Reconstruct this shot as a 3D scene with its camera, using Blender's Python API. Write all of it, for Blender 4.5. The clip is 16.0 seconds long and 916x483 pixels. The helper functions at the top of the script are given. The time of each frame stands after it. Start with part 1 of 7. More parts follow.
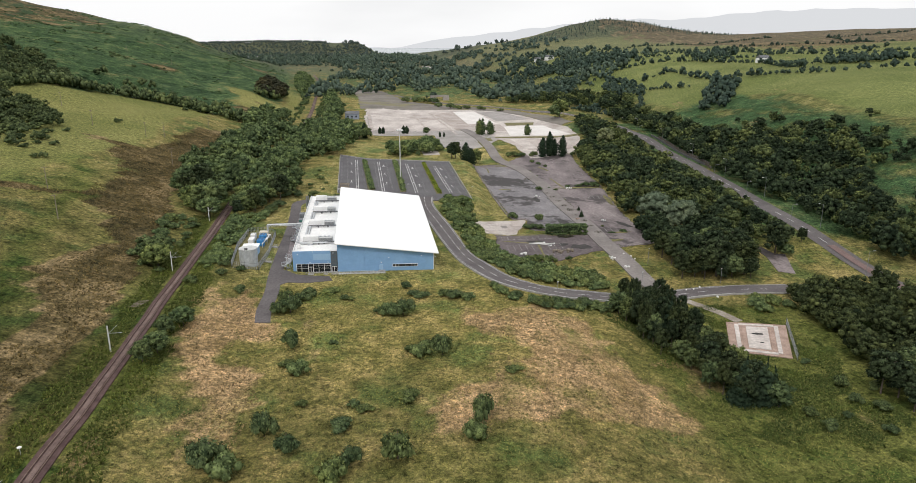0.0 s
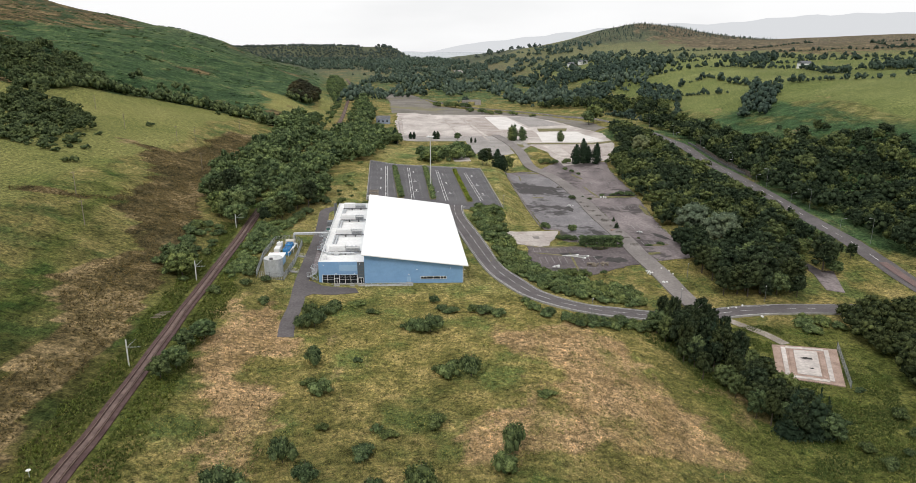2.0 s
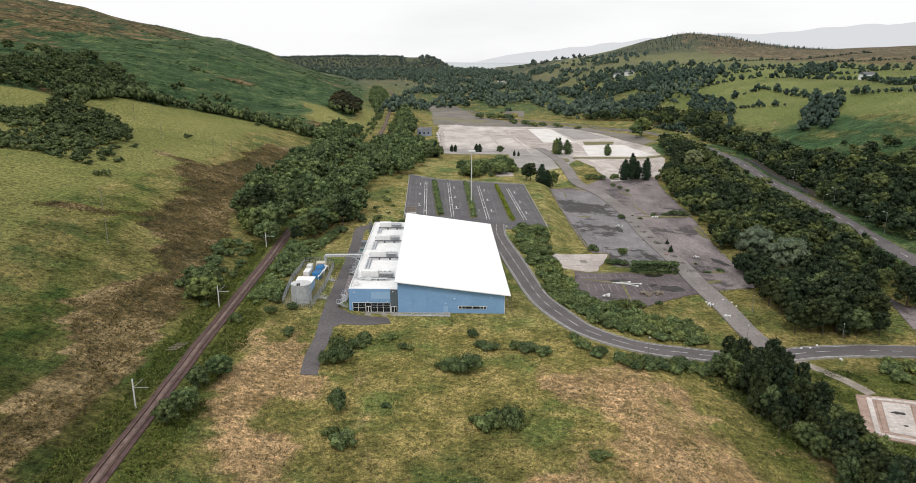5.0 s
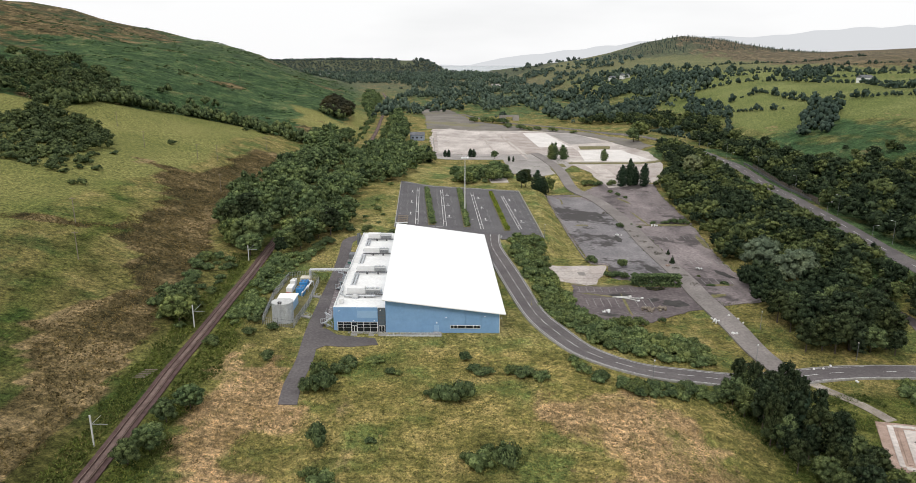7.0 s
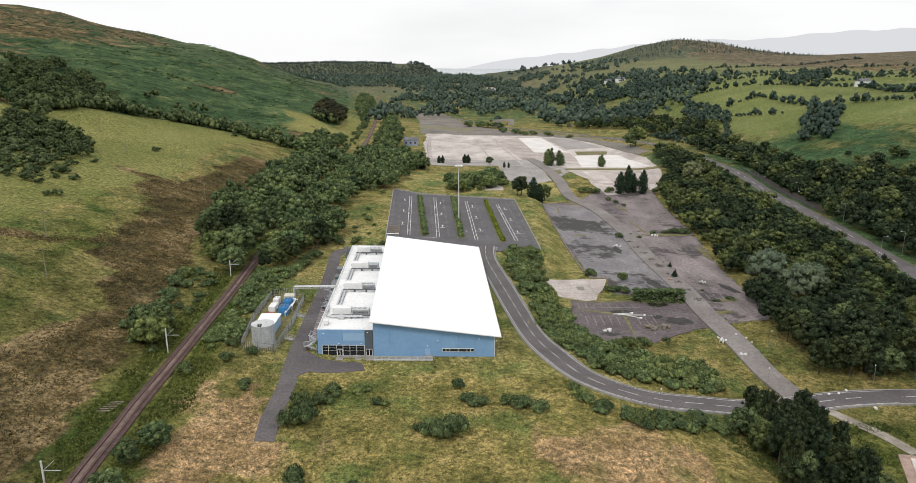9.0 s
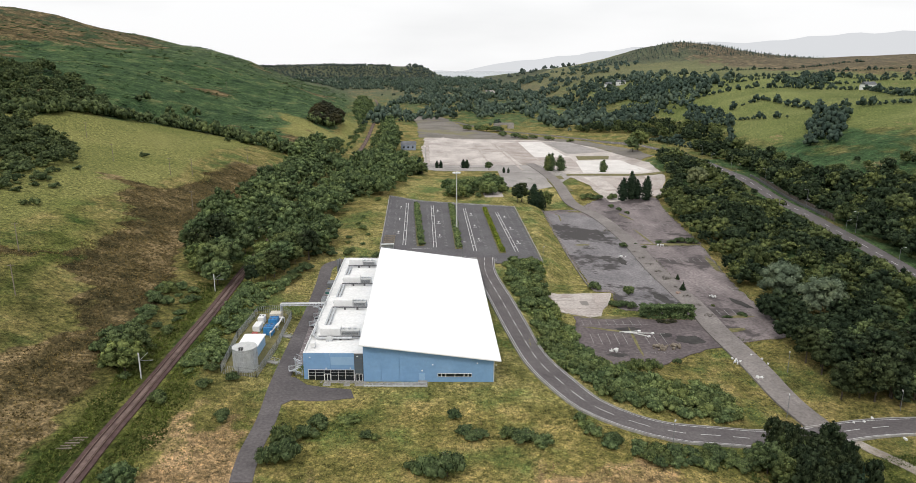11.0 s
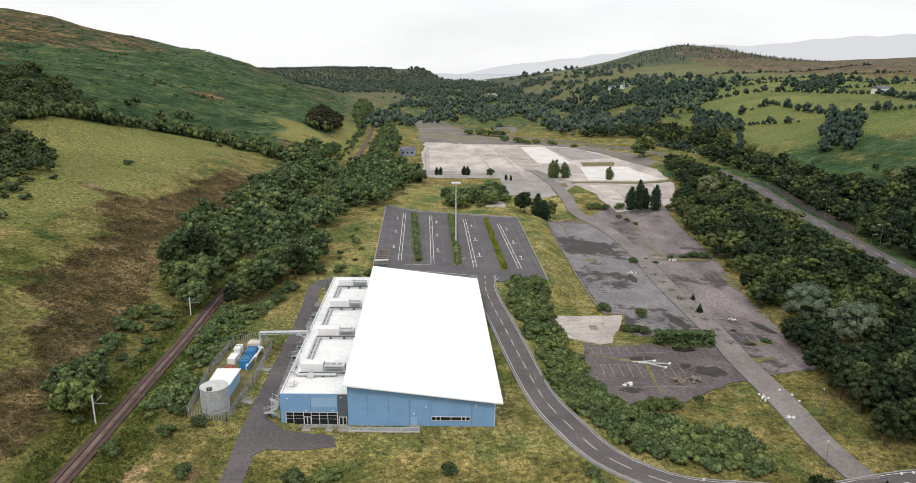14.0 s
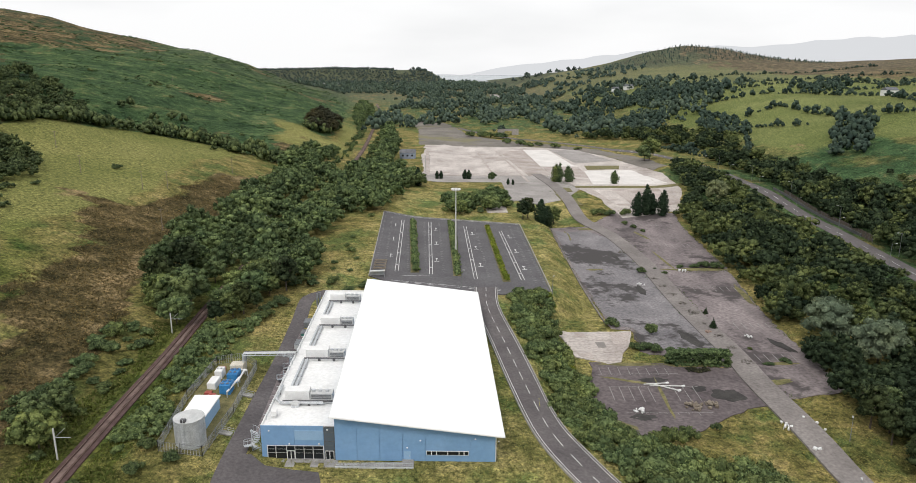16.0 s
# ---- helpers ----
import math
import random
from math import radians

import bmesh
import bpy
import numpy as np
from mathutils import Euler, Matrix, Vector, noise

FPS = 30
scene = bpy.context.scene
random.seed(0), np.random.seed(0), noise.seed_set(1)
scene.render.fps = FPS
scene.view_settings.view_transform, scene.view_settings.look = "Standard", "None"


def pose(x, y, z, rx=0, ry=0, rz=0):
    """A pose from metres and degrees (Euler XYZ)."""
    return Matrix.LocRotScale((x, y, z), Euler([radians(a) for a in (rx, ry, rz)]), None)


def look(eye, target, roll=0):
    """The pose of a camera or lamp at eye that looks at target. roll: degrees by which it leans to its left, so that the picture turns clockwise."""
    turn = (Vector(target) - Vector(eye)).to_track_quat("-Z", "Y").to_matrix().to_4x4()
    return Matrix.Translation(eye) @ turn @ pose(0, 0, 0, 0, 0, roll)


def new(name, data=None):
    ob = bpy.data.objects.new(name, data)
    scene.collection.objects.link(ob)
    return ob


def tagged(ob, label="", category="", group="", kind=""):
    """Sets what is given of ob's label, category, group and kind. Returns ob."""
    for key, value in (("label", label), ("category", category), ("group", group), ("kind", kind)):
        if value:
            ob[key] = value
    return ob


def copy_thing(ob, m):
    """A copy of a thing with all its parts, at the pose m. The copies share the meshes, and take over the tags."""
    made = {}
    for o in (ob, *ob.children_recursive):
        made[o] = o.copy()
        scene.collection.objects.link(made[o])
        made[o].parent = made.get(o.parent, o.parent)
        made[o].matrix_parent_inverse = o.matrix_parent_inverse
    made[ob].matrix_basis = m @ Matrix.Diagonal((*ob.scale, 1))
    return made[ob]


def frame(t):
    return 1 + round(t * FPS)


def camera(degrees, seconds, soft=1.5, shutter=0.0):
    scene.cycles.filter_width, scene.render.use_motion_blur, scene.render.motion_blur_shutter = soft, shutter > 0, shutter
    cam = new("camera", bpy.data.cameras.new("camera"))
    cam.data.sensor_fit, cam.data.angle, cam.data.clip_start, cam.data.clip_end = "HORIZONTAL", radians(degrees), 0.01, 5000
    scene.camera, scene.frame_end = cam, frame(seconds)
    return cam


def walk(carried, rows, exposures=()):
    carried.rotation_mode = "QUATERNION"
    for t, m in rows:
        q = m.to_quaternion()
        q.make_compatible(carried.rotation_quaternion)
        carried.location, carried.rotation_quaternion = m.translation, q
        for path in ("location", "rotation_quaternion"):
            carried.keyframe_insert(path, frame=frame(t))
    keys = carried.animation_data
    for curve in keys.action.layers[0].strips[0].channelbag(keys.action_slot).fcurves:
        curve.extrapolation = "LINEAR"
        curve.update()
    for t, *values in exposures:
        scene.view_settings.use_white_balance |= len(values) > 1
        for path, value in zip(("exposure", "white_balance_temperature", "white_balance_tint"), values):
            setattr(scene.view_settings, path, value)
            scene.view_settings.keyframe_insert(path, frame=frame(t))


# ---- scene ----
import itertools

LENS = 67.19
cam = camera(LENS, 16.0, soft=0.35)
PATH = [
    (0.0, 1.00, -0.00, 68.51, 73.80, -0.00, -1.30),
    (0.5, 1.02, 1.26, 68.62, 73.81, 0.00, -0.95),
    (1.0, 1.00, 3.04, 68.69, 73.88, -0.02, -0.51),
    (1.5, 0.92, 5.27, 68.78, 73.98, -0.04, 0.12),
    (2.0, 0.81, 7.80, 68.89, 74.11, -0.12, 1.29),
    (2.5, 0.69, 10.50, 68.98, 74.30, -0.18, 2.90),
    (3.0, 0.57, 13.27, 69.06, 74.50, -0.18, 4.29),
    (3.5, 0.43, 16.09, 69.09, 74.65, -0.15, 4.95),
    (4.0, 0.27, 18.95, 69.04, 74.74, -0.11, 5.16),
    (6.5, -0.05, 33.63, 68.86, 75.11, 0.04, 4.08),
    (7.0, -0.07, 36.47, 69.06, 75.15, -0.04, 4.33),
    (7.5, -0.05, 39.30, 69.32, 75.27, -0.02, 4.41),
    (8.0, -0.04, 42.13, 69.52, 75.30, 0.02, 4.05),
    (8.5, -0.08, 44.96, 69.63, 75.32, -0.00, 3.91),
    (9.0, -0.16, 47.86, 69.73, 75.38, -0.02, 3.93),
    (11.5, -0.39, 62.92, 69.91, 75.63, -0.03, 3.87),
    (12.0, -0.40, 65.88, 69.98, 75.67, -0.05, 3.92),
    (12.5, -0.42, 68.79, 70.08, 75.70, -0.08, 3.95),
    (13.0, -0.44, 71.72, 70.17, 75.73, -0.10, 4.00),
    (13.5, -0.47, 74.73, 70.23, 75.74, -0.10, 4.05),
    (14.0, -0.55, 77.83, 70.22, 75.79, -0.10, 4.06),
    (14.5, -0.63, 80.95, 70.19, 75.81, -0.13, 4.09),
    (15.0, -0.68, 84.03, 70.18, 75.83, -0.13, 4.13),
    (15.5, -0.69, 87.05, 70.21, 75.85, -0.15, 4.18),
    (16.0, -0.67, 90.01, 70.30, 75.86, -0.13, 4.23),
]
walk(cam, [(t, pose(x, y, z, rx, ry, rz)) for t, x, y, z, rx, ry, rz in PATH], exposures=[(0.0, -0.1), (16.0, -0.1)])

# ---- world and sun: bright overcast ----
world = bpy.data.worlds.new("overcast_sky")
scene.world = world
world.use_nodes = True
wn, wl = world.node_tree.nodes, world.node_tree.links
wn.clear()
w_out = wn.new("ShaderNodeOutputWorld")
w_bg = wn.new("ShaderNodeBackground")
w_sky = wn.new("ShaderNodeTexSky")
w_sky.sky_type = "NISHITA"
w_sky.sun_disc = False
w_sky.sun_elevation = radians(48)
w_sky.sun_rotation = radians(200)
w_sky.altitude = 70
w_sky.dust_density = 4.0
w_gain = wn.new("ShaderNodeMixRGB")
w_gain.blend_type = "MULTIPLY"
w_gain.inputs[0].default_value = 1.0
w_gain.inputs[2].default_value = (0.10, 0.10, 0.10, 1)
w_co = wn.new("ShaderNodeTexCoord")
w_map = wn.new("ShaderNodeMapping")
w_map.inputs["Scale"].default_value = (1.6, 1.6, 7.0)
w_noise = wn.new("ShaderNodeTexNoise")
w_noise.inputs["Scale"].default_value = 1.7
w_noise.inputs["Detail"].default_value = 5.0
w_ramp = wn.new("ShaderNodeValToRGB")
w_ramp.color_ramp.elements[0].position = 0.34
w_ramp.color_ramp.elements[0].color = (0.90, 0.903, 0.91, 1)
w_ramp.color_ramp.elements[1].position = 0.54
w_ramp.color_ramp.elements[1].color = (0.985, 0.985, 0.99, 1)
w_mix = wn.new("ShaderNodeMixRGB")
w_mix.inputs[0].default_value = 0.93
wl.new(w_sky.outputs[0], w_gain.inputs[1])
wl.new(w_co.outputs["Generated"], w_map.inputs[0])
wl.new(w_map.outputs[0], w_noise.inputs["Vector"])
wl.new(w_noise.outputs[0], w_ramp.inputs[0])
wl.new(w_gain.outputs[0], w_mix.inputs[1])
wl.new(w_ramp.outputs[0], w_mix.inputs[2])
wl.new(w_mix.outputs[0], w_bg.inputs[0])
w_bg.inputs[1].default_value = 1.14
wl.new(w_bg.outputs[0], w_out.inputs[0])

sun_data = bpy.data.lights.new("sun", "SUN")
sun_data.energy = 1.5
sun_data.angle = radians(14)
sun_data.color = (1.0, 0.96, 0.9)
sun = new("sun", sun_data)
sun.matrix_world = look((0, 0, 200), (60, 140, 0))


# ---- materials ----
def node(nt, kind, **values):
    n = nt.nodes.new(kind)
    for key, value in values.items():
        n.inputs[key.replace("_", " ")].default_value = value
    return n


def ramp(nt, source, stops):
    r = nt.nodes.new("ShaderNodeValToRGB")
    els = r.color_ramp.elements
    while len(els) < len(stops):
        els.new(0.5)
    for e, (p, c) in zip(els, stops):
        e.position, e.color = p, (*c, 1)
    nt.links.new(source, r.inputs[0])
    return r.outputs[0]


def mixc(nt, fac, a, b, mode="MIX"):
    m = nt.nodes.new("ShaderNodeMixRGB")
    m.blend_type = mode
    for i, s in enumerate((fac, a, b)):
        if hasattr(s, "links"):
            nt.links.new(s, m.inputs[i])
        else:
            m.inputs[i].default_value = s if i == 0 else (*s, 1)
    return m.outputs[0]


def shader(name, rough=0.8, metal=0.0):
    m = bpy.data.materials.new(name)
    m.use_nodes = True
    nt = m.node_tree
    b = nt.nodes["Principled BSDF"]
    b.inputs["Roughness"].default_value = rough
    b.inputs["Metallic"].default_value = metal
    b.inputs["Specular IOR Level"].default_value = 0.25
    return m, nt, b


def noise_of(nt, scale, detail=4.0, coord="Object", stretch=None, rough=0.55):
    co = nt.nodes.new("ShaderNodeTexCoord")
    src = co.outputs[coord]
    if stretch:
        mp = nt.nodes.new("ShaderNodeMapping")
        mp.inputs["Scale"].default_value = stretch
        nt.links.new(src, mp.inputs[0])
        src = mp.outputs[0]
    n = node(nt, "ShaderNodeTexNoise", Scale=scale, Detail=detail, Roughness=rough)
    nt.links.new(src, n.inputs["Vector"])
    return n.outputs[0]


def bump(nt, b, height, strength, dist):
    bp = node(nt, "ShaderNodeBump", Strength=strength, Distance=dist)
    nt.links.new(height, bp.inputs["Height"])
    nt.links.new(bp.outputs[0], b.inputs["Normal"])


def surface(name, dark, light, scale, rough=0.8, metal=0.0, fine=8.0, bumps=0.3, dist=0.03, stretch=None, stain=None, vary=0.25, sharp=0.16):
    """A two-scale mottled surface."""
    m, nt, b = shader(name, rough, metal)
    big = noise_of(nt, scale, 5.0, stretch=stretch)
    small = noise_of(nt, scale * fine, 4.0)
    c = ramp(nt, big, [(0.32, dark), (0.68, light)])
    c2 = ramp(nt, small, [(0.3, (1 - vary,) * 3), (0.7, (1 + vary * 0.8,) * 3)])
    col = mixc(nt, 1.0, c, c2, "MULTIPLY")
    if stain:
        s = noise_of(nt, scale * 0.35, 6.0, rough=0.7)
        f = ramp(nt, s, [(0.53, (0, 0, 0)), (0.53 + sharp, (1, 1, 1))])
        col = mixc(nt, f, col, stain)
    nt.links.new(col, b.inputs["Base Color"])
    bump(nt, b, small, bumps, dist)
    return m


def leafy(name, dark, light, rough=0.75, fine=1.5, depth=1.0):
    """Foliage: clump by clump, tree by tree and leaf by leaf variation."""
    m, nt, b = shader(name, rough)
    geo = nt.nodes.new("ShaderNodeNewGeometry")
    info = nt.nodes.new("ShaderNodeObjectInfo")
    c = ramp(nt, geo.outputs["Random Per Island"], [(0.0, dark), (1.0, light)])
    big = noise_of(nt, 0.11, 2.0, "Object")
    small = noise_of(nt, fine, 4.0, "Object", rough=0.7)
    c2 = ramp(nt, info.outputs["Random"], [(0.0, (0.8, 0.86, 0.9)), (0.5, (1.0, 1.0, 1.0)), (1.0, (1.22, 1.12, 0.92))])
    c3 = ramp(nt, big, [(0.36, (0.8, 0.83, 0.85)), (0.5, (1.0, 1.0, 0.98)), (0.64, (1.25, 1.2, 1.05))])
    # fine noise puts dark gaps and bright tips of leaves into the colour
    c4 = ramp(nt, small, [(0.37, (1 - 0.42 * depth, 1 - 0.41 * depth, 1 - 0.4 * depth)), (0.5, (1.0, 1.0, 1.0)), (0.64, (1 + 0.42 * depth, 1 + 0.38 * depth, 1 + 0.3 * depth))])
    col = mixc(nt, 1.0, mixc(nt, 1.0, mixc(nt, 1.0, c, c2, "MULTIPLY"), c3, "MULTIPLY"), c4, "MULTIPLY")
    nt.links.new(col, b.inputs["Base Color"])
    b.inputs["Specular IOR Level"].default_value = 0.03
    bump(nt, b, small, 0.8, 0.6)
    return m


MAT = {
    "asphalt": surface("worn_asphalt", (0.098, 0.088, 0.090), (0.142, 0.128, 0.129), 0.12, 0.9, bumps=0.2, fine=14),
    "lot_asphalt": surface("old_lot_asphalt", (0.125, 0.105, 0.108), (0.27, 0.232, 0.23), 0.09, 0.9, fine=12, stain=(0.072, 0.062, 0.062), sharp=0.05, stretch=(1.0, 0.45, 1.0), vary=0.35),
    "dark_lot": surface("dark_cracked_lot_asphalt", (0.088, 0.073, 0.076), (0.15, 0.126, 0.128), 0.09, 0.9, fine=12, stain=(0.058, 0.05, 0.051), sharp=0.05, vary=0.35),
    "site_asphalt": surface("bleached_site_asphalt", (0.17, 0.152, 0.145), (0.25, 0.228, 0.216), 0.1, 0.9, fine=14),
    "bare_yard": surface("weedy_bare_yard", (0.13, 0.12, 0.105), (0.22, 0.198, 0.175), 0.05, 0.95, fine=14, stain=(0.19, 0.175, 0.10), sharp=0.08),
    "blue_asphalt": surface("blue_grey_lot_asphalt", (0.145, 0.137, 0.145), (0.245, 0.23, 0.236), 0.09, 0.9, fine=16, stain=(0.06, 0.055, 0.055), sharp=0.05, vary=0.3),
    "park_asphalt": surface("car_park_asphalt", (0.092, 0.088, 0.094), (0.125, 0.12, 0.126), 0.1, 0.9, fine=14),
    "concrete": surface("pale_concrete", (0.36, 0.318, 0.295), (0.60, 0.55, 0.515), 0.07, 0.85, fine=16, stain=(0.27, 0.228, 0.205), stretch=(1.0, 0.5, 1.0)),
    "rubble": surface("pink_rubble", (0.28, 0.2, 0.16), (0.42, 0.31, 0.26), 0.5, 0.95, fine=9, bumps=0.8, dist=0.1),
    "kerb": surface("kerb_concrete", (0.26, 0.25, 0.24), (0.4, 0.39, 0.37), 0.8, 0.9),
    "paint": surface("road_paint", (0.5, 0.5, 0.49), (0.75, 0.75, 0.74), 1.5, 0.7),
    "ballast": surface("rusty_ballast", (0.066, 0.039, 0.037), (0.118, 0.076, 0.070), 0.6, 0.95, fine=9, bumps=0.9, dist=0.08),
    "rail_bed": surface("pale_dusty_ballast", (0.10, 0.068, 0.06), (0.20, 0.145, 0.128), 0.5, 0.95, fine=9, bumps=0.7, dist=0.06),
    "rail": surface("rusty_rail_steel", (0.13, 0.08, 0.062), (0.25, 0.18, 0.15), 2.0, 0.5, 0.4),
    "sleeper": surface("weathered_sleeper", (0.1, 0.08, 0.07), (0.19, 0.16, 0.14), 2.0, 0.9),
    "cladding": surface("blue_cladding", (0.185, 0.335, 0.55), (0.225, 0.385, 0.61), 0.25, 0.5, fine=6, bumps=0.05, vary=0.05),
    "roof_white": surface("white_roof_sheet", (0.84, 0.85, 0.86), (0.89, 0.89, 0.89), 0.05, 0.5, fine=60, bumps=0.02, vary=0.02),
    "flat_roof": surface("flat_roof_felt", (0.72, 0.72, 0.715), (0.82, 0.82, 0.81), 0.2, 0.8, fine=7, vary=0.1, stain=(0.6, 0.6, 0.585)),
    "unit_white": surface("white_plant_casing", (0.70, 0.70, 0.695), (0.80, 0.80, 0.795), 0.6, 0.6, vary=0.05),
    "unit_blue": surface("pale_blue_panel", (0.27, 0.43, 0.62), (0.31, 0.47, 0.66), 0.5, 0.5, bumps=0.05, vary=0.05),
    "unit_grey": surface("pale_grey_casing", (0.44, 0.45, 0.45), (0.58, 0.585, 0.58), 0.8, 0.6, vary=0.1),
    "unit_cream": surface("cream_painted_steel", (0.52, 0.48, 0.4), (0.64, 0.6, 0.52), 0.8, 0.6),
    "teal": surface("green_painted_steel", (0.05, 0.16, 0.14), (0.09, 0.22, 0.19), 0.8, 0.6),
    "fence_steel": surface("weathered_fence_steel", (0.16, 0.17, 0.18), (0.26, 0.27, 0.28), 1.2, 0.6, 0.3),
    "steel": surface("galvanised_steel", (0.46, 0.48, 0.50), (0.62, 0.64, 0.66), 1.2, 0.5, 0.4),
    "dark_steel": surface("dark_grey_steel", (0.09, 0.09, 0.095), (0.16, 0.16, 0.165), 1.0, 0.6, 0.3),
    "blue_unit": surface("blue_painted_steel", (0.03, 0.17, 0.40), (0.06, 0.24, 0.50), 1.0, 0.5),
    "red_unit": surface("red_painted_steel", (0.28, 0.05, 0.04), (0.4, 0.09, 0.06), 1.0, 0.5),
    "pole_white": surface("pale_painted_pole", (0.5, 0.5, 0.48), (0.66, 0.66, 0.64), 1.0, 0.6),
    "bark": surface("grey_brown_bark", (0.07, 0.055, 0.045), (0.14, 0.115, 0.095), 1.5, 0.95, bumps=0.8),
    "wood": surface("weathered_timber", (0.16, 0.13, 0.1), (0.3, 0.26, 0.21), 1.0, 0.9),
    "tar": surface("dark_wet_tar_stain", (0.035, 0.033, 0.032), (0.06, 0.056, 0.053), 0.3, 0.85),
    "moss": surface("mossy_weeds", (0.10, 0.098, 0.042), (0.22, 0.195, 0.09), 0.5, 0.95, bumps=0.9, dist=0.1),
    "white_concrete": surface("white_screed", (0.58, 0.55, 0.525), (0.72, 0.69, 0.665), 0.08, 0.85, fine=20, vary=0.12),
    "pink_concrete": surface("pinkish_screed", (0.33, 0.285, 0.26), (0.48, 0.425, 0.395), 0.08, 0.9, fine=20, stain=(0.27, 0.23, 0.2)),
    "grey_concrete": surface("grey_screed", (0.25, 0.232, 0.22), (0.38, 0.355, 0.34), 0.06, 0.9, fine=20, stain=(0.2, 0.185, 0.17)),
    "dry_blade": leafy("dry_grass_blades", (0.21, 0.155, 0.08), (0.50, 0.36, 0.2)),
    "green_blade": leafy("green_grass_blades", (0.095, 0.11, 0.03), (0.31, 0.29, 0.11)),
    "rush_blade": leafy("brown_rush_blades", (0.06, 0.05, 0.022), (0.24, 0.185, 0.085)),
    "faded_paint": surface("faded_bay_paint", (0.2, 0.195, 0.19), (0.42, 0.41, 0.4), 1.2, 0.8),
    "slate": surface("grey_slate_roof", (0.1, 0.105, 0.115), (0.18, 0.185, 0.2), 0.5, 0.8),
    "blue_grey": surface("blue_grey_wall", (0.2, 0.24, 0.32), (0.3, 0.34, 0.42), 0.3, 0.8),
    "water": surface("pale_sea_water", (0.25, 0.29, 0.31), (0.33, 0.37, 0.39), 0.004, 0.25, bumps=0.05, vary=0.08),
    "soil": surface("grey_gravel_path", (0.22, 0.19, 0.16), (0.38, 0.34, 0.30), 0.3, 0.95, fine=10),
    "stone": surface("dark_stone", (0.12, 0.11, 0.1), (0.26, 0.24, 0.22), 0.5, 0.95),
    "red_lane": surface("red_road_surface", (0.15, 0.105, 0.098), (0.2, 0.14, 0.13), 0.3, 0.9, fine=10),
    "leaf": leafy("broadleaf_foliage", (0.034, 0.054, 0.026), (0.172, 0.218, 0.098)),
    "leaf_mid": leafy("mid_green_foliage", (0.024, 0.039, 0.019), (0.124, 0.158, 0.074)),
    # bluish haze of distance is put into these three leaf colours
    "leaf_far": leafy("hazed_distant_foliage", (0.035, 0.053, 0.042), (0.078, 0.106, 0.080), fine=0.5, depth=0.7),
    "leaf_ridge": leafy("hazed_ridge_foliage", (0.050, 0.074, 0.083), (0.072, 0.100, 0.108), fine=0.2, depth=0.3),
    "leaf_valley": leafy("hazed_valley_foliage", (0.048, 0.076, 0.072), (0.092, 0.130, 0.113), fine=0.3, depth=0.5),
    "leaf_deep": leafy("deep_green_foliage", (0.011, 0.019, 0.011), (0.074, 0.098, 0.051)),
    "leaf_light": leafy("light_broadleaf_foliage", (0.046, 0.072, 0.033), (0.200, 0.255, 0.110)),
    "leaf_grey": leafy("silver_willow_foliage", (0.10, 0.128, 0.082), (0.215, 0.255, 0.165), depth=0.8),
    "leaf_dark": leafy("dark_conifer_foliage", (0.018, 0.032, 0.02), (0.048, 0.072, 0.042)),
    "leaf_lime": leafy("yellow_green_hedge_foliage", (0.085, 0.115, 0.02), (0.20, 0.24, 0.04)),
    "leaf_brown": leafy("copper_foliage", (0.036, 0.037, 0.024), (0.070, 0.069, 0.044)),
    "leaf_fern": leafy("bracken_fronds", (0.045, 0.080, 0.038), (0.10, 0.152, 0.068), fine=0.7),
    "weed": leafy("lush_green_weeds", (0.050, 0.074, 0.023), (0.125, 0.160, 0.052)),
}
g_mat, g_nt, g_b = shader("window_glass", 0.12)
g_b.inputs["Base Color"].default_value = (0.015, 0.018, 0.022, 1)
g_b.inputs["Specular IOR Level"].default_value = 0.5
MAT["glass"] = g_mat
# far hills glow in one pale colour that stands in for haze
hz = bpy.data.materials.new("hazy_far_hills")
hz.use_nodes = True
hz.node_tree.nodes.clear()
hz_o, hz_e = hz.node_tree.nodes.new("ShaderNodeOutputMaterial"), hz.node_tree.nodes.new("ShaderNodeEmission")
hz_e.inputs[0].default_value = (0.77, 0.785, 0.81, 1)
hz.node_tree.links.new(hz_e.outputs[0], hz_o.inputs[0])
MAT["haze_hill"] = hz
g_mat2, g_nt2, g_b2 = shader("stair_bay_glass", 0.2)
g_b2.inputs["Base Color"].default_value = (0.10, 0.125, 0.15, 1)
g_b2.inputs["Specular IOR Level"].default_value = 0.5
MAT["bay_glass"] = g_mat2


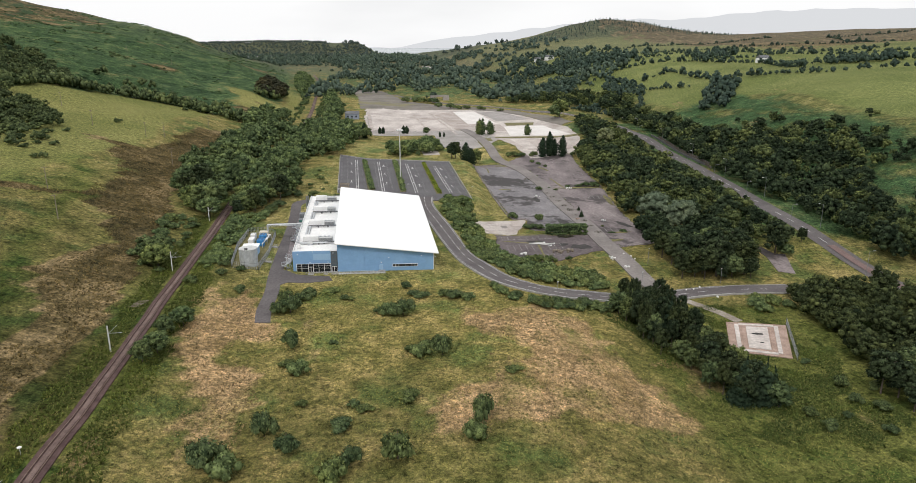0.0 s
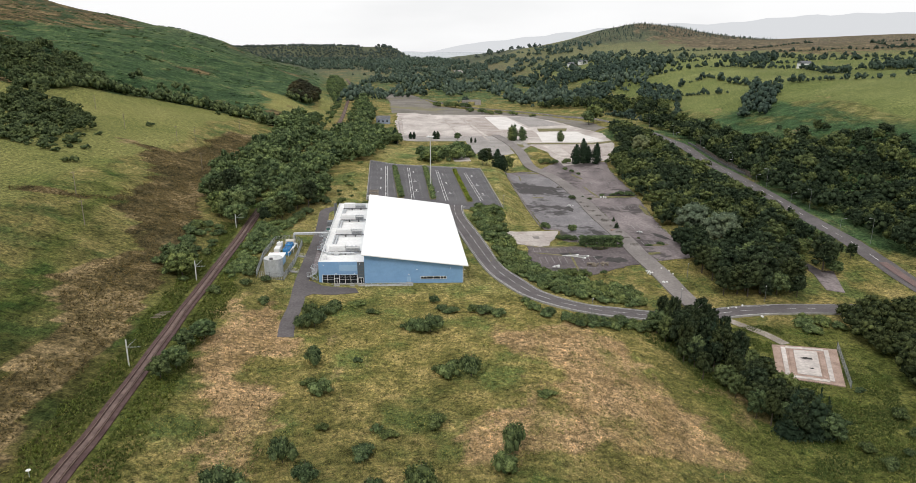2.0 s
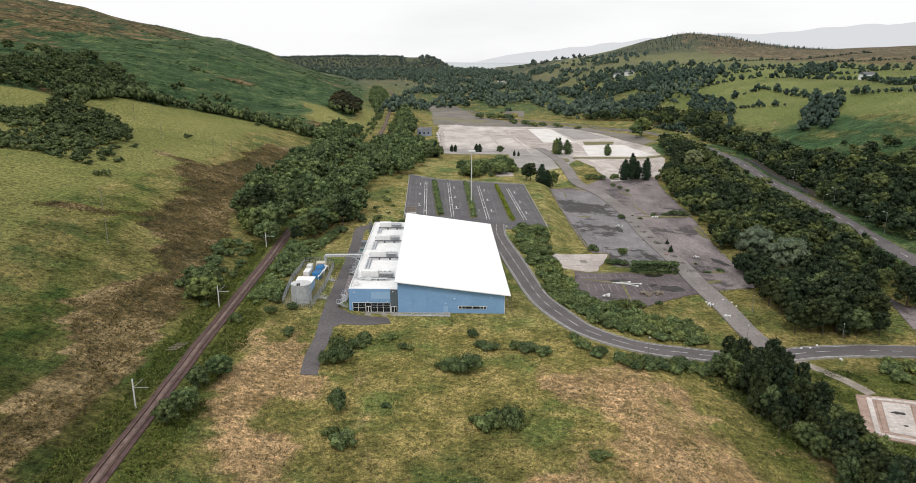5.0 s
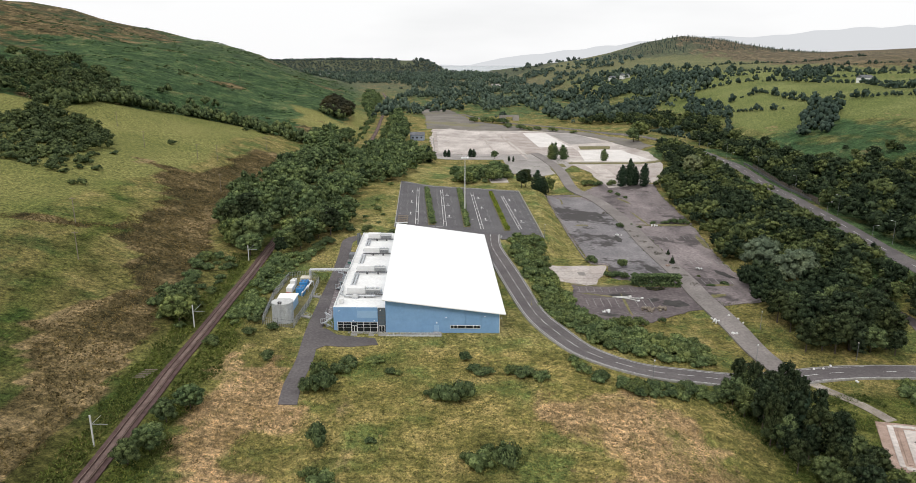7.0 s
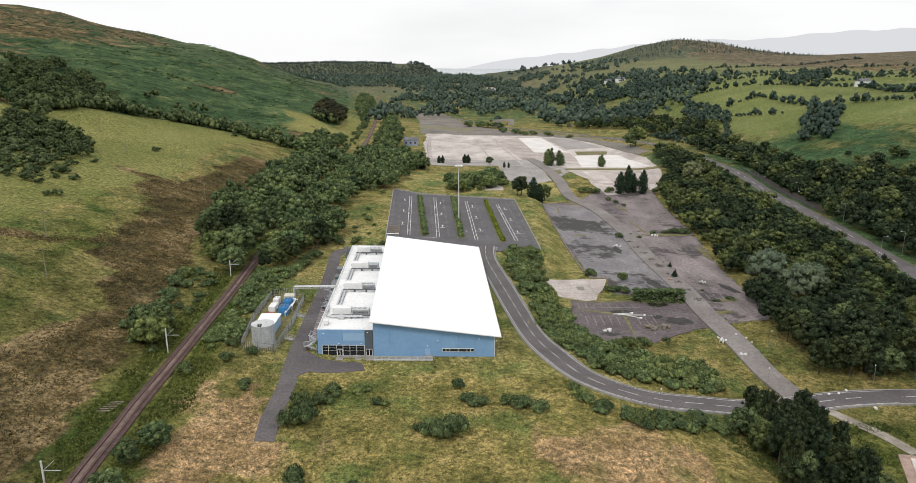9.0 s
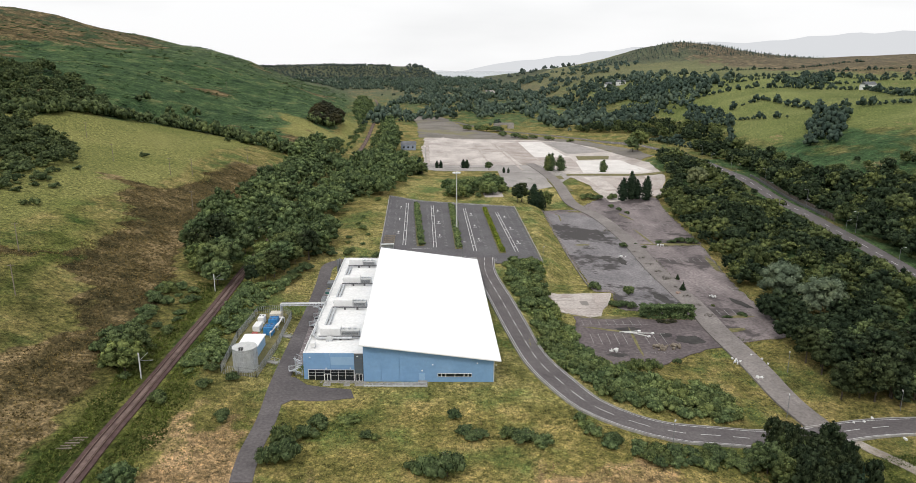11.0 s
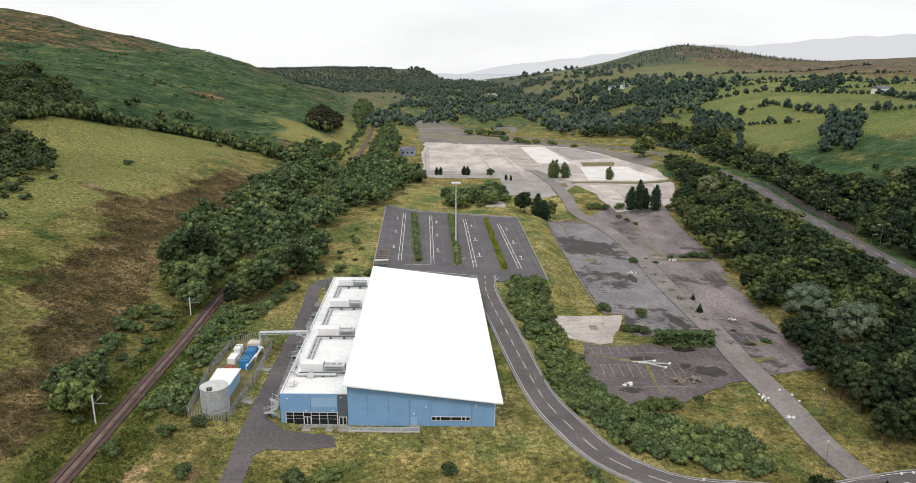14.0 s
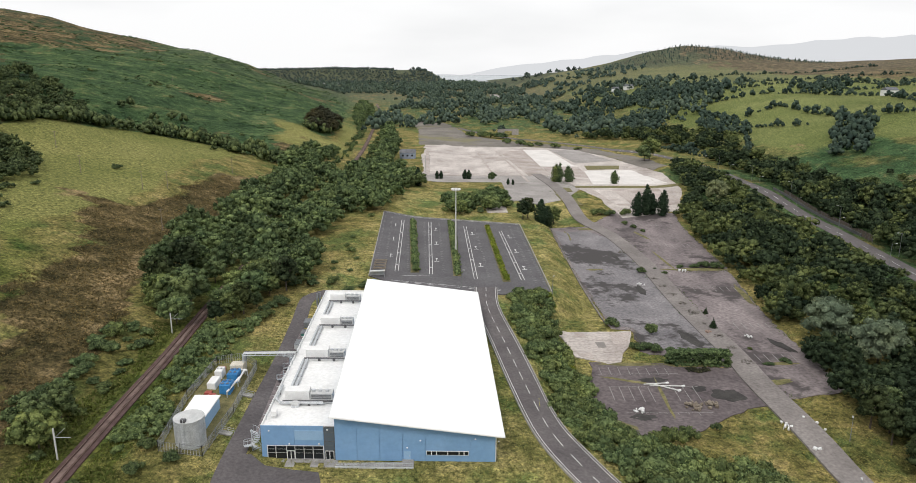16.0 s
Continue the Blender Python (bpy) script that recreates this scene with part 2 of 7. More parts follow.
def terrain_material():
    m, nt, b = shader("rough_grassland", 0.95)
    b.inputs["Specular IOR Level"].default_value = 0.05
    at = nt.nodes.new("ShaderNodeAttribute")
    at.attribute_name = "cover"
    sep = nt.nodes.new("ShaderNodeSeparateColor")
    nt.links.new(at.outputs["Color"], sep.inputs[0])
    n1 = noise_of(nt, 0.02, 6.0, rough=0.6)
    n2 = noise_of(nt, 0.13, 7.0, rough=0.7)
    n3 = noise_of(nt, 0.8, 8.0, rough=0.8)
    n4 = noise_of(nt, 0.05, 6.0, stretch=(1.0, 0.45, 1.0), rough=0.7)
    green = ramp(nt, n2, [(0.3, (0.074, 0.074, 0.025)), (0.44, (0.158, 0.146, 0.053)), (0.55, (0.250, 0.210, 0.084)), (0.72, (0.38, 0.298, 0.136))])
    n6 = noise_of(nt, 0.055, 5.0, rough=0.65)
    green = mixc(nt, ramp(nt, n6, [(0.5, (0, 0, 0)), (0.62, (1, 1, 1))]), green, ramp(nt, n2, [(0.3, (0.058, 0.080, 0.026)), (0.7, (0.155, 0.188, 0.066))]))
    tan = ramp(nt, n2, [(0.3, (0.20, 0.148, 0.068)), (0.48, (0.40, 0.282, 0.155)), (0.68, (0.60, 0.415, 0.24))])
    brown = ramp(nt, mixc(nt, 0.5, n2, n4), [(0.40, (0.028, 0.027, 0.013)), (0.46, (0.066, 0.056, 0.027)), (0.52, (0.128, 0.101, 0.050)), (0.59, (0.27, 0.205, 0.113))])
    # stretched streaks: bracken mottling, also standing in for relief shading
    n5 = noise_of(nt, 0.05, 7.0, stretch=(1.0, 0.45, 1.0), rough=0.75)
    fern = ramp(nt, n5, [(0.34, (0.021, 0.044, 0.024)), (0.45, (0.048, 0.092, 0.044)), (0.56, (0.084, 0.138, 0.064)), (0.68, (0.18, 0.185, 0.09))])
    fern = mixc(nt, 1.0, fern, ramp(nt, n2, [(0.36, (0.55, 0.6, 0.55)), (0.64, (1.4, 1.3, 1.2))]), "MULTIPLY")
    field = ramp(nt, n1, [(0.3, (0.155, 0.168, 0.055)), (0.7, (0.255, 0.243, 0.092))])
    jit = node(nt, "ShaderNodeMath")
    jit.operation = "SUBTRACT"
    jit.inputs[1].default_value = 0.5
    nt.links.new(n4, jit.inputs[0])

    def cover(channel, amount):
        a = nt.nodes.new("ShaderNodeMath")
        a.operation = "MULTIPLY_ADD"
        a.inputs[1].default_value = amount
        nt.links.new(jit.outputs[0], a.inputs[0])
        nt.links.new(channel, a.inputs[2])
        return ramp(nt, a.outputs[0], [(0.38, (0, 0, 0)), (0.62, (1, 1, 1))])

    tint = nt.nodes.new("ShaderNodeAttribute")
    tint.attribute_name = "tint"
    c = mixc(nt, cover(at.outputs["Alpha"], 1.0), green, field)
    c = mixc(nt, cover(sep.outputs[2], 1.6), c, fern)
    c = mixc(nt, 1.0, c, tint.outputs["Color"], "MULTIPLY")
    c = mixc(nt, cover(sep.outputs[1], 2.4), c, brown)
    c = mixc(nt, cover(sep.outputs[0], 1.7), c, tan)
    c = mixc(nt, 1.0, c, ramp(nt, n3, [(0.37, (0.24, 0.27, 0.25)), (0.46, (0.78, 0.79, 0.78)), (0.55, (1.22, 1.2, 1.16)), (0.64, (1.95, 1.82, 1.66))]), "MULTIPLY")
    n7 = noise_of(nt, 2.6, 4.0, rough=0.75)
    c = mixc(nt, 1.0, c, ramp(nt, n7, [(0.36, (0.66, 0.66, 0.64)), (0.5, (1.0, 1.0, 1.0)), (0.64, (1.5, 1.46, 1.36))]), "MULTIPLY")
    # dull tone mixed into far ground: painted distance haze and brown heather
    haze_heath = ramp(nt, n2, [(0.3, (0.095, 0.083, 0.070)), (0.7, (0.185, 0.16, 0.128))])
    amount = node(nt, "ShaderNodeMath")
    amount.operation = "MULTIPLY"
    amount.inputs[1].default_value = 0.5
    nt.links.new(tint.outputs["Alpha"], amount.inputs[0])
    c = mixc(nt, amount.outputs[0], c, haze_heath)
    nt.links.new(c, b.inputs["Base Color"])
    add = nt.nodes.new("ShaderNodeMath")
    nt.links.new(n3, add.inputs[0])
    nt.links.new(n2, add.inputs[1])
    small = node(nt, "ShaderNodeBump", Strength=0.8, Distance=0.9)
    nt.links.new(add.outputs[0], small.inputs["Height"])
    large = node(nt, "ShaderNodeBump", Distance=7.0)
    nt.links.new(n5, large.inputs["Height"])
    nt.links.new(sep.outputs[2], large.inputs["Strength"])
    nt.links.new(small.outputs[0], large.inputs["Normal"])
    nt.links.new(large.outputs[0], b.inputs["Normal"])
    return m


# ---- mesh tools ----
def part(name, bm, material, parent=None, label="", smooth=False):
    me = bpy.data.meshes.new(name)
    bm.to_mesh(me)
    bm.free()
    me.materials.append(MAT[material] if isinstance(material, str) else material)
    if smooth:
        for p in me.polygons:
            p.use_smooth = True
    ob = new(name, me)
    ob.parent = parent
    if label:
        tagged(ob, label)
    return ob


def raw(name, verts, faces, material, parent=None, label="", smooth=False):
    """A mesh from arrays: verts (n,3), faces (m,k) of one corner count."""
    me = bpy.data.meshes.new(name)
    v = np.asarray(verts, dtype=np.float32)
    f = np.asarray(faces, dtype=np.int32)
    k = f.shape[1]
    me.vertices.add(len(v))
    me.vertices.foreach_set("co", v.ravel())
    me.loops.add(f.size)
    me.loops.foreach_set("vertex_index", f.ravel())
    me.polygons.add(len(f))
    me.polygons.foreach_set("loop_start", np.arange(len(f), dtype=np.int32) * k)
    if smooth:
        me.polygons.foreach_set("use_smooth", np.ones(len(f), dtype=bool))
    me.update(calc_edges=True)
    me.materials.append(MAT[material] if isinstance(material, str) else material)
    ob = new(name, me)
    ob.parent = parent
    if label:
        tagged(ob, label)
    return ob


def group_empty(name, x, y, z, rz=0.0):
    e = new(name)
    e.empty_display_size = 0.3
    e.matrix_world = pose(x, y, z, 0, 0, rz)
    return e


def add_box(bm, cx, cy, cz, sx, sy, sz, rz=0.0, bevel=0.0):
    r = bmesh.ops.create_cube(bm, size=1.0, matrix=pose(cx, cy, cz, 0, 0, rz) @ Matrix.Diagonal((sx, sy, sz, 1)))
    if bevel:
        es = list({e for v in r["verts"] for e in v.link_edges})
        bmesh.ops.bevel(bm, geom=es, offset=bevel, segments=1, affect="EDGES")


def add_cyl(bm, x, y, z0, z1, r0, r1=None, seg=12):
    r1 = r0 if r1 is None else r1
    bmesh.ops.create_cone(bm, cap_ends=True, segments=seg, radius1=r0, radius2=r1, depth=z1 - z0,
                          matrix=Matrix.Translation((x, y, (z0 + z1) / 2)))


def add_rod(bm, a, b, r, seg=8):
    a, b = Vector(a), Vector(b)
    d = b - a
    m = Matrix.Translation((a + b) / 2) @ d.to_track_quat("Z", "Y").to_matrix().to_4x4()
    bmesh.ops.create_cone(bm, cap_ends=True, segments=seg, radius1=r, radius2=r, depth=d.length, matrix=m)


def prism(bm, pts, z0, z1):
    """An upright prism over the plan polygon pts; z1 may be a list of heights."""
    tops = z1 if isinstance(z1, (list, tuple)) else [z1] * len(pts)
    lo = [bm.verts.new((x, y, z0)) for x, y in pts]
    hi = [bm.verts.new((x, y, t)) for (x, y), t in zip(pts, tops)]
    n = len(pts)
    bm.faces.new(hi)
    bm.faces.new(lo[::-1])
    for i in range(n):
        j = (i + 1) % n
        bm.faces.new((lo[i], lo[j], hi[j], hi[i]))
    bmesh.ops.recalc_face_normals(bm, faces=bm.faces)


# ---- the lie of the land ----
def sm(t):
    t = np.clip(t, 0.0, 1.0)
    return t * t * (3 - 2 * t)


RAIL = [(-57, 40), (-62.6, 94), (-64.3, 114), (-67.2, 137), (-71.2, 166), (-74, 190), (-76.5, 210), (-79.6, 236), (-83.2, 262), (-92, 330), (-104, 440), (-116, 600), (-142, 790), (-193, 1116), (-238, 1330)]
ROAD = [(-10, 420), (-7.5, 330), (-7.2, 303), (-6, 284), (-0.5, 256), (4.5, 231), (8.7, 213), (13.5, 201), (18.5, 192.5), (25.5, 187.7), (33, 186.2), (43.5, 188.6), (58, 193), (76, 200.5), (92, 203.5), (112, 204.5), (132, 206)]
DUAL = [(166, 60), (157, 130), (150, 195), (146.5, 216), (143.5, 240), (142.5, 268), (144, 300), (146, 340), (148, 385), (148, 425), (146.5, 455), (143, 505), (140, 555), (128, 620), (105, 680), (80, 725), (50, 757), (20, 783), (0, 799), (-60, 890)]
SITE_ROAD = [(69.8, 201), (66.9, 213), (65.2, 224), (63.2, 236), (61.6, 250), (60.8, 268), (58.4, 290), (56, 316), (54.2, 350), (51.6, 374), (47, 402), (40, 424), (36, 440), (33, 470), (26, 520), (18, 560)]
DRIVE = [(-44, 160), (-45.5, 168), (-46.5, 180), (-49, 197), (-51.5, 220), (-53.5, 240), (-56.5, 262), (-59, 280), (-55, 289)]


def table(x, xs, ys):
    return np.interp(x, xs, ys)


def left_foot(y):
    return table(y, [0, 90, 180, 300, 650, 1030, 1420, 2000, 2600], [-68, -70, -80, -96, -124, -200, -290, -430, -560])


def right_foot(y):
    return table(y, [0, 200, 300, 520, 700, 800, 1000, 1150, 1500, 2000, 2600], [160, 166, 170, 172, 150, 128, 112, 108, 60, 0, -90])


def waves(x, y, s, seed):
    a = np.sin(x / s + seed) * np.cos(y / (s * 1.3) - seed * 1.7)
    b = np.sin((x + y) / (s * 0.61) + seed * 2.3) * np.cos((x - 0.6 * y) / (s * 0.47) + seed)
    c = np.sin((0.4 * x - y) / (s * 0.27) + 3 * seed) * np.cos((x + 0.3 * y) / (s * 0.23) - seed)
    return a * 0.55 + b * 0.3 + c * 0.15


def height(x, y):
    x, y = np.asarray(x, float), np.asarray(y, float)
    # valley floor with the plateau of the hall and the lower lots beside it
    lots = -5.6 * sm((x - 5 - 9 * sm((y - 284) / 20) * (1 - sm((y - 400) / 20))) / 12) * sm((y - 205) / 35) * (1 - sm((y - 425) / 70))
    lane = -8.6 * sm((x - 12) / 62) * (1 - sm((y - 205) / 35))
    floor = 1.0 + lots + lane - 1.0 * sm((y - 430) / 60)
    floor = floor + 3.6 * sm((-38 - x) / 30) * (1 - sm((y - 290) / 60)) + 2.0 * sm((-40 - x) / 25) * sm((y - 290) / 60)
    floor = floor + 3.0 * sm((x - 86) / 30) * sm((y - 225) / 40)
    far = table(y, [700, 1500, 2300, 2700, 3000], [0, 7, 20, 24, -6])
    dl = left_foot(y) - x
    dr = x - right_foot(y)
    kl = table(y, [0, 450, 650, 1030, 1250, 1420, 1600, 1800, 2000], [1.05, 1.06, 1.12, 1.24, 1.22, 1.05, 0.72, 0.3, 0.0])
    hl = table(dl, [0, 25, 50, 76, 116, 150, 200, 260, 330, 350, 400, 450, 500, 650, 1200], [0, 6, 14, 20, 29, 39, 56, 69, 79, 85, 93, 103, 114, 128, 134]) * kl
    kr = table(y, [0, 1500, 2300, 2700, 3100], [1, 1, 0.8, 0.4, 0.0])
    hr = table(dr, [0, 40, 85, 150, 270, 400, 700, 1200, 2200], [0, 14, 28, 39, 45, 50, 66, 95, 108]) * kr
    z = floor + far + hl + hr
    # rounded hill on the far right, long flat-topped ridge on the far left
    z = z + 62 * np.exp(-(((x - 440) / 210) ** 2 + ((y - 1950) / 260) ** 2)) * (1 + 0.05 * waves(x, y, 60, 2.0))
    ridge = sm((x + 1250) / 300) * (1 - sm((x + 292) / 70)) * sm((y - 2250) / 120) * (1 - sm((y - 2560) / 200))
    z = z + (40 + 5 * waves(x, y, 90, 1.3)) * ridge
    rough = sm(dl / 120) * (5.0 + 2.5 * sm((dl - 200) / 100) * waves(x, y, 16, 2.2)) * kl + sm(dr / 120) * 4.5 * kr
    z = z + rough * waves(x, y, 55, 1.0) + sm(dl / 300) * 9.0 * kl * waves(x, y, 170, 4.0) + 0.25 * waves(x, y, 9, 0.6) * sm((np.abs(x + 5) - 60) / 60)
    near = (1 - sm((y - 185) / 12)) * (1 - sm((np.abs(x - 0) - 70) / 20))
    return z + 0.45 * waves(x, y, 11, 3.3) * near


def axis(lo, a, b, hi, step, grow):
    core = list(np.arange(a, b + 0.01, step))
    s, v = step, b
    while v < hi:
        s = min(s * grow, 90)
        v += s
        core.append(v)
    s, v = step, a
    while v > lo:
        s = min(s * grow, 90)
        v -= s
        core.insert(0, v)
    return np.array(core)


GX = axis(-1900, -110, 175, 2300, 3.0, 1.07)
GY = axis(-320, 84, 470, 4700, 3.0, 1.055)
GZ = height(*np.meshgrid(GX, GY))


def gz(x, y):
    """The height of the ground sheet at a place."""
    i = int(np.clip(np.searchsorted(GX, x) - 1, 0, len(GX) - 2))
    j = int(np.clip(np.searchsorted(GY, y) - 1, 0, len(GY) - 2))
    u = (x - GX[i]) / (GX[i + 1] - GX[i])
    v = (y - GY[j]) / (GY[j + 1] - GY[j])
    return float((GZ[j, i] * (1 - u) + GZ[j, i + 1] * u) * (1 - v) + (GZ[j + 1, i] * (1 - u) + GZ[j + 1, i + 1] * u) * v)


def inside(x, y, poly):
    x, y = np.asarray(x, float), np.asarray(y, float)
    r = np.zeros(x.shape, bool)
    n = len(poly)
    for i in range(n):
        (x0, y0), (x1, y1) = poly[i], poly[(i + 1) % n]
        if y0 != y1:
            r ^= ((y0 > y) != (y1 > y)) & (x < (x1 - x0) * (y - y0) / (y1 - y0) + x0)
    return r


def line_dist(x, y, line):
    x, y = np.asarray(x, float), np.asarray(y, float)
    best = np.full(x.shape, 1e9)
    for (x0, y0), (x1, y1) in zip(line, line[1:]):
        dx, dy = x1 - x0, y1 - y0
        t = np.clip(((x - x0) * dx + (y - y0) * dy) / (dx * dx + dy * dy), 0, 1)
        best = np.minimum(best, np.hypot(x - x0 - t * dx, y - y0 - t * dy))
    return best


RUSH_BED = [(-176, 340), (-156, 336), (-147, 348), (-150, 395), (-143, 482), (-133, 490), (-126, 420), (-119, 315), (-102, 266), (-98, 236), (-92, 209), (-84, 185), (-80, 160), (-76, 140), (-74, 118), (-72, 84), (-84, 84), (-92, 128), (-91, 143), (-96, 164), (-106, 166), (-101, 176), (-101, 197), (-105, 214), (-128, 245), (-134, 281), (-152, 329)]
RUSH_BAND = [(-150, 231), (-128, 250), (-126, 246), (-131, 236), (-146, 221)]
TAN_FIELD = [(6, 173), (30, 170), (43, 155), (48, 142), (51, 128), (51, 119), (43, 116), (28, 116), (11, 113), (-6, 116), (-4, 123), (8, 126), (8, 132), (16, 145), (4, 160)]
TAN_TRACK = [(-60, 150), (-58, 143), (-51, 121), (-47, 104), (-36, 111), (-34, 122), (-44, 133), (-46, 146), (-37, 152), (-44, 165), (-54, 182), (-64, 168)]
FOOTPATH = [(-104, 150), (-110, 171), (-119, 198), (-129, 235), (-138, 270), (-149, 281)]


def cover(x, y):
    """How much dry grass, rush, bracken and pasture grows at each place."""
    dl = left_foot(y) - x
    dr = x - right_foot(y)
    n = waves(x, y, 23, 5.0)
    tan = 0.17 + 0.22 * waves(x, y, 13, 7.0) + 0.14 * waves(x, y, 5, 2.0) - 0.5 * sm((np.abs(x) - 62) / 20) - 0.6 * sm((y - 188) / 12) * (1 - 0.75 * sm((x - 14) / 10))
    wx, wy = x + 7 * waves(x, y, 7, 2.0) + 4 * waves(x, y, 2.6, 1.0), y + 7 * waves(x, y, 8, 4.0) + 5 * waves(x, y, 3.1, 3.0)
    tan = tan + 0.42 * inside(wx, wy, TAN_FIELD) + 0.42 * inside(wx, wy, TAN_TRACK)
    for px, py, sx, sy, w in ((14, 160, 13, 7, 0.2), (-51, 130, 5, 32, 0.2), (-11, 130, 8, 14, -0.3), (-22, 158, 10, 10, -0.3), (15, 99, 14, 7, -0.4), (-25, 168, 8, 8, -0.2), (50, 222, 7, 7, 0.3), (75, 222, 7, 16, 0.4), (16, 330, 6, 50, 0.45), (-60, 340, 8, 40, 0.5)):
        tan = tan + w * np.exp(-(((x - px) / sx) ** 2 + ((y - py) / sy) ** 2))
    vx, vy = x + 7 * waves(x, y, 12, 1.0), y + 9 * waves(x, y, 10, 6.0)
    brown = 0.92 * (inside(vx, vy, RUSH_BED) | inside(vx, vy, RUSH_BAND)) + 0.2 * n
    brown = brown + 0.8 * sm((dr - 330 + 60 * n) / 120) * sm((y - 950) / 250)
    brown = brown + 0.62 * sm((dl - 285 - 40 * n) / 50)
    line = table(x, [-420, -300, -247, -240, -226, -195, -171, -140], [330, 370, 405, 470, 493, 514, 508, 522])
    above = sm((y - line) / 14) * sm((dl - 12) / 20)
    field = sm((dl - 46 + 12 * n) / 20) * (1 - above)
    field = np.maximum(field, sm((dr - 20 - 55 * (1 - sm((y - 540) / 50))) / 30) * (1 - 0.5 * sm((dr - 420) / 200)) + 0.15 * n)
    patch = np.clip(np.exp(-(((x + 160) / 26) ** 2 + ((y - 622) / 34) ** 2)) + np.exp(-(((x + 190 + 0.7 * (y - 690)) / 22) ** 2 + ((y - 680) / 50) ** 2)) + np.exp(-(((x + 152 + 0.19 * (y - 720)) / 9) ** 2 + ((y - 790) / 130) ** 2)), 0, 1)
    field = np.maximum(field, patch)
    fern = np.maximum(above * (1 - patch * 1.2), sm((dl - 210) / 40))
    brown = brown + np.maximum(above, sm((dl - 210) / 40)) * (0.62 * sm((waves(x, y, 38, 9.0) - 0.38) / 0.2))
    # the dark bracken colour also covers the floor under woods and belts
    fern = np.maximum(fern, sm((y - 2050) / 60) * (1 - sm((y - 2700) / 60)))
    fern = np.maximum(fern, np.exp(-(((x - 440) / 300) ** 2 + ((y - 1830) / 170) ** 2) ** 2))
    fern = np.maximum(fern, (sm((y - 760) / 150) * (1 - sm(dr / 30))) * 0.55)
    fern = np.maximum(fern, 0.62 * sm((x - 92) / 14) * (1 - sm((dr - 70) / 25)) * sm((y - 235) / 20) * (1 - sm((y - 560) / 40)))
    return np.stack([np.clip(tan, 0, 1), np.clip(brown, 0, 1), np.clip(fern, 0, 1), np.clip(field, 0, 1)], -1)


def build_ground():
    nx, ny = len(GX), len(GY)
    xx, yy = np.meshgrid(GX, GY)
    v = np.stack([xx, yy, GZ], -1).reshape(-1, 3)
    i, j = np.meshgrid(np.arange(nx - 1), np.arange(ny - 1))
    a = (j * nx + i).ravel()
    f = np.stack([a, a + 1, a + nx + 1, a + nx], -1)
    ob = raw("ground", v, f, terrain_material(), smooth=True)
    at = ob.data.attributes.new("cover", "FLOAT_COLOR", "POINT")
    at.data.foreach_set("color", cover(xx, yy).reshape(-1).astype(np.float32))
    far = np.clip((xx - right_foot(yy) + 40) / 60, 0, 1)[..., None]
    lush = np.exp(-((line_dist(xx, yy, RAIL) / 8) ** 2)) * (yy < 300) + sm((xx - 48) / 8) * (yy < 190) + 0.9 * np.exp(-(((xx + 112) / 22) ** 2 + ((yy - 128) / 34) ** 2)) + 0.5 * sm((waves(xx, yy, 21, 11.0) - 0.15) / 0.3) * (yy < 300)
    lush = lush + np.exp(-((line_dist(xx, yy, FOOTPATH) / 3.2) ** 2))
    lush = np.clip(lush, 0, 1)[..., None]
    dun = (sm((-58 - xx) / 14) * (0.7 * (1 - sm((yy - 118) / 60)) + 0.3 * (1 - sm((yy - 210) / 50))))[..., None]
    west = sm((-70 - xx) / 12)[..., None] * (1 - sm((yy - 560) / 60))[..., None]
    near = (1 - west * np.array([0.08, 0.05, 0.06])) * (1 - lush * np.array([0.42, 0.26, 0.44])) * (1 - dun * np.array([0.52, 0.5, 0.52]))
    pale = (sm((xx + 52) / 16) * (1 - sm((xx - 40) / 14)) * sm((yy - 118) / 30) * (1 - sm((yy - 196) / 6)))[..., None]
    bank = (sm((xx + 66) / 8) * (1 - sm((xx - 92) / 8)) * sm((yy - 186) / 10) * (1 - sm((yy - 470) / 30)) * (1 - 0.9 * sm((xx - 26) / 14)))[..., None]
    near = near * (1 + pale * np.array([0.26, 0.25, 0.2]) + bank * np.array([0.24, 0.30, 0.36]))
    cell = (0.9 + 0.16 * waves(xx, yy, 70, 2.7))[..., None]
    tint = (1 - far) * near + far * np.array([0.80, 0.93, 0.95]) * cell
    # amount of that haze and heather tone, growing with distance
    haze_heath = sm((np.hypot(xx, yy) - 900) / 900)[..., None]
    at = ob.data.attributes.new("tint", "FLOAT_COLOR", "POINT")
    at.data.foreach_set("color", np.concatenate([tint, haze_heath], -1).reshape(-1).astype(np.float32))
    tagged(ob, "rough valley grassland with dry tan patches, bracken and pasture slopes", "ground", kind="structure")


build_ground()


def spline(pts, step=3.0):
    """Evenly spaced points on a smooth curve through pts."""
    p = [Vector((*q, 0)) for q in pts]
    p = [p[0] * 2 - p[1]] + p + [p[-1] * 2 - p[-2]]
    out = []
    for a, b, c, d in zip(p, p[1:], p[2:], p[3:]):
        n = max(2, int((c - b).length / step))
        for k in range(n):
            t = k / n
            out.append(0.5 * ((2 * b) + (c - a) * t + (2 * a - 5 * b + 4 * c - d) * t * t + (3 * b - a - 3 * c + d) * t ** 3))
    out.append(p[-2])
    return [(q.x, q.y) for q in out]


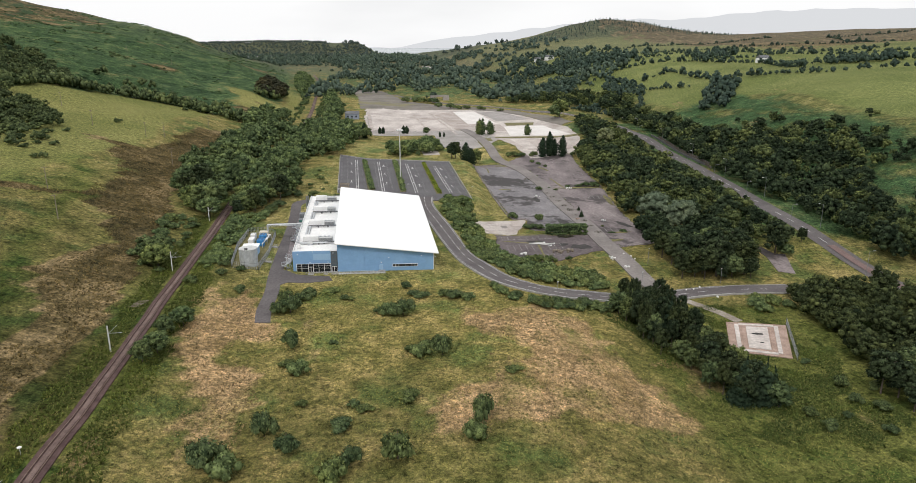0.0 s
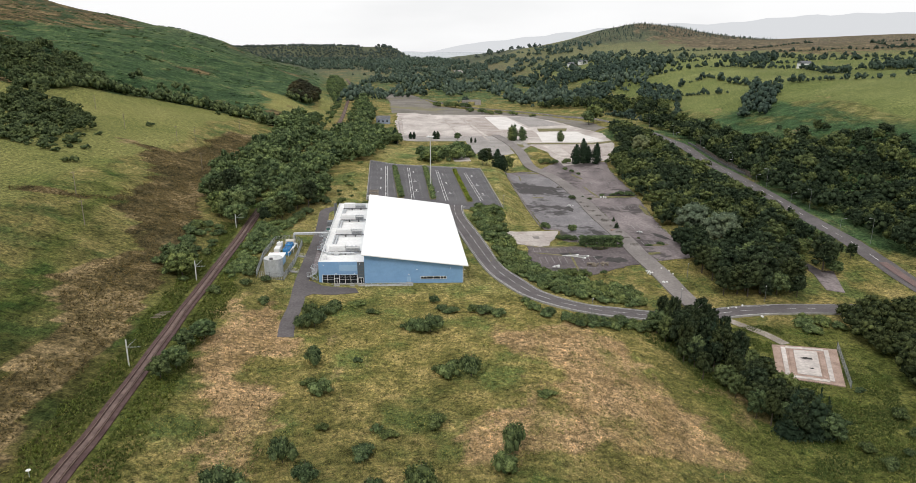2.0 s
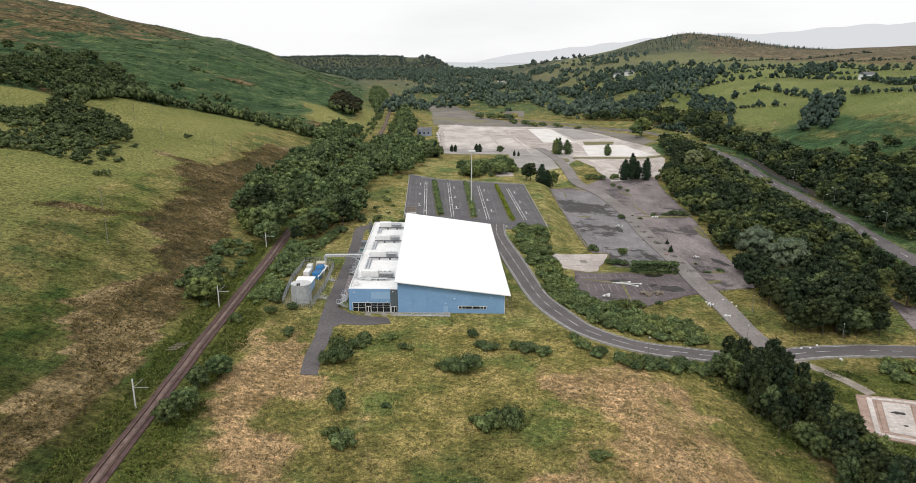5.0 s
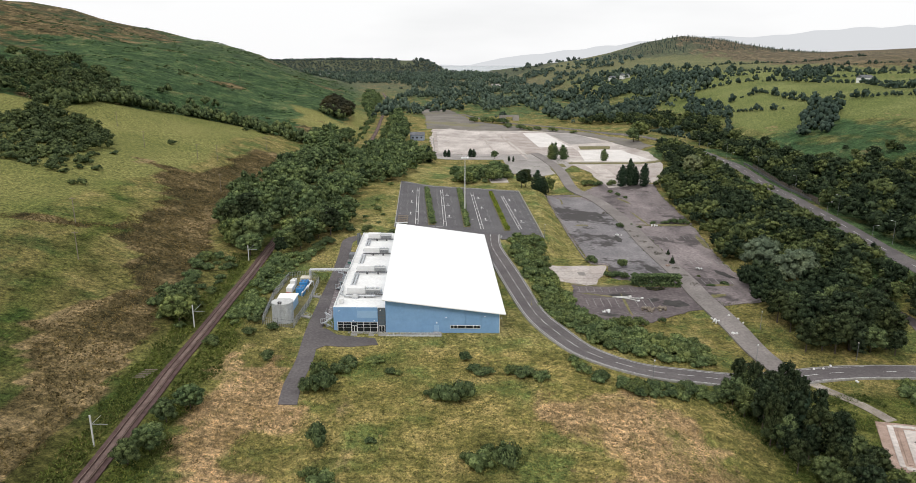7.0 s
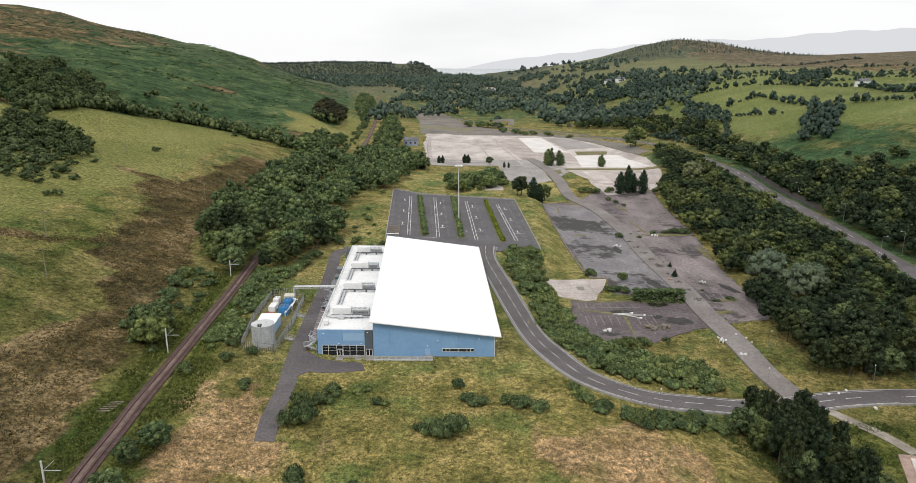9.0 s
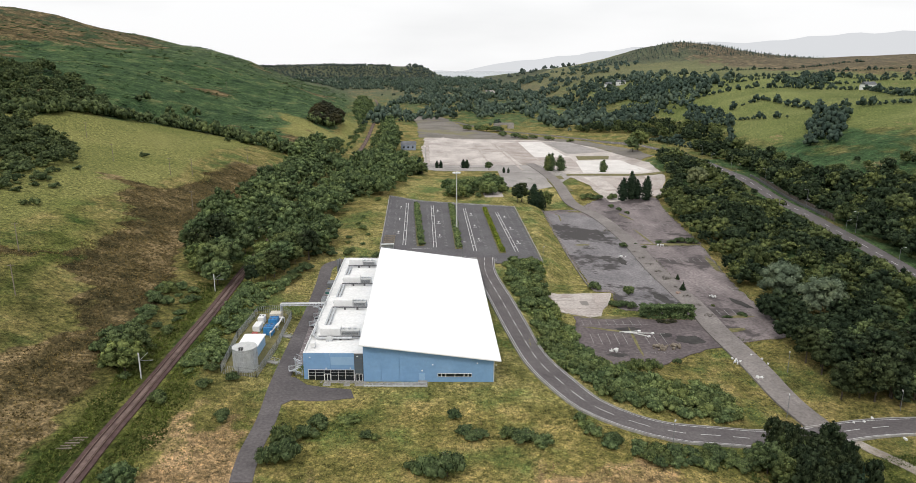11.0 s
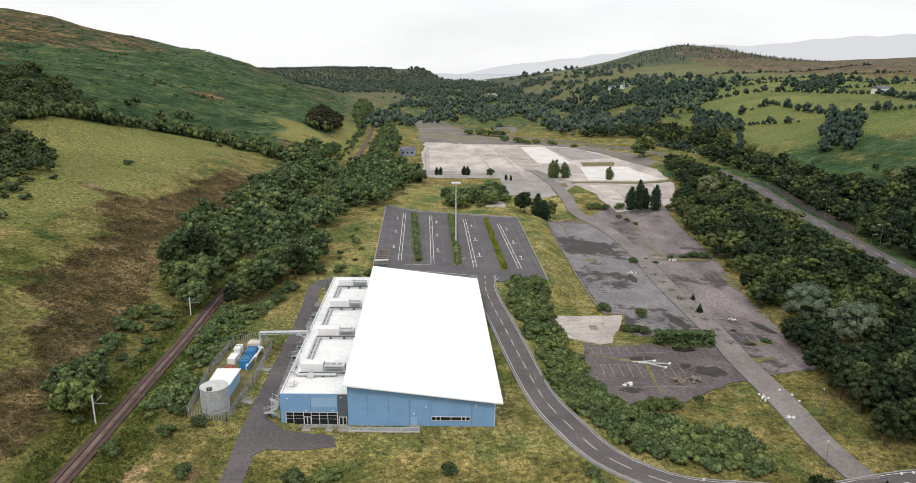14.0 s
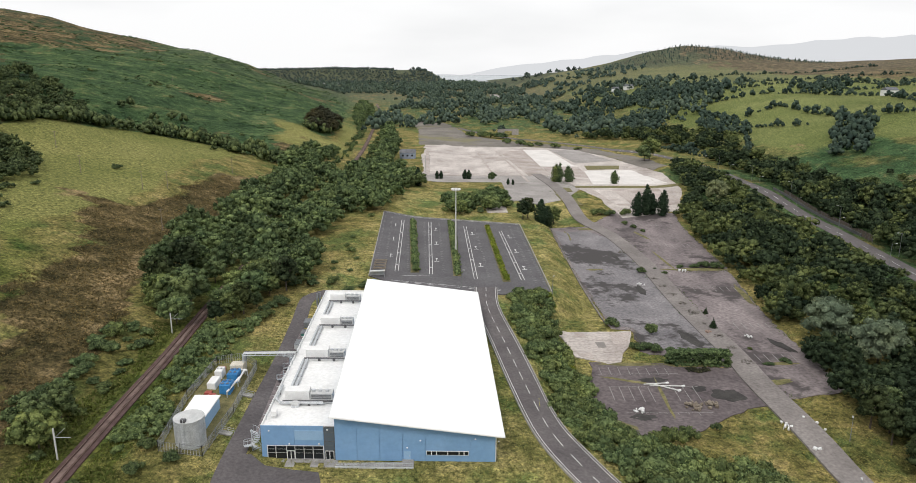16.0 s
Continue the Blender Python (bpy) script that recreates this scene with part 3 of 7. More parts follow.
def offsets(path, off):
    out = []
    for k, (x, y) in enumerate(path):
        (x0, y0), (x1, y1) = path[max(0, k - 1)], path[min(len(path) - 1, k + 1)]
        d = math.hypot(x1 - x0, y1 - y0) or 1
        out.append((x + (y1 - y0) / d * off, y - (x1 - x0) / d * off))
    return out


def strip(bm, path, o0, o1, lift, level=None, thick=0.0):
    """A ribbon between two offsets to the right of a path, draped on the ground; with sides where thick."""
    a, b = offsets(path, o0), offsets(path, o1)
    rows = []
    for k, ((ax, ay), (bx, by)) in enumerate(zip(a, b)):
        za = (gz(ax, ay) if level is None else level(k)) + lift
        zb = (gz(bx, by) if level is None else level(k)) + lift
        if thick:
            rows.append([bm.verts.new(q) for q in ((ax, ay, za - thick), (ax, ay, za), (bx, by, zb), (bx, by, zb - thick))])
        else:
            rows.append([bm.verts.new((ax, ay, za)), bm.verts.new((bx, by, zb))])
    for r, s in zip(rows, rows[1:]):
        for k in range(len(r) - 1):
            bm.faces.new((r[k], r[k + 1], s[k + 1], s[k]))
    if thick:
        bm.faces.new(rows[0][::-1])
        bm.faces.new(rows[-1])


def draped(bm, poly, lift, step=3.0, thick=0.25):
    """A paved area over the plan polygon, draped on the ground, with edges."""
    start = list(bm.faces)
    vs = [bm.verts.new((x, y, 0)) for x, y in poly]
    face = bm.faces.new(vs)
    xs, ys = [p[0] for p in poly], [p[1] for p in poly]
    for ax, lo, hi in ((0, min(xs), max(xs)), (1, min(ys), max(ys))):
        c = lo + step
        while c < hi:
            geom = list(bm.verts) + list(bm.edges) + list(bm.faces)
            co, no = ((c, 0, 0), (1, 0, 0)) if ax == 0 else ((0, c, 0), (0, 1, 0))
            bmesh.ops.bisect_plane(bm, geom=geom, plane_co=co, plane_no=no)
            c += step
    for v in bm.verts:
        v.co.z = gz(v.co.x, v.co.y) + lift
    bmesh.ops.recalc_face_normals(bm, faces=bm.faces)
    if bm.faces[:] and bm.faces[:][0].normal.z < 0:
        bmesh.ops.reverse_faces(bm, faces=bm.faces)
    rim = [e for e in bm.edges if e.is_boundary]
    ex = bmesh.ops.extrude_edge_only(bm, edges=rim)
    for g in ex["geom"]:
        if isinstance(g, bmesh.types.BMVert):
            g.co.z -= thick


# ---- roads, car park, slabs ----
def paved(name, path, half, material, label, category="road", lift=0.10, step=3.0):
    bm = bmesh.new()
    strip(bm, spline(path, step), -half, half, lift, thick=0.5)
    bmesh.ops.recalc_face_normals(bm, faces=bm.faces)
    ob = part(name, bm, material)
    return tagged(ob, label, category, kind="structure")


def painted(name, path, off, width, parent, lift, dash=0.0, gap=0.0, step=1.0):
    """Road paint along a path: one line, or separate dashes."""
    pts = spline(path, step)
    if not dash:
        bm = bmesh.new()
        strip(bm, pts, off - width / 2, off + width / 2, lift)
        return part(name, bm, "paint", parent)
    n, g = max(2, int(dash / step)), max(1, int(gap / step))
    k = 0
    while k + n < len(pts):
        bm = bmesh.new()
        strip(bm, pts[k:k + n + 1], off - width / 2, off + width / 2, lift)
        part(name, bm, "paint", parent)
        k += n + g


def ragged(poly, amp=0.55, step=2.2):
    """The plan polygon with worn, uneven edges."""
    g = np.random.default_rng(len(poly) * 17 + int(abs(poly[0][0])))
    out = []
    for (x0, y0), (x1, y1) in zip(poly, poly[1:] + poly[:1]):
        n = max(1, int(math.dist((x0, y0), (x1, y1)) / step))
        for k in range(n):
            t = k / n
            out.append((x0 + (x1 - x0) * t + g.normal(0, amp * 0.6), y0 + (y1 - y0) * t + g.normal(0, amp * 0.6)))
    return out


def area(name, poly, material, label, category, lift, step=3.0, thick=0.3):
    bm = bmesh.new()
    draped(bm, poly, lift, step, thick)
    return tagged(part(name, bm, material), label, category, kind="structure")


road = paved("road", ROAD[2:], 3.4, "asphalt", "grey two-lane access road with dashed white centre line", lift=0.42)
painted("centre_dash", ROAD[2:], 0.0, 0.16, road, 0.445, 4.0, 3.0)
painted("edge_line", ROAD[2:-2], 3.0, 0.13, road, 0.445, step=3.0)
painted("edge_line", ROAD[2:-2], -3.0, 0.13, road, 0.445, step=3.0)


def kerbs(name, path, half, label):
    pts = spline(path, 3.0)
    for side in (-1, 1):
        bm = bmesh.new()
        a = half + 0.02
        strip(bm, pts, *((a, a + 0.22) if side > 0 else (-a - 0.22, -a)), 0.52, thick=0.8)
        bmesh.ops.recalc_face_normals(bm, faces=bm.faces)
        tagged(part(name, bm, "kerb"), label, "kerb", kind="structure")


kerbs("kerb", ROAD[2:-1], 3.4, "pale concrete kerb along the access road")
site_road = paved("site_road", SITE_ROAD, 3.4, "site_asphalt", "old brown-grey site road across the empty lots", lift=0.46)
drive = paved("service_drive", DRIVE, 1.9, "asphalt", "narrow dark asphalt service drive beside the hall", "drive")
apron = area("forecourt", [(-50, 198), (-46.5, 199.5), (-43, 196.8), (-33, 195.8), (-31.5, 192), (-38, 190.2), (-44, 189.5), (-47.5, 184)], "asphalt",
             "dark asphalt forecourt before the glazed entrance", "forecourt", 0.13)
dual = paved("dual_road", DUAL, 3.9, "asphalt", "straight main road along the valley with verge", step=6.0)
painted("centre_dash", DUAL[:-2], 0.0, 0.2, dual, 0.13, 6.0, 6.0, step=2.0)
bm = bmesh.new()
strip(bm, spline(DUAL[1:5], 4.0), -1.6, 1.6, 0.3)
part("red_patch", bm, "red_lane", dual, "faded red hatched road surface")

LOT = [(17, 415), (30.5, 284), (36.5, 284), (36, 268), (58, 258), (59, 240), (82, 248), (80, 291), (84, 353), (84, 411), (86, 450), (60, 458), (36, 420)]
lot = area("empty_lot", ragged(LOT), "lot_asphalt", "stained old asphalt lot with weeds and faded bays", "car park", 0.16, 4.0)
LOT2 = [(21.6, 253), (22, 259.5), (44, 260), (58.5, 258), (58.6, 247), (59.3, 237.7), (54.6, 236.7), (48, 232), (40.6, 223.3), (33.5, 219), (25.5, 214.8), (22, 221.5), (18.3, 239)]
lot2 = area("lower_lot", ragged(LOT2), "dark_lot", "dark cracked asphalt lot with faded white bays", "car park", 0.18, 4.0)
area("west_lot", ragged([(19.5, 405), (31, 287), (37, 285), (37.5, 271), (57.5, 266), (55, 290), (51, 350), (46, 395), (37, 412)]), "blue_asphalt", "smoother blue-grey asphalt half of the old lot", "car park", 0.2, 4.0)
slab = area("small_slab", ragged([(13.8, 280), (36.2, 282.5), (33.5, 271), (29.5, 260.5), (26.3, 258.8), (18.5, 262.8)]), "concrete", "broken pale concrete floor slab among weeds", "slab", 0.25, 4.0)
SLAB = [(-77, 722), (-70, 640), (-58, 548), (4, 546), (22, 556), (30, 545), (44, 500), (58, 440), (90, 455), (101, 500), (103, 560), (86, 640), (62, 705), (20, 726), (-15, 728)]
big_slab = area("demolition_slab", ragged(SLAB, 1.2, 8.0), "concrete", "wide pale concrete floor slab of a demolished works", "slab", 0.2, 9.0)
area("works_apron", [(-70, 518), (-5, 524), (1, 456), (16, 462), (32, 474), (43, 503), (26, 560), (-60, 552)], "grey_concrete", "stained pinkish concrete apron in front of the slab", "apron", 0.12, 8.0)
area("lot_slab", [(-14, 451), (-3, 452), (-0.5, 424), (-10.5, 423)], "concrete", "small pale concrete slab by the bank", "slab", 0.25, 6.0)
area("far_lot", ragged([(-82, 716), (-20, 724), (20, 722), (60, 702), (84, 644), (101, 575), (112, 590), (100, 655), (78, 708), (40, 742), (2, 768), (-40, 815), (-82, 950), (-128, 970), (-102, 860)], 2.0, 9.0), "bare_yard", "far bare grey yard beyond the slab", "yard", 0.25, 12.0)

CARPARK = [(-60, 413), (4.5, 397.5), (13.5, 301), (-2, 296.5), (-9, 299), (-36, 305), (-47, 311)]
park = area("car_park", CARPARK, "park_asphalt", "dark asphalt car park with white bays and arrows", "car park", 0.28, 4.0)

# ---- railway ----
rail_pts = spline(RAIL, 4.0)
bm = bmesh.new()
strip(bm, rail_pts, -1.75, 1.75, 0.22, thick=0.6)
bmesh.ops.recalc_face_normals(bm, faces=bm.faces)
track = tagged(part("railway_track", bm, "ballast"), "single rusty railway track on brown ballast", "railway", kind="structure")
bm = bmesh.new()
strip(bm, rail_pts, -0.42, 0.42, 0.30, thick=0.1)
part("ballast_bed", bm, "rail_bed", track, "pale dusty ballast between the rails")
for side in (-0.75, 0.75):
    bm = bmesh.new()
    strip(bm, rail_pts, side - 0.07, side + 0.07, 0.45, thick=0.16)
    bmesh.ops.recalc_face_normals(bm, faces=bm.faces)
    part("rail", bm, "rail", track, "rust-brown steel rail")

# marked strip between the service drive and the hall
bays = area("bay_strip", [(-48.2, 206), (-46.6, 206), (-48.9, 226), (-52.3, 258), (-54.4, 258), (-51.2, 228)], "lot_asphalt", "brownish paved strip with faded white bay lines", "paving", 0.16, 2.0)
for k in range(12):
    t = 0.06 + k / 13
    p0, p1 = (-48.2 - 6.0 * t, 206 + 52 * t), (-46.9 - 5.3 * t, 208.2 + 50 * t)
    bm = bmesh.new()
    strip(bm, [p0, p1], -0.08, 0.08, 0.19)
    part("bay_line", bm, "paint", bays)


# ---- the hall ----
HZ = 0.9
F0, U, V = Vector((-30.3, 200.1)), Vector((0.9983, 0.0585)), Vector((-0.108, 0.9942))
UA = math.degrees(math.atan2(U.y, U.x))


def hp(u, v):
    """A place in the plan of the hall: u along its front, v back from it."""
    q = F0 + U * u + V * v
    return (q.x, q.y)


def hbox(bm, u0, u1, v0, v1, z0, z1):
    prism(bm, [hp(u0, v0), hp(u1, v0), hp(u1, v1), hp(u0, v1)], z0, z1)


hall = group_empty("hall", *hp(14, 38), HZ)
tagged(hall, "long blue-clad hall with a white monopitch roof and flat-roofed side block", "building")


def local(bm, root):
    bmesh.ops.transform(bm, matrix=root.matrix_world.inverted(), verts=bm.verts)
    return bm


def hpart(name, bm, material, label="", parent=None):
    return part(name, local(bm, hall), material, parent or hall, label)


def hquad(name, u0, u1, v0, v1, z0, z1, material, label="", parent=None):
    bm = bmesh.new()
    hbox(bm, u0, u1, v0, v1, z0, z1)
    return hpart(name, bm, material, label, parent)


def eave(u):
    return 10.0 - 3.62 * (u + 0.7) / 29.1


# core walls, just behind the cladding
bm = bmesh.new()
prism(bm, [hp(-0.6, 0.1), hp(28.2, 0.1), hp(28.2, 79), hp(-0.6, 79)], 0.1, [10.0, 6.38, 6.2, 11.0])
hpart("wall", bm, "cladding")
seams = [-0.7, 3.3, 7.4, 11.55, 15.7, 19.75, 23.8, 28.35]
for a, b in zip(seams, seams[1:]):
    bm = bmesh.new()
    prism(bm, [hp(a + 0.03, -0.02), hp(b - 0.03, -0.02), hp(b - 0.03, 0.098), hp(a + 0.03, 0.098)], 0.75, [eave(a), eave(b), eave(b), eave(a)])
    hpart("wall_panel", bm, "cladding")
hquad("plinth", -0.75, 28.4, -0.06, 0.09, 0.2, 0.74, "kerb", "pale concrete plinth")
hquad("corner_trim", 28.36, 28.5, -0.05, 0.2, 0.6, 6.35, "unit_white", "white corner flashing")
roof_c = [(-31.5, 198.9), (-0.4, 200.9), (-9.0, 282.6), (-40.4, 277.0)]
roof_z = [10.35, 6.65, 6.5, 11.5]
bm = bmesh.new()
top = [bm.verts.new((*p, z)) for p, z in zip(roof_c, roof_z)]
low = [bm.verts.new((*p, z - 0.28)) for p, z in zip(roof_c, roof_z)]
bm.faces.new(top)
bm.faces.new(low[::-1])
for k in range(4):
    bm.faces.new((low[k], low[(k + 1) % 4], top[(k + 1) % 4], top[k]))
bmesh.ops.recalc_face_normals(bm, faces=bm.faces)
roof = hpart("roof", bm, "roof_white", "bright white sheet-metal roof")


def roof_at(s, t):
    """A place on the roof, s along the eaves from the front, t across from the high edge."""
    a = Vector((*roof_c[0], roof_z[0])).lerp(Vector((*roof_c[3], roof_z[3])), s)
    b = Vector((*roof_c[1], roof_z[1])).lerp(Vector((*roof_c[2], roof_z[2])), s)
    return a.lerp(b, t)


for k in range(1, 40):
    bm = bmesh.new()
    add_rod(bm, roof_at(k / 40, 0.004), roof_at(k / 40, 0.996), 0.03, 5)
    hpart("roof_seam", bm, "roof_white", parent=roof)
for name, s0, t0, s1, t1 in (("front_fascia", 0, 0, 0, 1), ("back_fascia", 1, 0, 1, 1), ("eaves_gutter", 0, 1, 1, 1), ("ridge_flashing", 0, 0, 1, 0)):
    bm = bmesh.new()
    a, b = roof_at(s0, t0), roof_at(s1, t1)
    add_rod(bm, a - Vector((0, 0, 0.2)), b - Vector((0, 0, 0.2)), 0.16, 6)
    hpart(name, bm, "unit_white", "white edge trim", roof)

# ribbon window in the front
ribbon = hquad("window", 15.85, 23.55, -0.09, -0.021, 2.25, 3.12, "unit_white", "ribbon window with dark panes in a pale frame")
for a, b in ((15.95, 16.7), (16.85, 17.6), (17.75, 19.65), (19.8, 21.7), (21.85, 22.6), (22.75, 23.45)):
    hquad("pane", a, b, -0.12, -0.092, 2.35, 3.02, "glass", "", ribbon)
door = hquad("door", 11.75, 13.0, -0.1, -0.021, 1.25, 3.0, "unit_blue", "pale blue side door")
hquad("door_handle", 12.8, 12.88, -0.16, -0.101, 2.0, 2.2, "steel", "", door)
for u, z in ((12.4, 3.75), (14.8, 5.2), (24.7, 5.6), (28.9, 5.2)):
    bm = bmesh.new()
    add_box(bm, *hp(u, -0.16), z, 0.3, 0.24, 0.22, UA, 0.05)
    hpart("wall_light", bm, "unit_white", "white bulkhead lamp")

# side block with the glazed entrance
LF, LT = 0.3, 7.65
bm = bmesh.new()
hbox(bm, -14.1, -0.75, LF + 0.1, 78.3, 0.1, 7.2)
hpart("side_wall", bm, "cladding")
for a, b in ((-14.1, -8.1), (-8.05, -2.75)):
    hquad("wall_panel", a, b, LF, LF + 0.098, 3.75, LT, "cladding")
for a, b in ((-14.1, -13.2),):
    hquad("wall_panel", a, b, LF, LF + 0.098, 0.7, 3.74, "cladding")
hquad("tint_panel", -8.0, -2.85, LF - 0.05, LF - 0.003, 4.85, 6.75, "unit_blue", "lighter blue cladding panel")
glaz = hquad("shopfront", -13.15, -2.75, LF - 0.02, LF + 0.09, 0.95, 3.7, "unit_white", "white-framed glazed entrance front")
cols = [-13.05, -11.55, -9.55, -8.05, -6.4, -4.75, -2.85]
for a, b in zip(cols, cols[1:]):
    if a == -9.55:
        hquad("pane", a + 0.06, b - 0.06, LF - 0.06, LF - 0.023, 2.75, 3.6, "glass", "", glaz)
        continue
    for z0, z1 in ((1.1, 2.2), (2.28, 2.95), (3.03, 3.6)):
        hquad("pane", a + 0.06, b - 0.06, LF - 0.06, LF - 0.023, z0, z1, "glass", "", glaz)


def glass_door(u0, u1, z0, z1, v):
    d = hquad("glazed_door", u0, u1, v - 0.08, v - 0.024, z0, z1, "unit_white", "white double door with dark glass")
    m = (u0 + u1) / 2
    for a, b in ((u0 + 0.1, m - 0.07), (m + 0.07, u1 - 0.1)):
        hquad("pane", a, b, v - 0.11, v - 0.083, z0 + 0.15, z1 - 0.12, "glass", "", d)
    hquad("door_handle", m - 0.1, m - 0.05, v - 0.16, v - 0.115, z0 + 0.9, z0 + 1.2, "steel", "", d)


glass_door(-9.5, -8.1, 0.95, 2.7, LF)
bay = hquad("glazed_bay", -2.7, -0.75, LF - 0.02, LF + 0.098, 0.9, LT - 0.1, "dark_steel", "tall grey-framed glazed stair bay")
for k in range(5):
    z = 2.85 + k * 0.92
    hquad("pane", -2.6, -0.85, LF - 0.06, LF - 0.023, z, z + 0.8, "bay_glass", "", bay)
glass_door(-2.5, -0.95, 0.95, 2.75, LF)
for u, z in ((-12.6, 6.7), (-2.0, 7.0), (-9.0, 4.1), (-3.6, 4.15)):
    bm = bmesh.new()
    add_box(bm, *hp(u, LF - 0.16), z, 0.28, 0.24, 0.2, UA, 0.05)
    hpart("wall_light", bm, "unit_white", "white bulkhead lamp")
# parapets and roof deck
hquad("flat_roof", -13.95, -0.9, LF + 0.3, 78.1, 7.21, 7.3, "flat_roof", "stained pale grey flat roof deck")
for nm, u0, u1, v0, v1 in (("front_parapet", -14.1, -0.78, LF + 0.1, LF + 0.32), ("back_parapet", -14.1, -0.78, 78.08, 78.3), ("side_parapet", -14.1, -13.85, LF + 0.33, 78.07)):
    hquad(nm, u0, u1, v0, v1, 7.2, LT + 0.03, "unit_white", "white parapet coping")
for k in range(1, 12):
    v = 78 * k / 12
    hquad("roof_joint", -13.8, -0.95, v - 0.05, v + 0.05, 7.301, 7.33, "unit_white")


# ---- roof plant ----
def thing_at(name, label, category, u, v, z, group=""):
    e = group_empty(name, *hp(u, v), z, UA)
    return tagged(e, label, category, group)


def tpart(root, name, bm, material, label="", parent=None):
    return part(name, local(bm, root), material, parent or root, label)


def tbox(root, name, u0, u1, v0, v1, z0, z1, material, label="", parent=None, bevel=0.0):
    bm = bmesh.new()
    hbox(bm, u0, u1, v0, v1, z0, z1)
    if bevel:
        bmesh.ops.bevel(bm, geom=list(bm.edges), offset=bevel, segments=1, affect="EDGES")
    return tpart(root, name, bm, material, label, parent)


def air_handler(v, u0, u1, u2):
    e = thing_at("air_handling_unit", "long white air handling unit on the flat roof", "roof plant", (u0 + u2) / 2, v + 1, 7.31, "roof plant units")
    for a in (u0 + 0.3, (u0 + u1) / 2, u1 - 0.3, u2 - 0.3):
        tbox(e, "skid", a - 0.12, a + 0.12, v + 0.1, v + 2.3, 7.305, 7.6, "dark_steel")
    tbox(e, "casing", u0, u1, v, v + 2.4, 7.6, 9.55, "unit_white", "white casing", bevel=0.05)
    tbox(e, "fan_section", u1 + 0.02, u2, v + 0.2, v + 2.2, 7.6, 9.0, "unit_grey", "pale grey fan section", bevel=0.05)
    for k in range(4):
        a = u0 + 0.4 + k * (u1 - u0 - 0.8) / 4
        tbox(e, "access_panel", a, a + (u1 - u0 - 0.8) / 4 - 0.15, v - 0.03, v - 0.002, 7.8, 9.3, "unit_white")
    for k in range(3):
        tbox(e, "louvre", u1 + 0.3, u2 - 0.3, v + 0.14, v + 0.198, 7.85 + k * 0.35, 8.05 + k * 0.35, "fence_steel")
    for k in range(3):
        a = u1 + 0.4 + k * (u2 - u1 - 0.6) / 3
        bm = bmesh.new()
        add_cyl(bm, *hp(a + 0.3, v + 1.2), 9.0, 9.35, 0.35, 0.35, 10)
        tpart(e, "cowl", bm, "steel")


def duct(name, pts, r, material, label):
    e = group_empty(name, *pts[0])
    tagged(e, label, "duct", "roof ducts")
    for a, b in zip(pts, pts[1:]):
        bm = bmesh.new()
        add_rod(bm, a, b, r, 8)
        part("pipe_run", local(bm, e), material, e)
    for p in pts[1:-1]:
        bm = bmesh.new()
        bmesh.ops.create_icosphere(bm, subdivisions=1, radius=r * 1.12, matrix=Matrix.Translation(p))
        part("elbow", local(bm, e), material, e)
    for a, b in zip(pts, pts[1:]):
        n = int((Vector(b) - Vector(a)).length / 4)
        for k in range(1, n + 1):
            q = Vector(a).lerp(Vector(b), k / (n + 1))
            if a[2] < 8.2:
                bm = bmesh.new()
                add_box(bm, q.x, q.y, (q.z + 7.31) / 2, 0.5, 0.12, q.z - 7.31, UA)
                part("support", local(bm, e), "dark_steel", e)


for v, u0, u1, u2 in ((10.2, -11.7, -6.9, -2.4), (30.4, -11.2, -6.2, -2.6), (50.6, -11.1, -6.2, -3.0), (69.0, -11.4, -7.2, -3.2)):
    air_handler(v, u0, u1, u2)
    for k, z in enumerate((7.75, 8.05)):
        duct("roof_duct", [(*hp(u0 - 0.2, v - 0.7 - 0.35 * k), z), (*hp(-1.6, v - 0.7 - 0.35 * k), z)], 0.15, ("steel", "dark_steel")[k], "grey pipe run along the front of a roof unit")
for v0, v1 in ((13.5, 29.2), (33.5, 49.3), (54.0, 67.8)):
    for k in range(2):
        duct("roof_duct", [(*hp(-11.5 + 0.8 * k, v0), 7.75), (*hp(-11.5 + 0.8 * k, v1), 7.75)], 0.3, "steel", "galvanised duct pair along the flat roof")
duct("roof_duct", [(*hp(-13.4, 16), 7.9), (*hp(-13.4, 10.2), 7.9), (*hp(-12.2, 8.6), 7.9), (*hp(-4, 8.7), 7.9)], 0.28, "steel", "curved galvanised duct near the roof edge")


def dome(u, v):
    e = thing_at("roof_cowl", "pale domed extract cowl on the flat roof", "roof plant", u, v, 7.3)
    bm = bmesh.new()
    bmesh.ops.create_icosphere(bm, subdivisions=2, radius=1.0, matrix=Matrix.Translation((*hp(u, v), 7.9)) @ Matrix.Diagonal((1.0, 0.8, 0.5, 1)))
    tpart(e, "dome", bm, "unit_grey")
    tbox(e, "upstand", u - 0.7, u + 0.7, v - 0.6, v + 0.6, 7.3, 7.85, "steel")


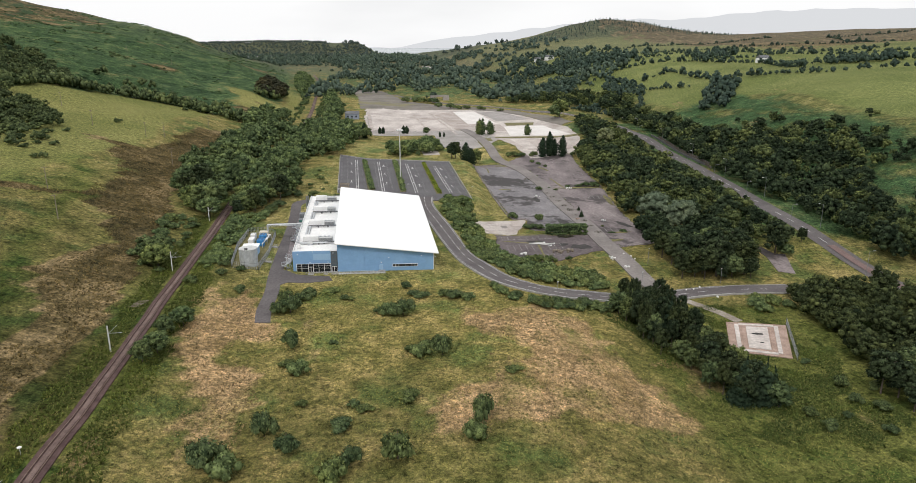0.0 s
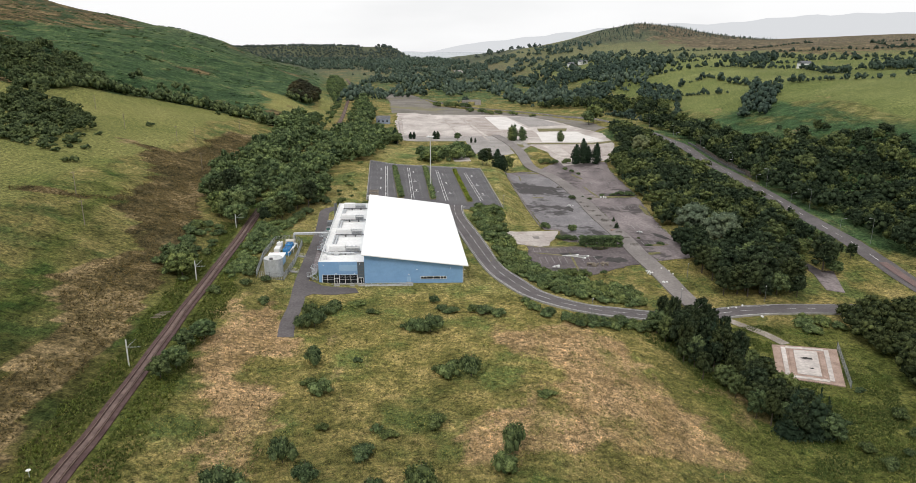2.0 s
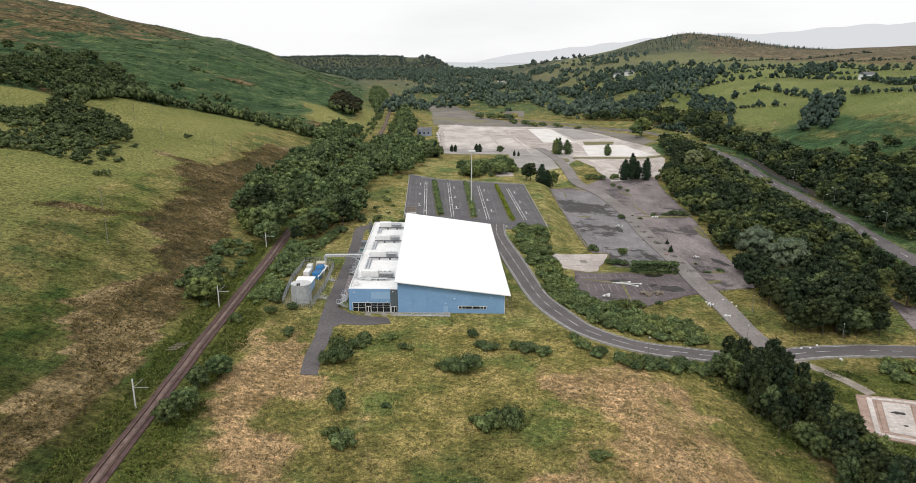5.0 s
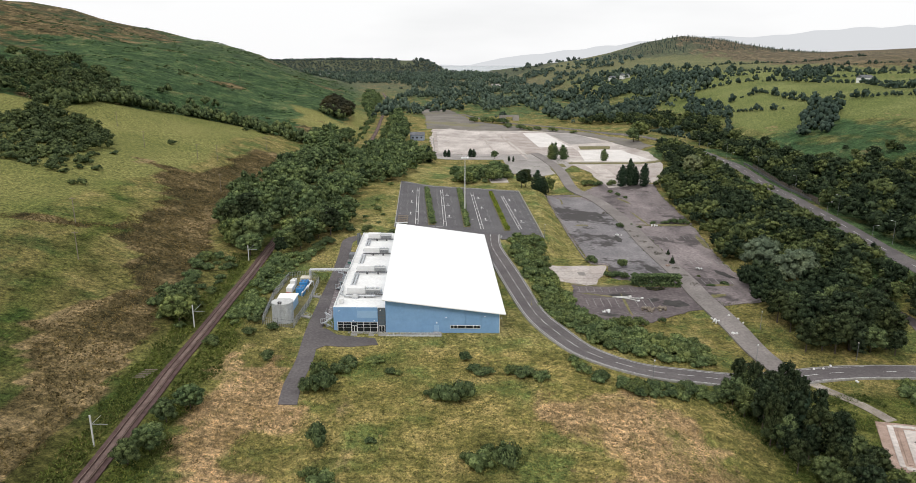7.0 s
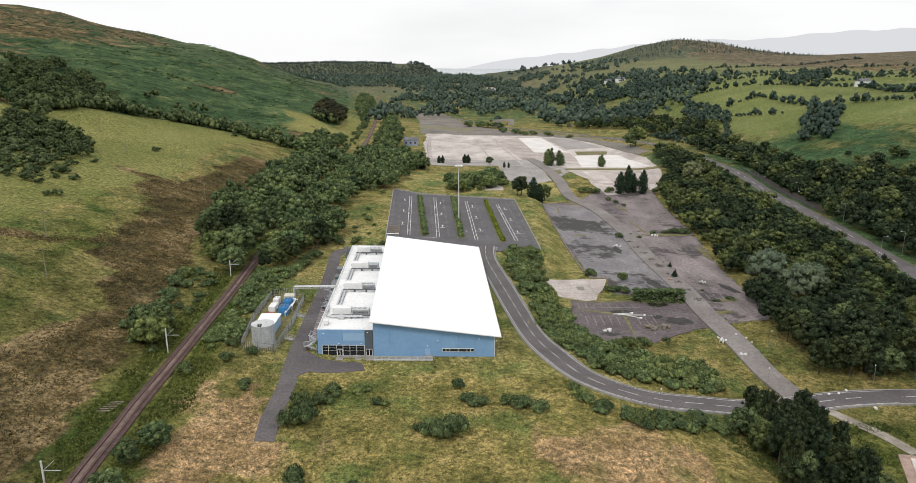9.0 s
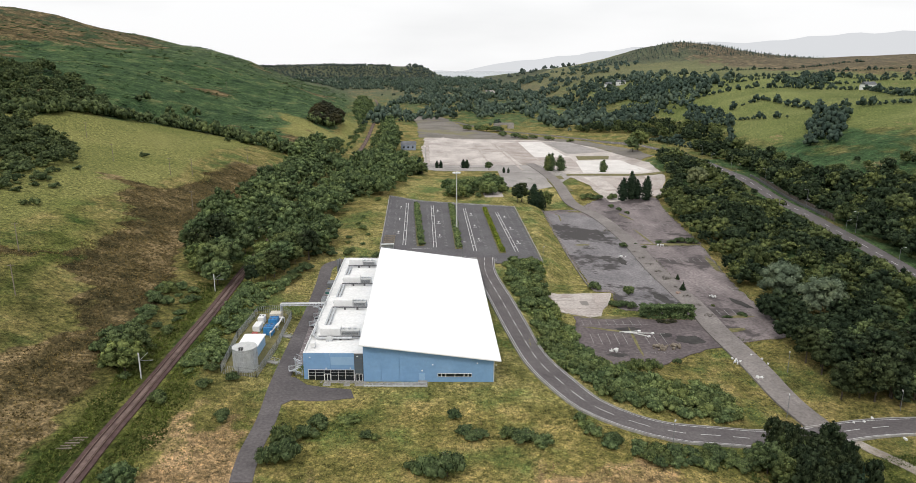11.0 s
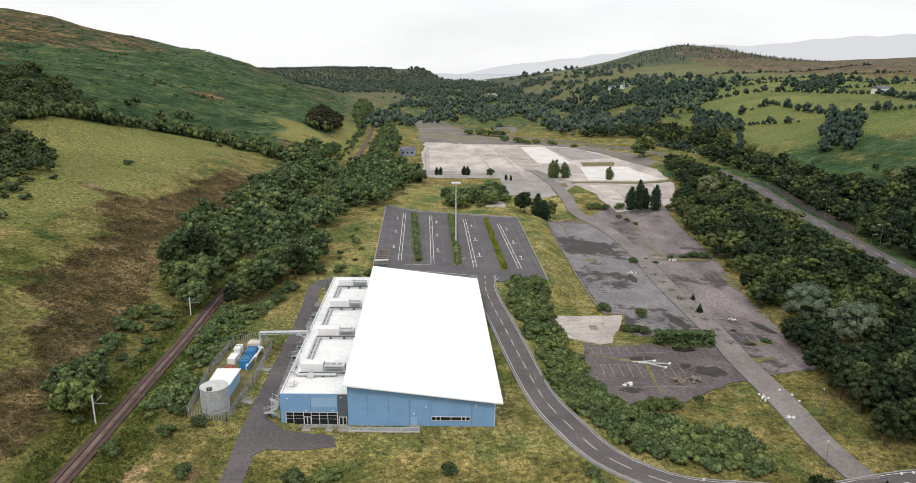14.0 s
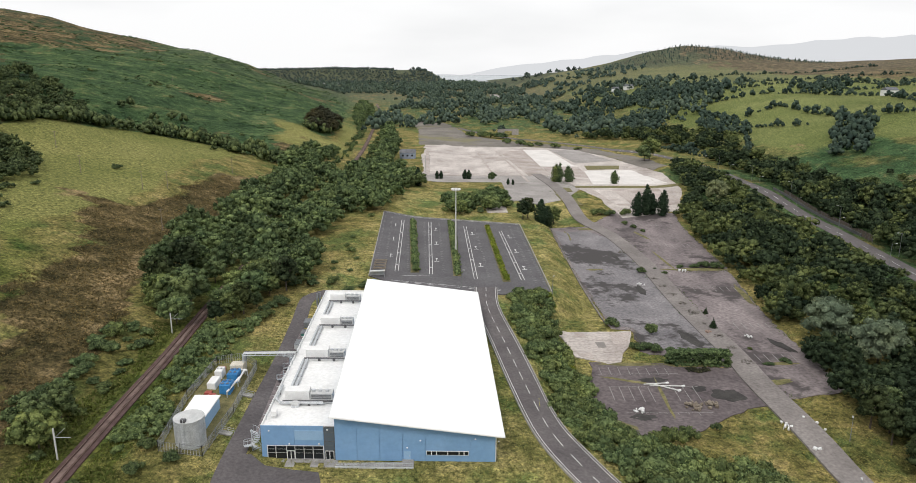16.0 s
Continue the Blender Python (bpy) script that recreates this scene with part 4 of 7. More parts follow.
dome(-9.3, 8.4)
e = thing_at("roof_tank", "small white tank on legs at the roof corner", "roof plant", -12.4, 4.2, 7.3)
tbox(e, "tank", -12.9, -11.9, 3.5, 4.9, 7.7, 8.7, "unit_white", bevel=0.08)
for a, b in ((-12.8, 3.6), (-12.0, 3.6), (-12.8, 4.8), (-12.0, 4.8)):
    tbox(e, "leg", a - 0.05, a + 0.05, b - 0.05, b + 0.05, 7.3, 7.7, "steel")


def guard_rail(name, pts, label, h=1.1, posts=2.0):
    """Posts and two rails along 3D points."""
    e = group_empty(name, *pts[0])
    tagged(e, label, "railing")
    for a, b in zip(pts, pts[1:]):
        a, b = Vector(a), Vector(b)
        for z in (h, h * 0.55):
            bm = bmesh.new()
            add_rod(bm, a + Vector((0, 0, z)), b + Vector((0, 0, z)), 0.035, 6)
            part("rail_bar", local(bm, e), "steel", e)
        n = max(1, int((b - a).length / posts))
        for k in range(n + 1):
            q = a.lerp(b, k / n)
            bm = bmesh.new()
            add_rod(bm, q, q + Vector((0, 0, h)), 0.04, 6)
            part("post", local(bm, e), "steel", e)


guard_rail("roof_guard_rail", [(*hp(-13.6, 3), 7.3), (*hp(-13.6, 76), 7.3)], "thin galvanised guard rail along the roof edge", posts=3.0)
# entrance ramp
ramp_e = group_empty("entrance_ramp", *hp(6, -1.4), 0.9, UA)
tagged(ramp_e, "pale concrete access ramp with low wall and handrail", "ramp")
bm = bmesh.new()
prism(bm, [hp(-0.5, -2.3), hp(12.0, -2.3), hp(12.0, -0.9), hp(-0.5, -0.9)], 0.4, [1.0, 1.3, 1.3, 1.0])
tpart(ramp_e, "ramp_deck", bm, "kerb")
tbox(ramp_e, "landing", 11.5, 13.6, -2.4, -0.1, 0.4, 1.35, "kerb")
tbox(ramp_e, "ramp_wall", -0.5, 13.6, -2.65, -2.42, 0.3, 1.28, "unit_grey", "grey low side wall")
guard_rail("handrail", [(*hp(-0.3, -2.5), 1.2), (*hp(13.4, -2.5), 1.25)], "galvanised handrail on the ramp wall", 0.8, 1.6)
pave = group_empty("front_path", *hp(-7, -1.5), 0.95, UA)
tagged(pave, "paved slab path in front of the entrance", "path", kind="structure")
for k in range(22):
    u = -13.5 + k * 1.22
    hob = hquad("paving_slab", u, u + 1.16, -1.0, LF - 0.15 if k < 10 else -0.1, 0.6, 1.06 + 0.015 * (k % 3), "kerb", "", None) if k < 11 else None
    if hob:
        hob.parent = pave
        hob.matrix_basis = pave.matrix_world.inverted() @ hall.matrix_world
for k, (u, w) in enumerate(((-9.6, 1.7), (-2.6, 2.0), (-5.0, 1.4))):
    st = thing_at("entrance_step", "worn concrete step slab before the doors", "step", u + w / 2, -1.6, 0.9)
    tbox(st, "step_slab", u, u + w, -2.4, -1.02, 0.5, 1.08, "kerb", bevel=0.03)


# ---- spiral stairs, pipe bridge and plant compound ----
def spiral_stair(x, y, z0, z1):
    e = group_empty("spiral_stair", x, y, z0)
    tagged(e, "galvanised spiral escape stair beside the hall", "staircase", "spiral stairs")
    bm = bmesh.new()
    add_cyl(bm, x, y, z0 - 0.2, z1 + 1.0, 0.09, seg=8)
    part("centre_pole", local(bm, e), "steel", e)
    n = int((z1 - z0) / 0.2)
    rail_bm = bmesh.new()
    last = None
    for k in range(n):
        a = k * 0.42
        z = z0 + 0.2 * (k + 1)
        bm = bmesh.new()
        pts = [(x, y), (x + 1.5 * math.cos(a), y + 1.5 * math.sin(a)), (x + 1.5 * math.cos(a + 0.44), y + 1.5 * math.sin(a + 0.44))]
        prism(bm, pts, z - 0.05, z)
        part("tread", local(bm, e), "steel", e)
        q = (x + 1.55 * math.cos(a), y + 1.55 * math.sin(a), z + 1.0)
        if last:
            add_rod(rail_bm, last, q, 0.05, 5)
        add_rod(rail_bm, q, (q[0], q[1], z), 0.025, 4)
        last = q
    part("handrail", local(rail_bm, e), "steel", e)


spiral_stair(*hp(-16.2, 1.6), 1.2, 5.2)
spiral_stair(*hp(-16.0, 35.0), 1.4, 6.4)
spiral_stair(*hp(-16.2, 29.0), 1.4, 4.4)
PZ = 3.6
bx, by = -59.2, 230.3
pipe_b = group_empty("pipe_bridge", bx, by, PZ)
tagged(pipe_b, "grey overhead pipe bridge from plant compound to hall", "pipe bridge")
bq = hp(-13.8, 32.5)
for off, r, mt in ((0.0, 0.28, "unit_grey"), (0.55, 0.22, "dark_steel"), (-0.45, 0.16, "steel")):
    bm = bmesh.new()
    add_rod(bm, (bx, by + off, 8.0), (bq[0], bq[1] + off, 8.0), r, 8)
    part("pipe_run", local(bm, pipe_b), mt, pipe_b)
for off in (-0.7, 0.8):
    bm = bmesh.new()
    add_rod(bm, (bx, by + off, 7.65), (bq[0], bq[1] + off, 7.65), 0.1, 6)
    part("truss_chord", local(bm, pipe_b), "steel", pipe_b)
    bm = bmesh.new()
    add_box(bm, bx, by + off, (PZ + 8) / 2 - 0.2, 0.25, 0.2, 8 - PZ + 0.4)
    part("post", local(bm, pipe_b), "steel", pipe_b)
for k in range(7):
    q = Vector((bx, by, 7.65)).lerp(Vector((*bq, 7.65)), (k + 0.5) / 7)
    bm = bmesh.new()
    add_box(bm, q.x, q.y, 7.6, 0.12, 1.7, 0.12)
    part("cross_bar", local(bm, pipe_b), "steel", pipe_b)
for off in (0.0, 0.5):
    bm = bmesh.new()
    add_rod(bm, (bx, by + off, 8.0), (bx, by + off, PZ + 0.5), 0.22, 8)
    part("down_pipe", local(bm, pipe_b), "unit_grey", pipe_b)

COMP = [(-61.2, 195.6), (-54.2, 196.4), (-54.9, 212), (-57.3, 231.5), (-60.6, 234.5), (-65.6, 231), (-64.6, 214)]
area("compound_slab", COMP, "moss", "weedy gravel base of the plant compound", "slab", 0.2, 4.0)
tank = group_empty("silo_tank", -57.6, 199.6, PZ)
tagged(tank, "round galvanised steel water tank with shallow cone roof", "tank")
bm = bmesh.new()
add_cyl(bm, -57.6, 199.6, PZ - 0.3, 8.9, 2.65, seg=32)
part("tank_wall", local(bm, tank), "steel", tank, "ribbed galvanised wall", smooth=False)
bm = bmesh.new()
add_cyl(bm, -57.6, 199.6, 8.9, 9.35, 2.72, 0.35, 32)
part("tank_roof", local(bm, tank), "unit_grey", tank, "pale grey cone roof")
for k in range(5):
    bm = bmesh.new()
    z = PZ + 0.4 + k * 1.05
    add_cyl(bm, -57.6, 199.6, z, z + 0.08, 2.7, seg=32)
    part("tank_band", local(bm, tank), "steel", tank)
for k in range(14):
    a = k * 6.283 / 14
    bm = bmesh.new()
    add_box(bm, -57.6 + 2.68 * math.cos(a), 199.6 + 2.68 * math.sin(a), 6.2, 0.06, 0.1, 5.3, math.degrees(a))
    part("stiffener", local(bm, tank), "steel", tank)
bm = bmesh.new()
add_box(bm, -57.6, 197.4, 9.2, 0.9, 0.7, 0.6)
part("hatch", local(bm, tank), "dark_steel", tank)
bm = bmesh.new()
for a in (-0.25, 0.25):
    add_rod(bm, (-57.6 + a, 196.75, PZ - 0.2), (-57.6 + a, 196.75, 9.7), 0.05, 5)
for k in range(18):
    add_rod(bm, (-57.85, 196.75, PZ + 0.3 * k + 0.2), (-57.35, 196.75, PZ + 0.3 * k + 0.2), 0.03, 4)
part("ladder", local(bm, tank), "steel", tank)

shed = group_empty("plant_shed", -59.4, 208.4, PZ)
tagged(shed, "pale blue plant shed with flat white roof", "shed")
SH = [(-61.2, 203.9), (-56.9, 204.2), (-57.6, 212.6), (-62.3, 212.2)]
bm = bmesh.new()
prism(bm, SH, PZ - 0.4, 6.3)
part("wall", local(bm, shed), "unit_blue", shed)
bm = bmesh.new()
prism(bm, [(x + (0.2 if x > -59 else -0.2), y + (0.2 if y > 208 else -0.2)) for x, y in SH], 6.31, 6.55)
part("roof", local(bm, shed), "roof_white", shed, "flat white roof")
for y in (206.0, 209.8):
    bm = bmesh.new()
    add_box(bm, -57.0 - (y - 204.2) * 0.083, y, PZ + 1.2, 0.1, 1.1, 2.1, 4)
    part("door", local(bm, shed), "dark_steel", shed)


def chiller(x, y, w, d, h, mat, label, fans=3, rz=5):
    e = group_empty("chiller_unit", x, y, PZ + 0.2, rz)
    tagged(e, label, "plant unit", "compound plant units")
    bm = bmesh.new()
    add_box(bm, 0, 0, h / 2, w, d, h, bevel=0.06)
    part("casing", bm, mat, e)
    bm = bmesh.new()
    add_box(bm, 0, 0, -0.1, w * 0.9, d * 0.9, 0.3)
    part("base_frame", bm, "dark_steel", e)
    for k in range(fans):
        for s in (-1, 1):
            bm = bmesh.new()
            add_cyl(bm, s * w * 0.24, (k - (fans - 1) / 2) * d / fans, h, h + 0.18, min(w, d) * 0.19, seg=12)
            part("fan_cowl", bm, mat, e)
            bm = bmesh.new()
            add_cyl(bm, s * w * 0.24, (k - (fans - 1) / 2) * d / fans, h + 0.181, h + 0.2, min(w, d) * 0.15, seg=12)
            part("fan", bm, "dark_steel", e)


chiller(-59.0, 219.5, 2.2, 3.0, 2.2, "blue_unit", "bright blue chiller with roof fans", 2)
chiller(-59.6, 225.0, 2.2, 3.2, 2.2, "blue_unit", "bright blue chiller with roof fans", 2)
chiller(-62.4, 221.0, 1.8, 3.6, 2.0, "unit_white", "white packaged pump unit in the fenced compound", 0)
chiller(-62.9, 225.5, 1.6, 2.6, 2.4, "unit_white", "white packaged pump unit in the fenced compound", 1)
chiller(-60.3, 229.2, 3.0, 2.4, 2.2, "unit_cream", "cream steel plant housing in the compound", 0)
for x, y in ((-61.6, 216.4), (-63.6, 228.3), (-60.4, 215.4)):
    chiller(x, y, 1.4, 1.2, 1.5, "red_unit", "small rust-red pump set on the slab", 0)
for x0, y0, x1, y1 in ((-57.6, 222, -58.3, 228), (-57.6, 227.5, -60.5, 228.2), (-57.9, 217, -58, 224)):
    e = group_empty("compound_pipe", x0, y0, PZ + 0.2)
    tagged(e, "thick white insulated pipe between plant units", "pipe")
    bm = bmesh.new()
    add_rod(bm, (x0, y0, PZ + 1.5), (x1, y1, PZ + 1.5), 0.22, 8)
    part("pipe_run", local(bm, e), "unit_white", e)
    for q in ((x0, y0), (x1, y1)):
        bm = bmesh.new()
        add_rod(bm, (*q, PZ + 1.5), (*q, PZ), 0.14, 6)
        part("support", local(bm, e), "steel", e)


PALES = {}


def pale_mesh(h):
    if h not in PALES:
        bm = bmesh.new()
        add_rod(bm, (0, 0, -0.1), (0, 0, h), 0.035, 4)
        PALES[h] = bpy.data.meshes.new("pale")
        bm.to_mesh(PALES[h])
        bm.free()
        PALES[h].materials.append(MAT["steel"])
    return PALES[h]


def mesh_fence(name, pts, h, gap, label, solid=None):
    """A fence of posts, rails and close pales."""
    e = group_empty(name, *pts[0], gz(*pts[0]))
    tagged(e, label, "fence")
    for a, b in zip(pts, pts[1:]):
        L = math.dist(a, b)
        n = max(1, int(L / gap))
        for k in range(n + 1):
            x, y = a[0] + (b[0] - a[0]) * k / n, a[1] + (b[1] - a[1]) * k / n
            bm = bmesh.new()
            add_box(bm, x, y, gz(x, y) + h / 2, 0.1, 0.1, h + 0.4)
            part("post", local(bm, e), "fence_steel", e)
        for z in (0.2, h * 0.55, h):
            bm = bmesh.new()
            add_rod(bm, (*a, gz(*a) + z), (*b, gz(*b) + z), 0.04, 5)
            part("rail_bar", local(bm, e), "fence_steel", e)
        m = int(L / 0.5)
        for k in range(m):
            x, y = a[0] + (b[0] - a[0]) * k / m, a[1] + (b[1] - a[1]) * k / m
            ob = new("pale", pale_mesh(h))
            ob.parent = e
            ob.matrix_basis = e.matrix_world.inverted() @ Matrix.Translation((x, y, gz(x, y)))


mesh_fence("compound_fence", [(-61.6, 195.3), (-54.0, 196.1), (-54.6, 212), (-57.0, 231.8)], 2.0, 3.0, "grey palisade fence round the plant compound")
mesh_fence("compound_fence", [(-57.0, 231.8), (-60.6, 235), (-66, 231.2), (-65, 214), (-61.6, 195.3)], 2.0, 3.0, "grey palisade fence round the plant compound")
for (x0, y0), (x1, y1) in (((-54.2, 204.5), (-51.8, 204.3)), ((-56.2, 219.5), (-53.2, 219.0))):
    st = group_empty("garden_steps", x0, y0, gz(x0, y0))
    tagged(st, "short concrete steps with handrails to the drive", "steps")
    for k in range(6):
        x = x0 + (x1 - x0) * k / 6
        bm = bmesh.new()
        add_box(bm, x, y0, gz(x, y0) + 0.12, abs(x1 - x0) / 6 - 0.03, 1.3, 0.35)
        part("step", local(bm, st), "kerb", st)
    guard_rail("handrail", [(x0, y0 + 0.8, gz(x0, y0)), (x1, y1 + 0.8, gz(x1, y1))], "galvanised handrail by the steps", 1.0, 1.2)
# lattice cable tray along the drive
tray = group_empty("lattice_tray", *hp(-17, 10), 1.6, UA)
tagged(tray, "low galvanised lattice tray along the hall side", "tray")
for off in (-0.55, 0.55):
    bm = bmesh.new()
    add_rod(bm, (*hp(-16.0 + off, 6), 2.2), (*hp(-16.0 + off, 27), 2.2), 0.08, 5)
    part("chord", local(bm, tray), "fence_steel", tray)
for k in range(14):
    v0, v1 = 6 + k * 1.5, 7.5 + k * 1.5
    s = 0.55 if k % 2 else -0.55
    bm = bmesh.new()
    add_rod(bm, (*hp(-16.0 - s, v0), 2.2), (*hp(-16.0 + s, v1), 2.2), 0.05, 4)
    part("brace", local(bm, tray), "fence_steel", tray)
    if k % 4 == 0:
        bm = bmesh.new()
        add_box(bm, *hp(-16.0, v0), 1.6, 0.15, 0.15, 1.4)
        part("leg", local(bm, tray), "fence_steel", tray)
for u, v, w, d, h, mt, lb in ((-16.0, 48, 2.4, 3.5, 2.6, "unit_grey", "grey plant cabinet beside the hall"), (-16.2, 56, 2.0, 2.6, 2.2, "teal", "green container by the hall side"),
                              (-16.3, 62, 2.2, 3.2, 3.0, "fence_steel", "grey extract unit beside the hall"), (-16.0, 40, 1.8, 2.4, 2.0, "unit_grey", "grey plant cabinet beside the hall")):
    e = thing_at("side_cabinet", lb, "plant unit", u, v, gz(*hp(u, v)))
    tbox(e, "casing", u - w / 2, u + w / 2, v - d / 2, v + d / 2, 1.0, 1.4 + h, mt, bevel=0.06)
    tbox(e, "lid", u - w / 2 - 0.06, u + w / 2 + 0.06, v - d / 2 - 0.06, v + d / 2 + 0.06, 1.41 + h, 1.5 + h, "fence_steel")
e = thing_at("flue_stack", "twin galvanised flue stacks behind the hall side", "flue", -15.2, 70, 1.5)
for a in (0, 0.9):
    bm = bmesh.new()
    add_cyl(bm, *hp(-15.2 + a * 0.6, 70 + a), 1.0, 9.5, 0.28, seg=10)
    tpart(e, "flue", bm, "fence_steel")


# ---- trees ----
rng = np.random.default_rng(7)


GOLD = (1 + 5 ** 0.5) / 2
CORE_V = np.array([(a * i, b * j, 0) for a, b in ((1, GOLD),) for i in (-1, 1) for j in (-1, 1)] + [(0, i, GOLD * j) for i in (-1, 1) for j in (-1, 1)] + [(GOLD * j, 0, i) for i in (-1, 1) for j in (-1, 1)]) / math.hypot(1, GOLD)


def hull(v):
    """The triangles of the convex solid on the points v, facing outwards."""
    edge = 1.06
    out = []
    for i, j, k in itertools.combinations(range(len(v)), 3):
        if all(math.dist(v[a], v[b]) < edge for a, b in ((i, j), (j, k), (i, k))):
            n = np.cross(v[j] - v[i], v[k] - v[i])
            out.append((i, j, k) if n @ v[i] > 0 else (i, k, j))
    return np.array(out)


CORE = (CORE_V, hull(CORE_V))


def crown(kind, h, r, leaves, size, seed, lumps=12, ball=CORE):
    """Vertices and triangles of a crown of leaf clumps, standing at the origin, h high and about r in radius."""
    g = np.random.default_rng(seed)
    blobs = []
    if kind == "cone":
        for k in range(9):
            t = k / 8
            z = h * (0.1 + 0.86 * t)
            rr = r * (1 - t) * 0.95 + 0.1 * r
            m = max(1, int(6 * (1 - t)))
            for q in range(m):
                a = q * 6.283 / m + k
                blobs.append((math.cos(a) * rr * 0.5, math.sin(a) * rr * 0.5, z, rr * 0.62, h * 0.085))
    elif kind == "column":
        for k in range(7):
            t = k / 6
            rr = r * (0.75 + 0.5 * math.sin(3.1 * (t * 0.85 + 0.12))) * (1 - 0.45 * t ** 3)
            blobs.append((g.normal(0, 0.08 * r), g.normal(0, 0.08 * r), h * (0.08 + 0.84 * t), rr * 0.85, h * 0.13))
    elif kind == "lump":
        for k in range(min(lumps, 7)):
            a = k * 2.4 + g.uniform(0, 1)
            d = 0.0 if k == 6 else r * g.uniform(0.4, 0.68)
            blobs.append((math.cos(a) * d, math.sin(a) * d, h * (g.uniform(0.32, 0.6) if k < 6 else 0.7), r * g.uniform(0.34, 0.5), h * g.uniform(0.2, 0.3)))
    elif kind == "bush":
        blobs.append((0, 0, h * 0.44, r * 0.52, h * 0.36))
        for k in range(min(lumps, 16)):
            a, d = g.uniform(0, 6.283), r * 0.78 * g.uniform(0.05, 1) ** 0.5
            w = r * g.uniform(0.2, 0.4)
            z = h * (0.78 - 0.5 * (d / r) ** 2) * g.uniform(0.55, 1.1)
            blobs.append((math.cos(a) * d, math.sin(a) * d, max(z * 0.85, 0.2 * h), w, w * g.uniform(0.6, 0.95)))
    else:
        blobs.append((0, 0, h * 0.54, r * 0.56, h * 0.3))
        for k in range(lumps):
            t = 1 - 1.74 * (k + 0.5) / lumps
            a = k * 2.4 + g.uniform(-0.5, 0.5)
            d = math.sqrt(max(0.0, 1 - t * t))
            q = g.uniform(0.58, 0.95)
            w = r * g.uniform(0.17, 0.36) * (1.2 if lumps < 20 else 1.0)
            blobs.append((math.cos(a) * d * r * q, math.sin(a) * d * r * q, h * (0.55 + 0.42 * t * q), w, w * g.uniform(0.7, 0.95)))
    B = np.array(blobs)
    vs, fs, base = [], [], 0
    iv, jf = ball
    for b in B:
        w = iv * (1 + g.normal(0, 0.1, (len(iv), 1)))
        vs.append(w * [b[3] * 0.86, b[3] * 0.86, b[4] * 0.86] + b[:3])
        fs.append(jf + base)
        base += len(iv)
    pick = g.choice(len(B), leaves, p=(B[:, 3] ** 2 / (B[:, 3] ** 2).sum()))
    d = g.normal(0, 1, (leaves, 3))
    d[:, 2] = np.abs(d[:, 2]) * 1.0 - 0.35
    d /= np.linalg.norm(d, axis=1, keepdims=True)
    c = B[pick][:, :3] + d * np.stack([B[pick][:, 3], B[pick][:, 3], B[pick][:, 4]], 1) * g.uniform(0.86, 1.2, (leaves, 1))
    c[:, 2] = np.maximum(c[:, 2], 0.05 * h)
    n = d + g.normal(0, 0.42, (leaves, 3))
    n /= np.linalg.norm(n, axis=1, keepdims=True)
    t1 = np.cross(n, g.normal(0, 1, (leaves, 3)))
    t1 /= np.linalg.norm(t1, axis=1, keepdims=True) + 1e-9
    t2 = np.cross(n, t1)
    s = size * g.uniform(0.6, 1.35, (leaves, 1))
    if kind == "cone":
        c2 = c + d * s * 0.6
        c2[:, 2] -= 0.3 * s[:, 0]
        tri = np.stack([c - t1 * s * 0.5, c + t1 * s * 0.5, c2], 1)
    else:
        tri = np.stack([c - t1 * s, c + t1 * s * 0.6 + t2 * s * 0.7, c + t1 * s * 0.5 - t2 * s * 0.8], 1)
    vs.append(tri.reshape(-1, 3))
    fs.append(np.arange(leaves * 3).reshape(-1, 3) + base)
    return np.vstack(vs), np.vstack(fs)


def trunk_mesh(h, r, limbs, seed):
    g = np.random.default_rng(seed)
    bm = bmesh.new()
    add_cyl(bm, 0, 0, -0.5, h * 0.8, r, r * 0.3, 7)
    for k in range(limbs):
        a, z = k * 2.4 + g.uniform(0, 1), h * (0.28 + 0.4 * k / max(1, limbs))
        e = (math.cos(a) * h * 0.22, math.sin(a) * h * 0.22, z + h * 0.2)
        add_rod(bm, (0, 0, z), e, r * 0.32, 5)
    return bm


STOCK = {}


def tree_stock(key, kind, h, r, leaves, size, leaf, seed, name, label, category, limbs=5, ball=CORE):
    holder = group_empty(name, 0, 0, 0)
    tagged(holder, label, category, group=category + "s of the valley")
    if limbs:
        part("trunk", trunk_mesh(h, 0.018 * h + 0.05, limbs, seed), "bark", holder)
    v, f = crown(kind, h, r, leaves, size, seed, 38, ball)
    raw("crown", v, f, leaf, holder, smooth=True)
    STOCK[key] = [holder, False]


tree_stock("round", "round", 10, 4.4, 1600, 0.31, "leaf", 1, "broadleaf_tree", "dark green broadleaf tree with a dense rounded crown", "tree")
tree_stock("tall", "round", 12.5, 4.0, 1600, 0.32, "leaf_deep", 2, "broadleaf_tree", "tall dark green broadleaf tree in a belt", "tree")
tree_stock("wide", "round", 8, 4.5, 1600, 0.31, "leaf_light", 3, "broadleaf_tree", "spreading broadleaf tree with lighter mid-green foliage", "tree")
tree_stock("willow", "round", 13, 6.2, 2600, 0.38, "leaf_grey", 4, "willow_tree", "large silvery grey-green willow tree beside the lots", "tree")
tree_stock("conifer", "cone", 12, 3.6, 1500, 0.6, "leaf_dark", 5, "conifer_tree", "dark green conifer with a pointed top", "tree", 0)
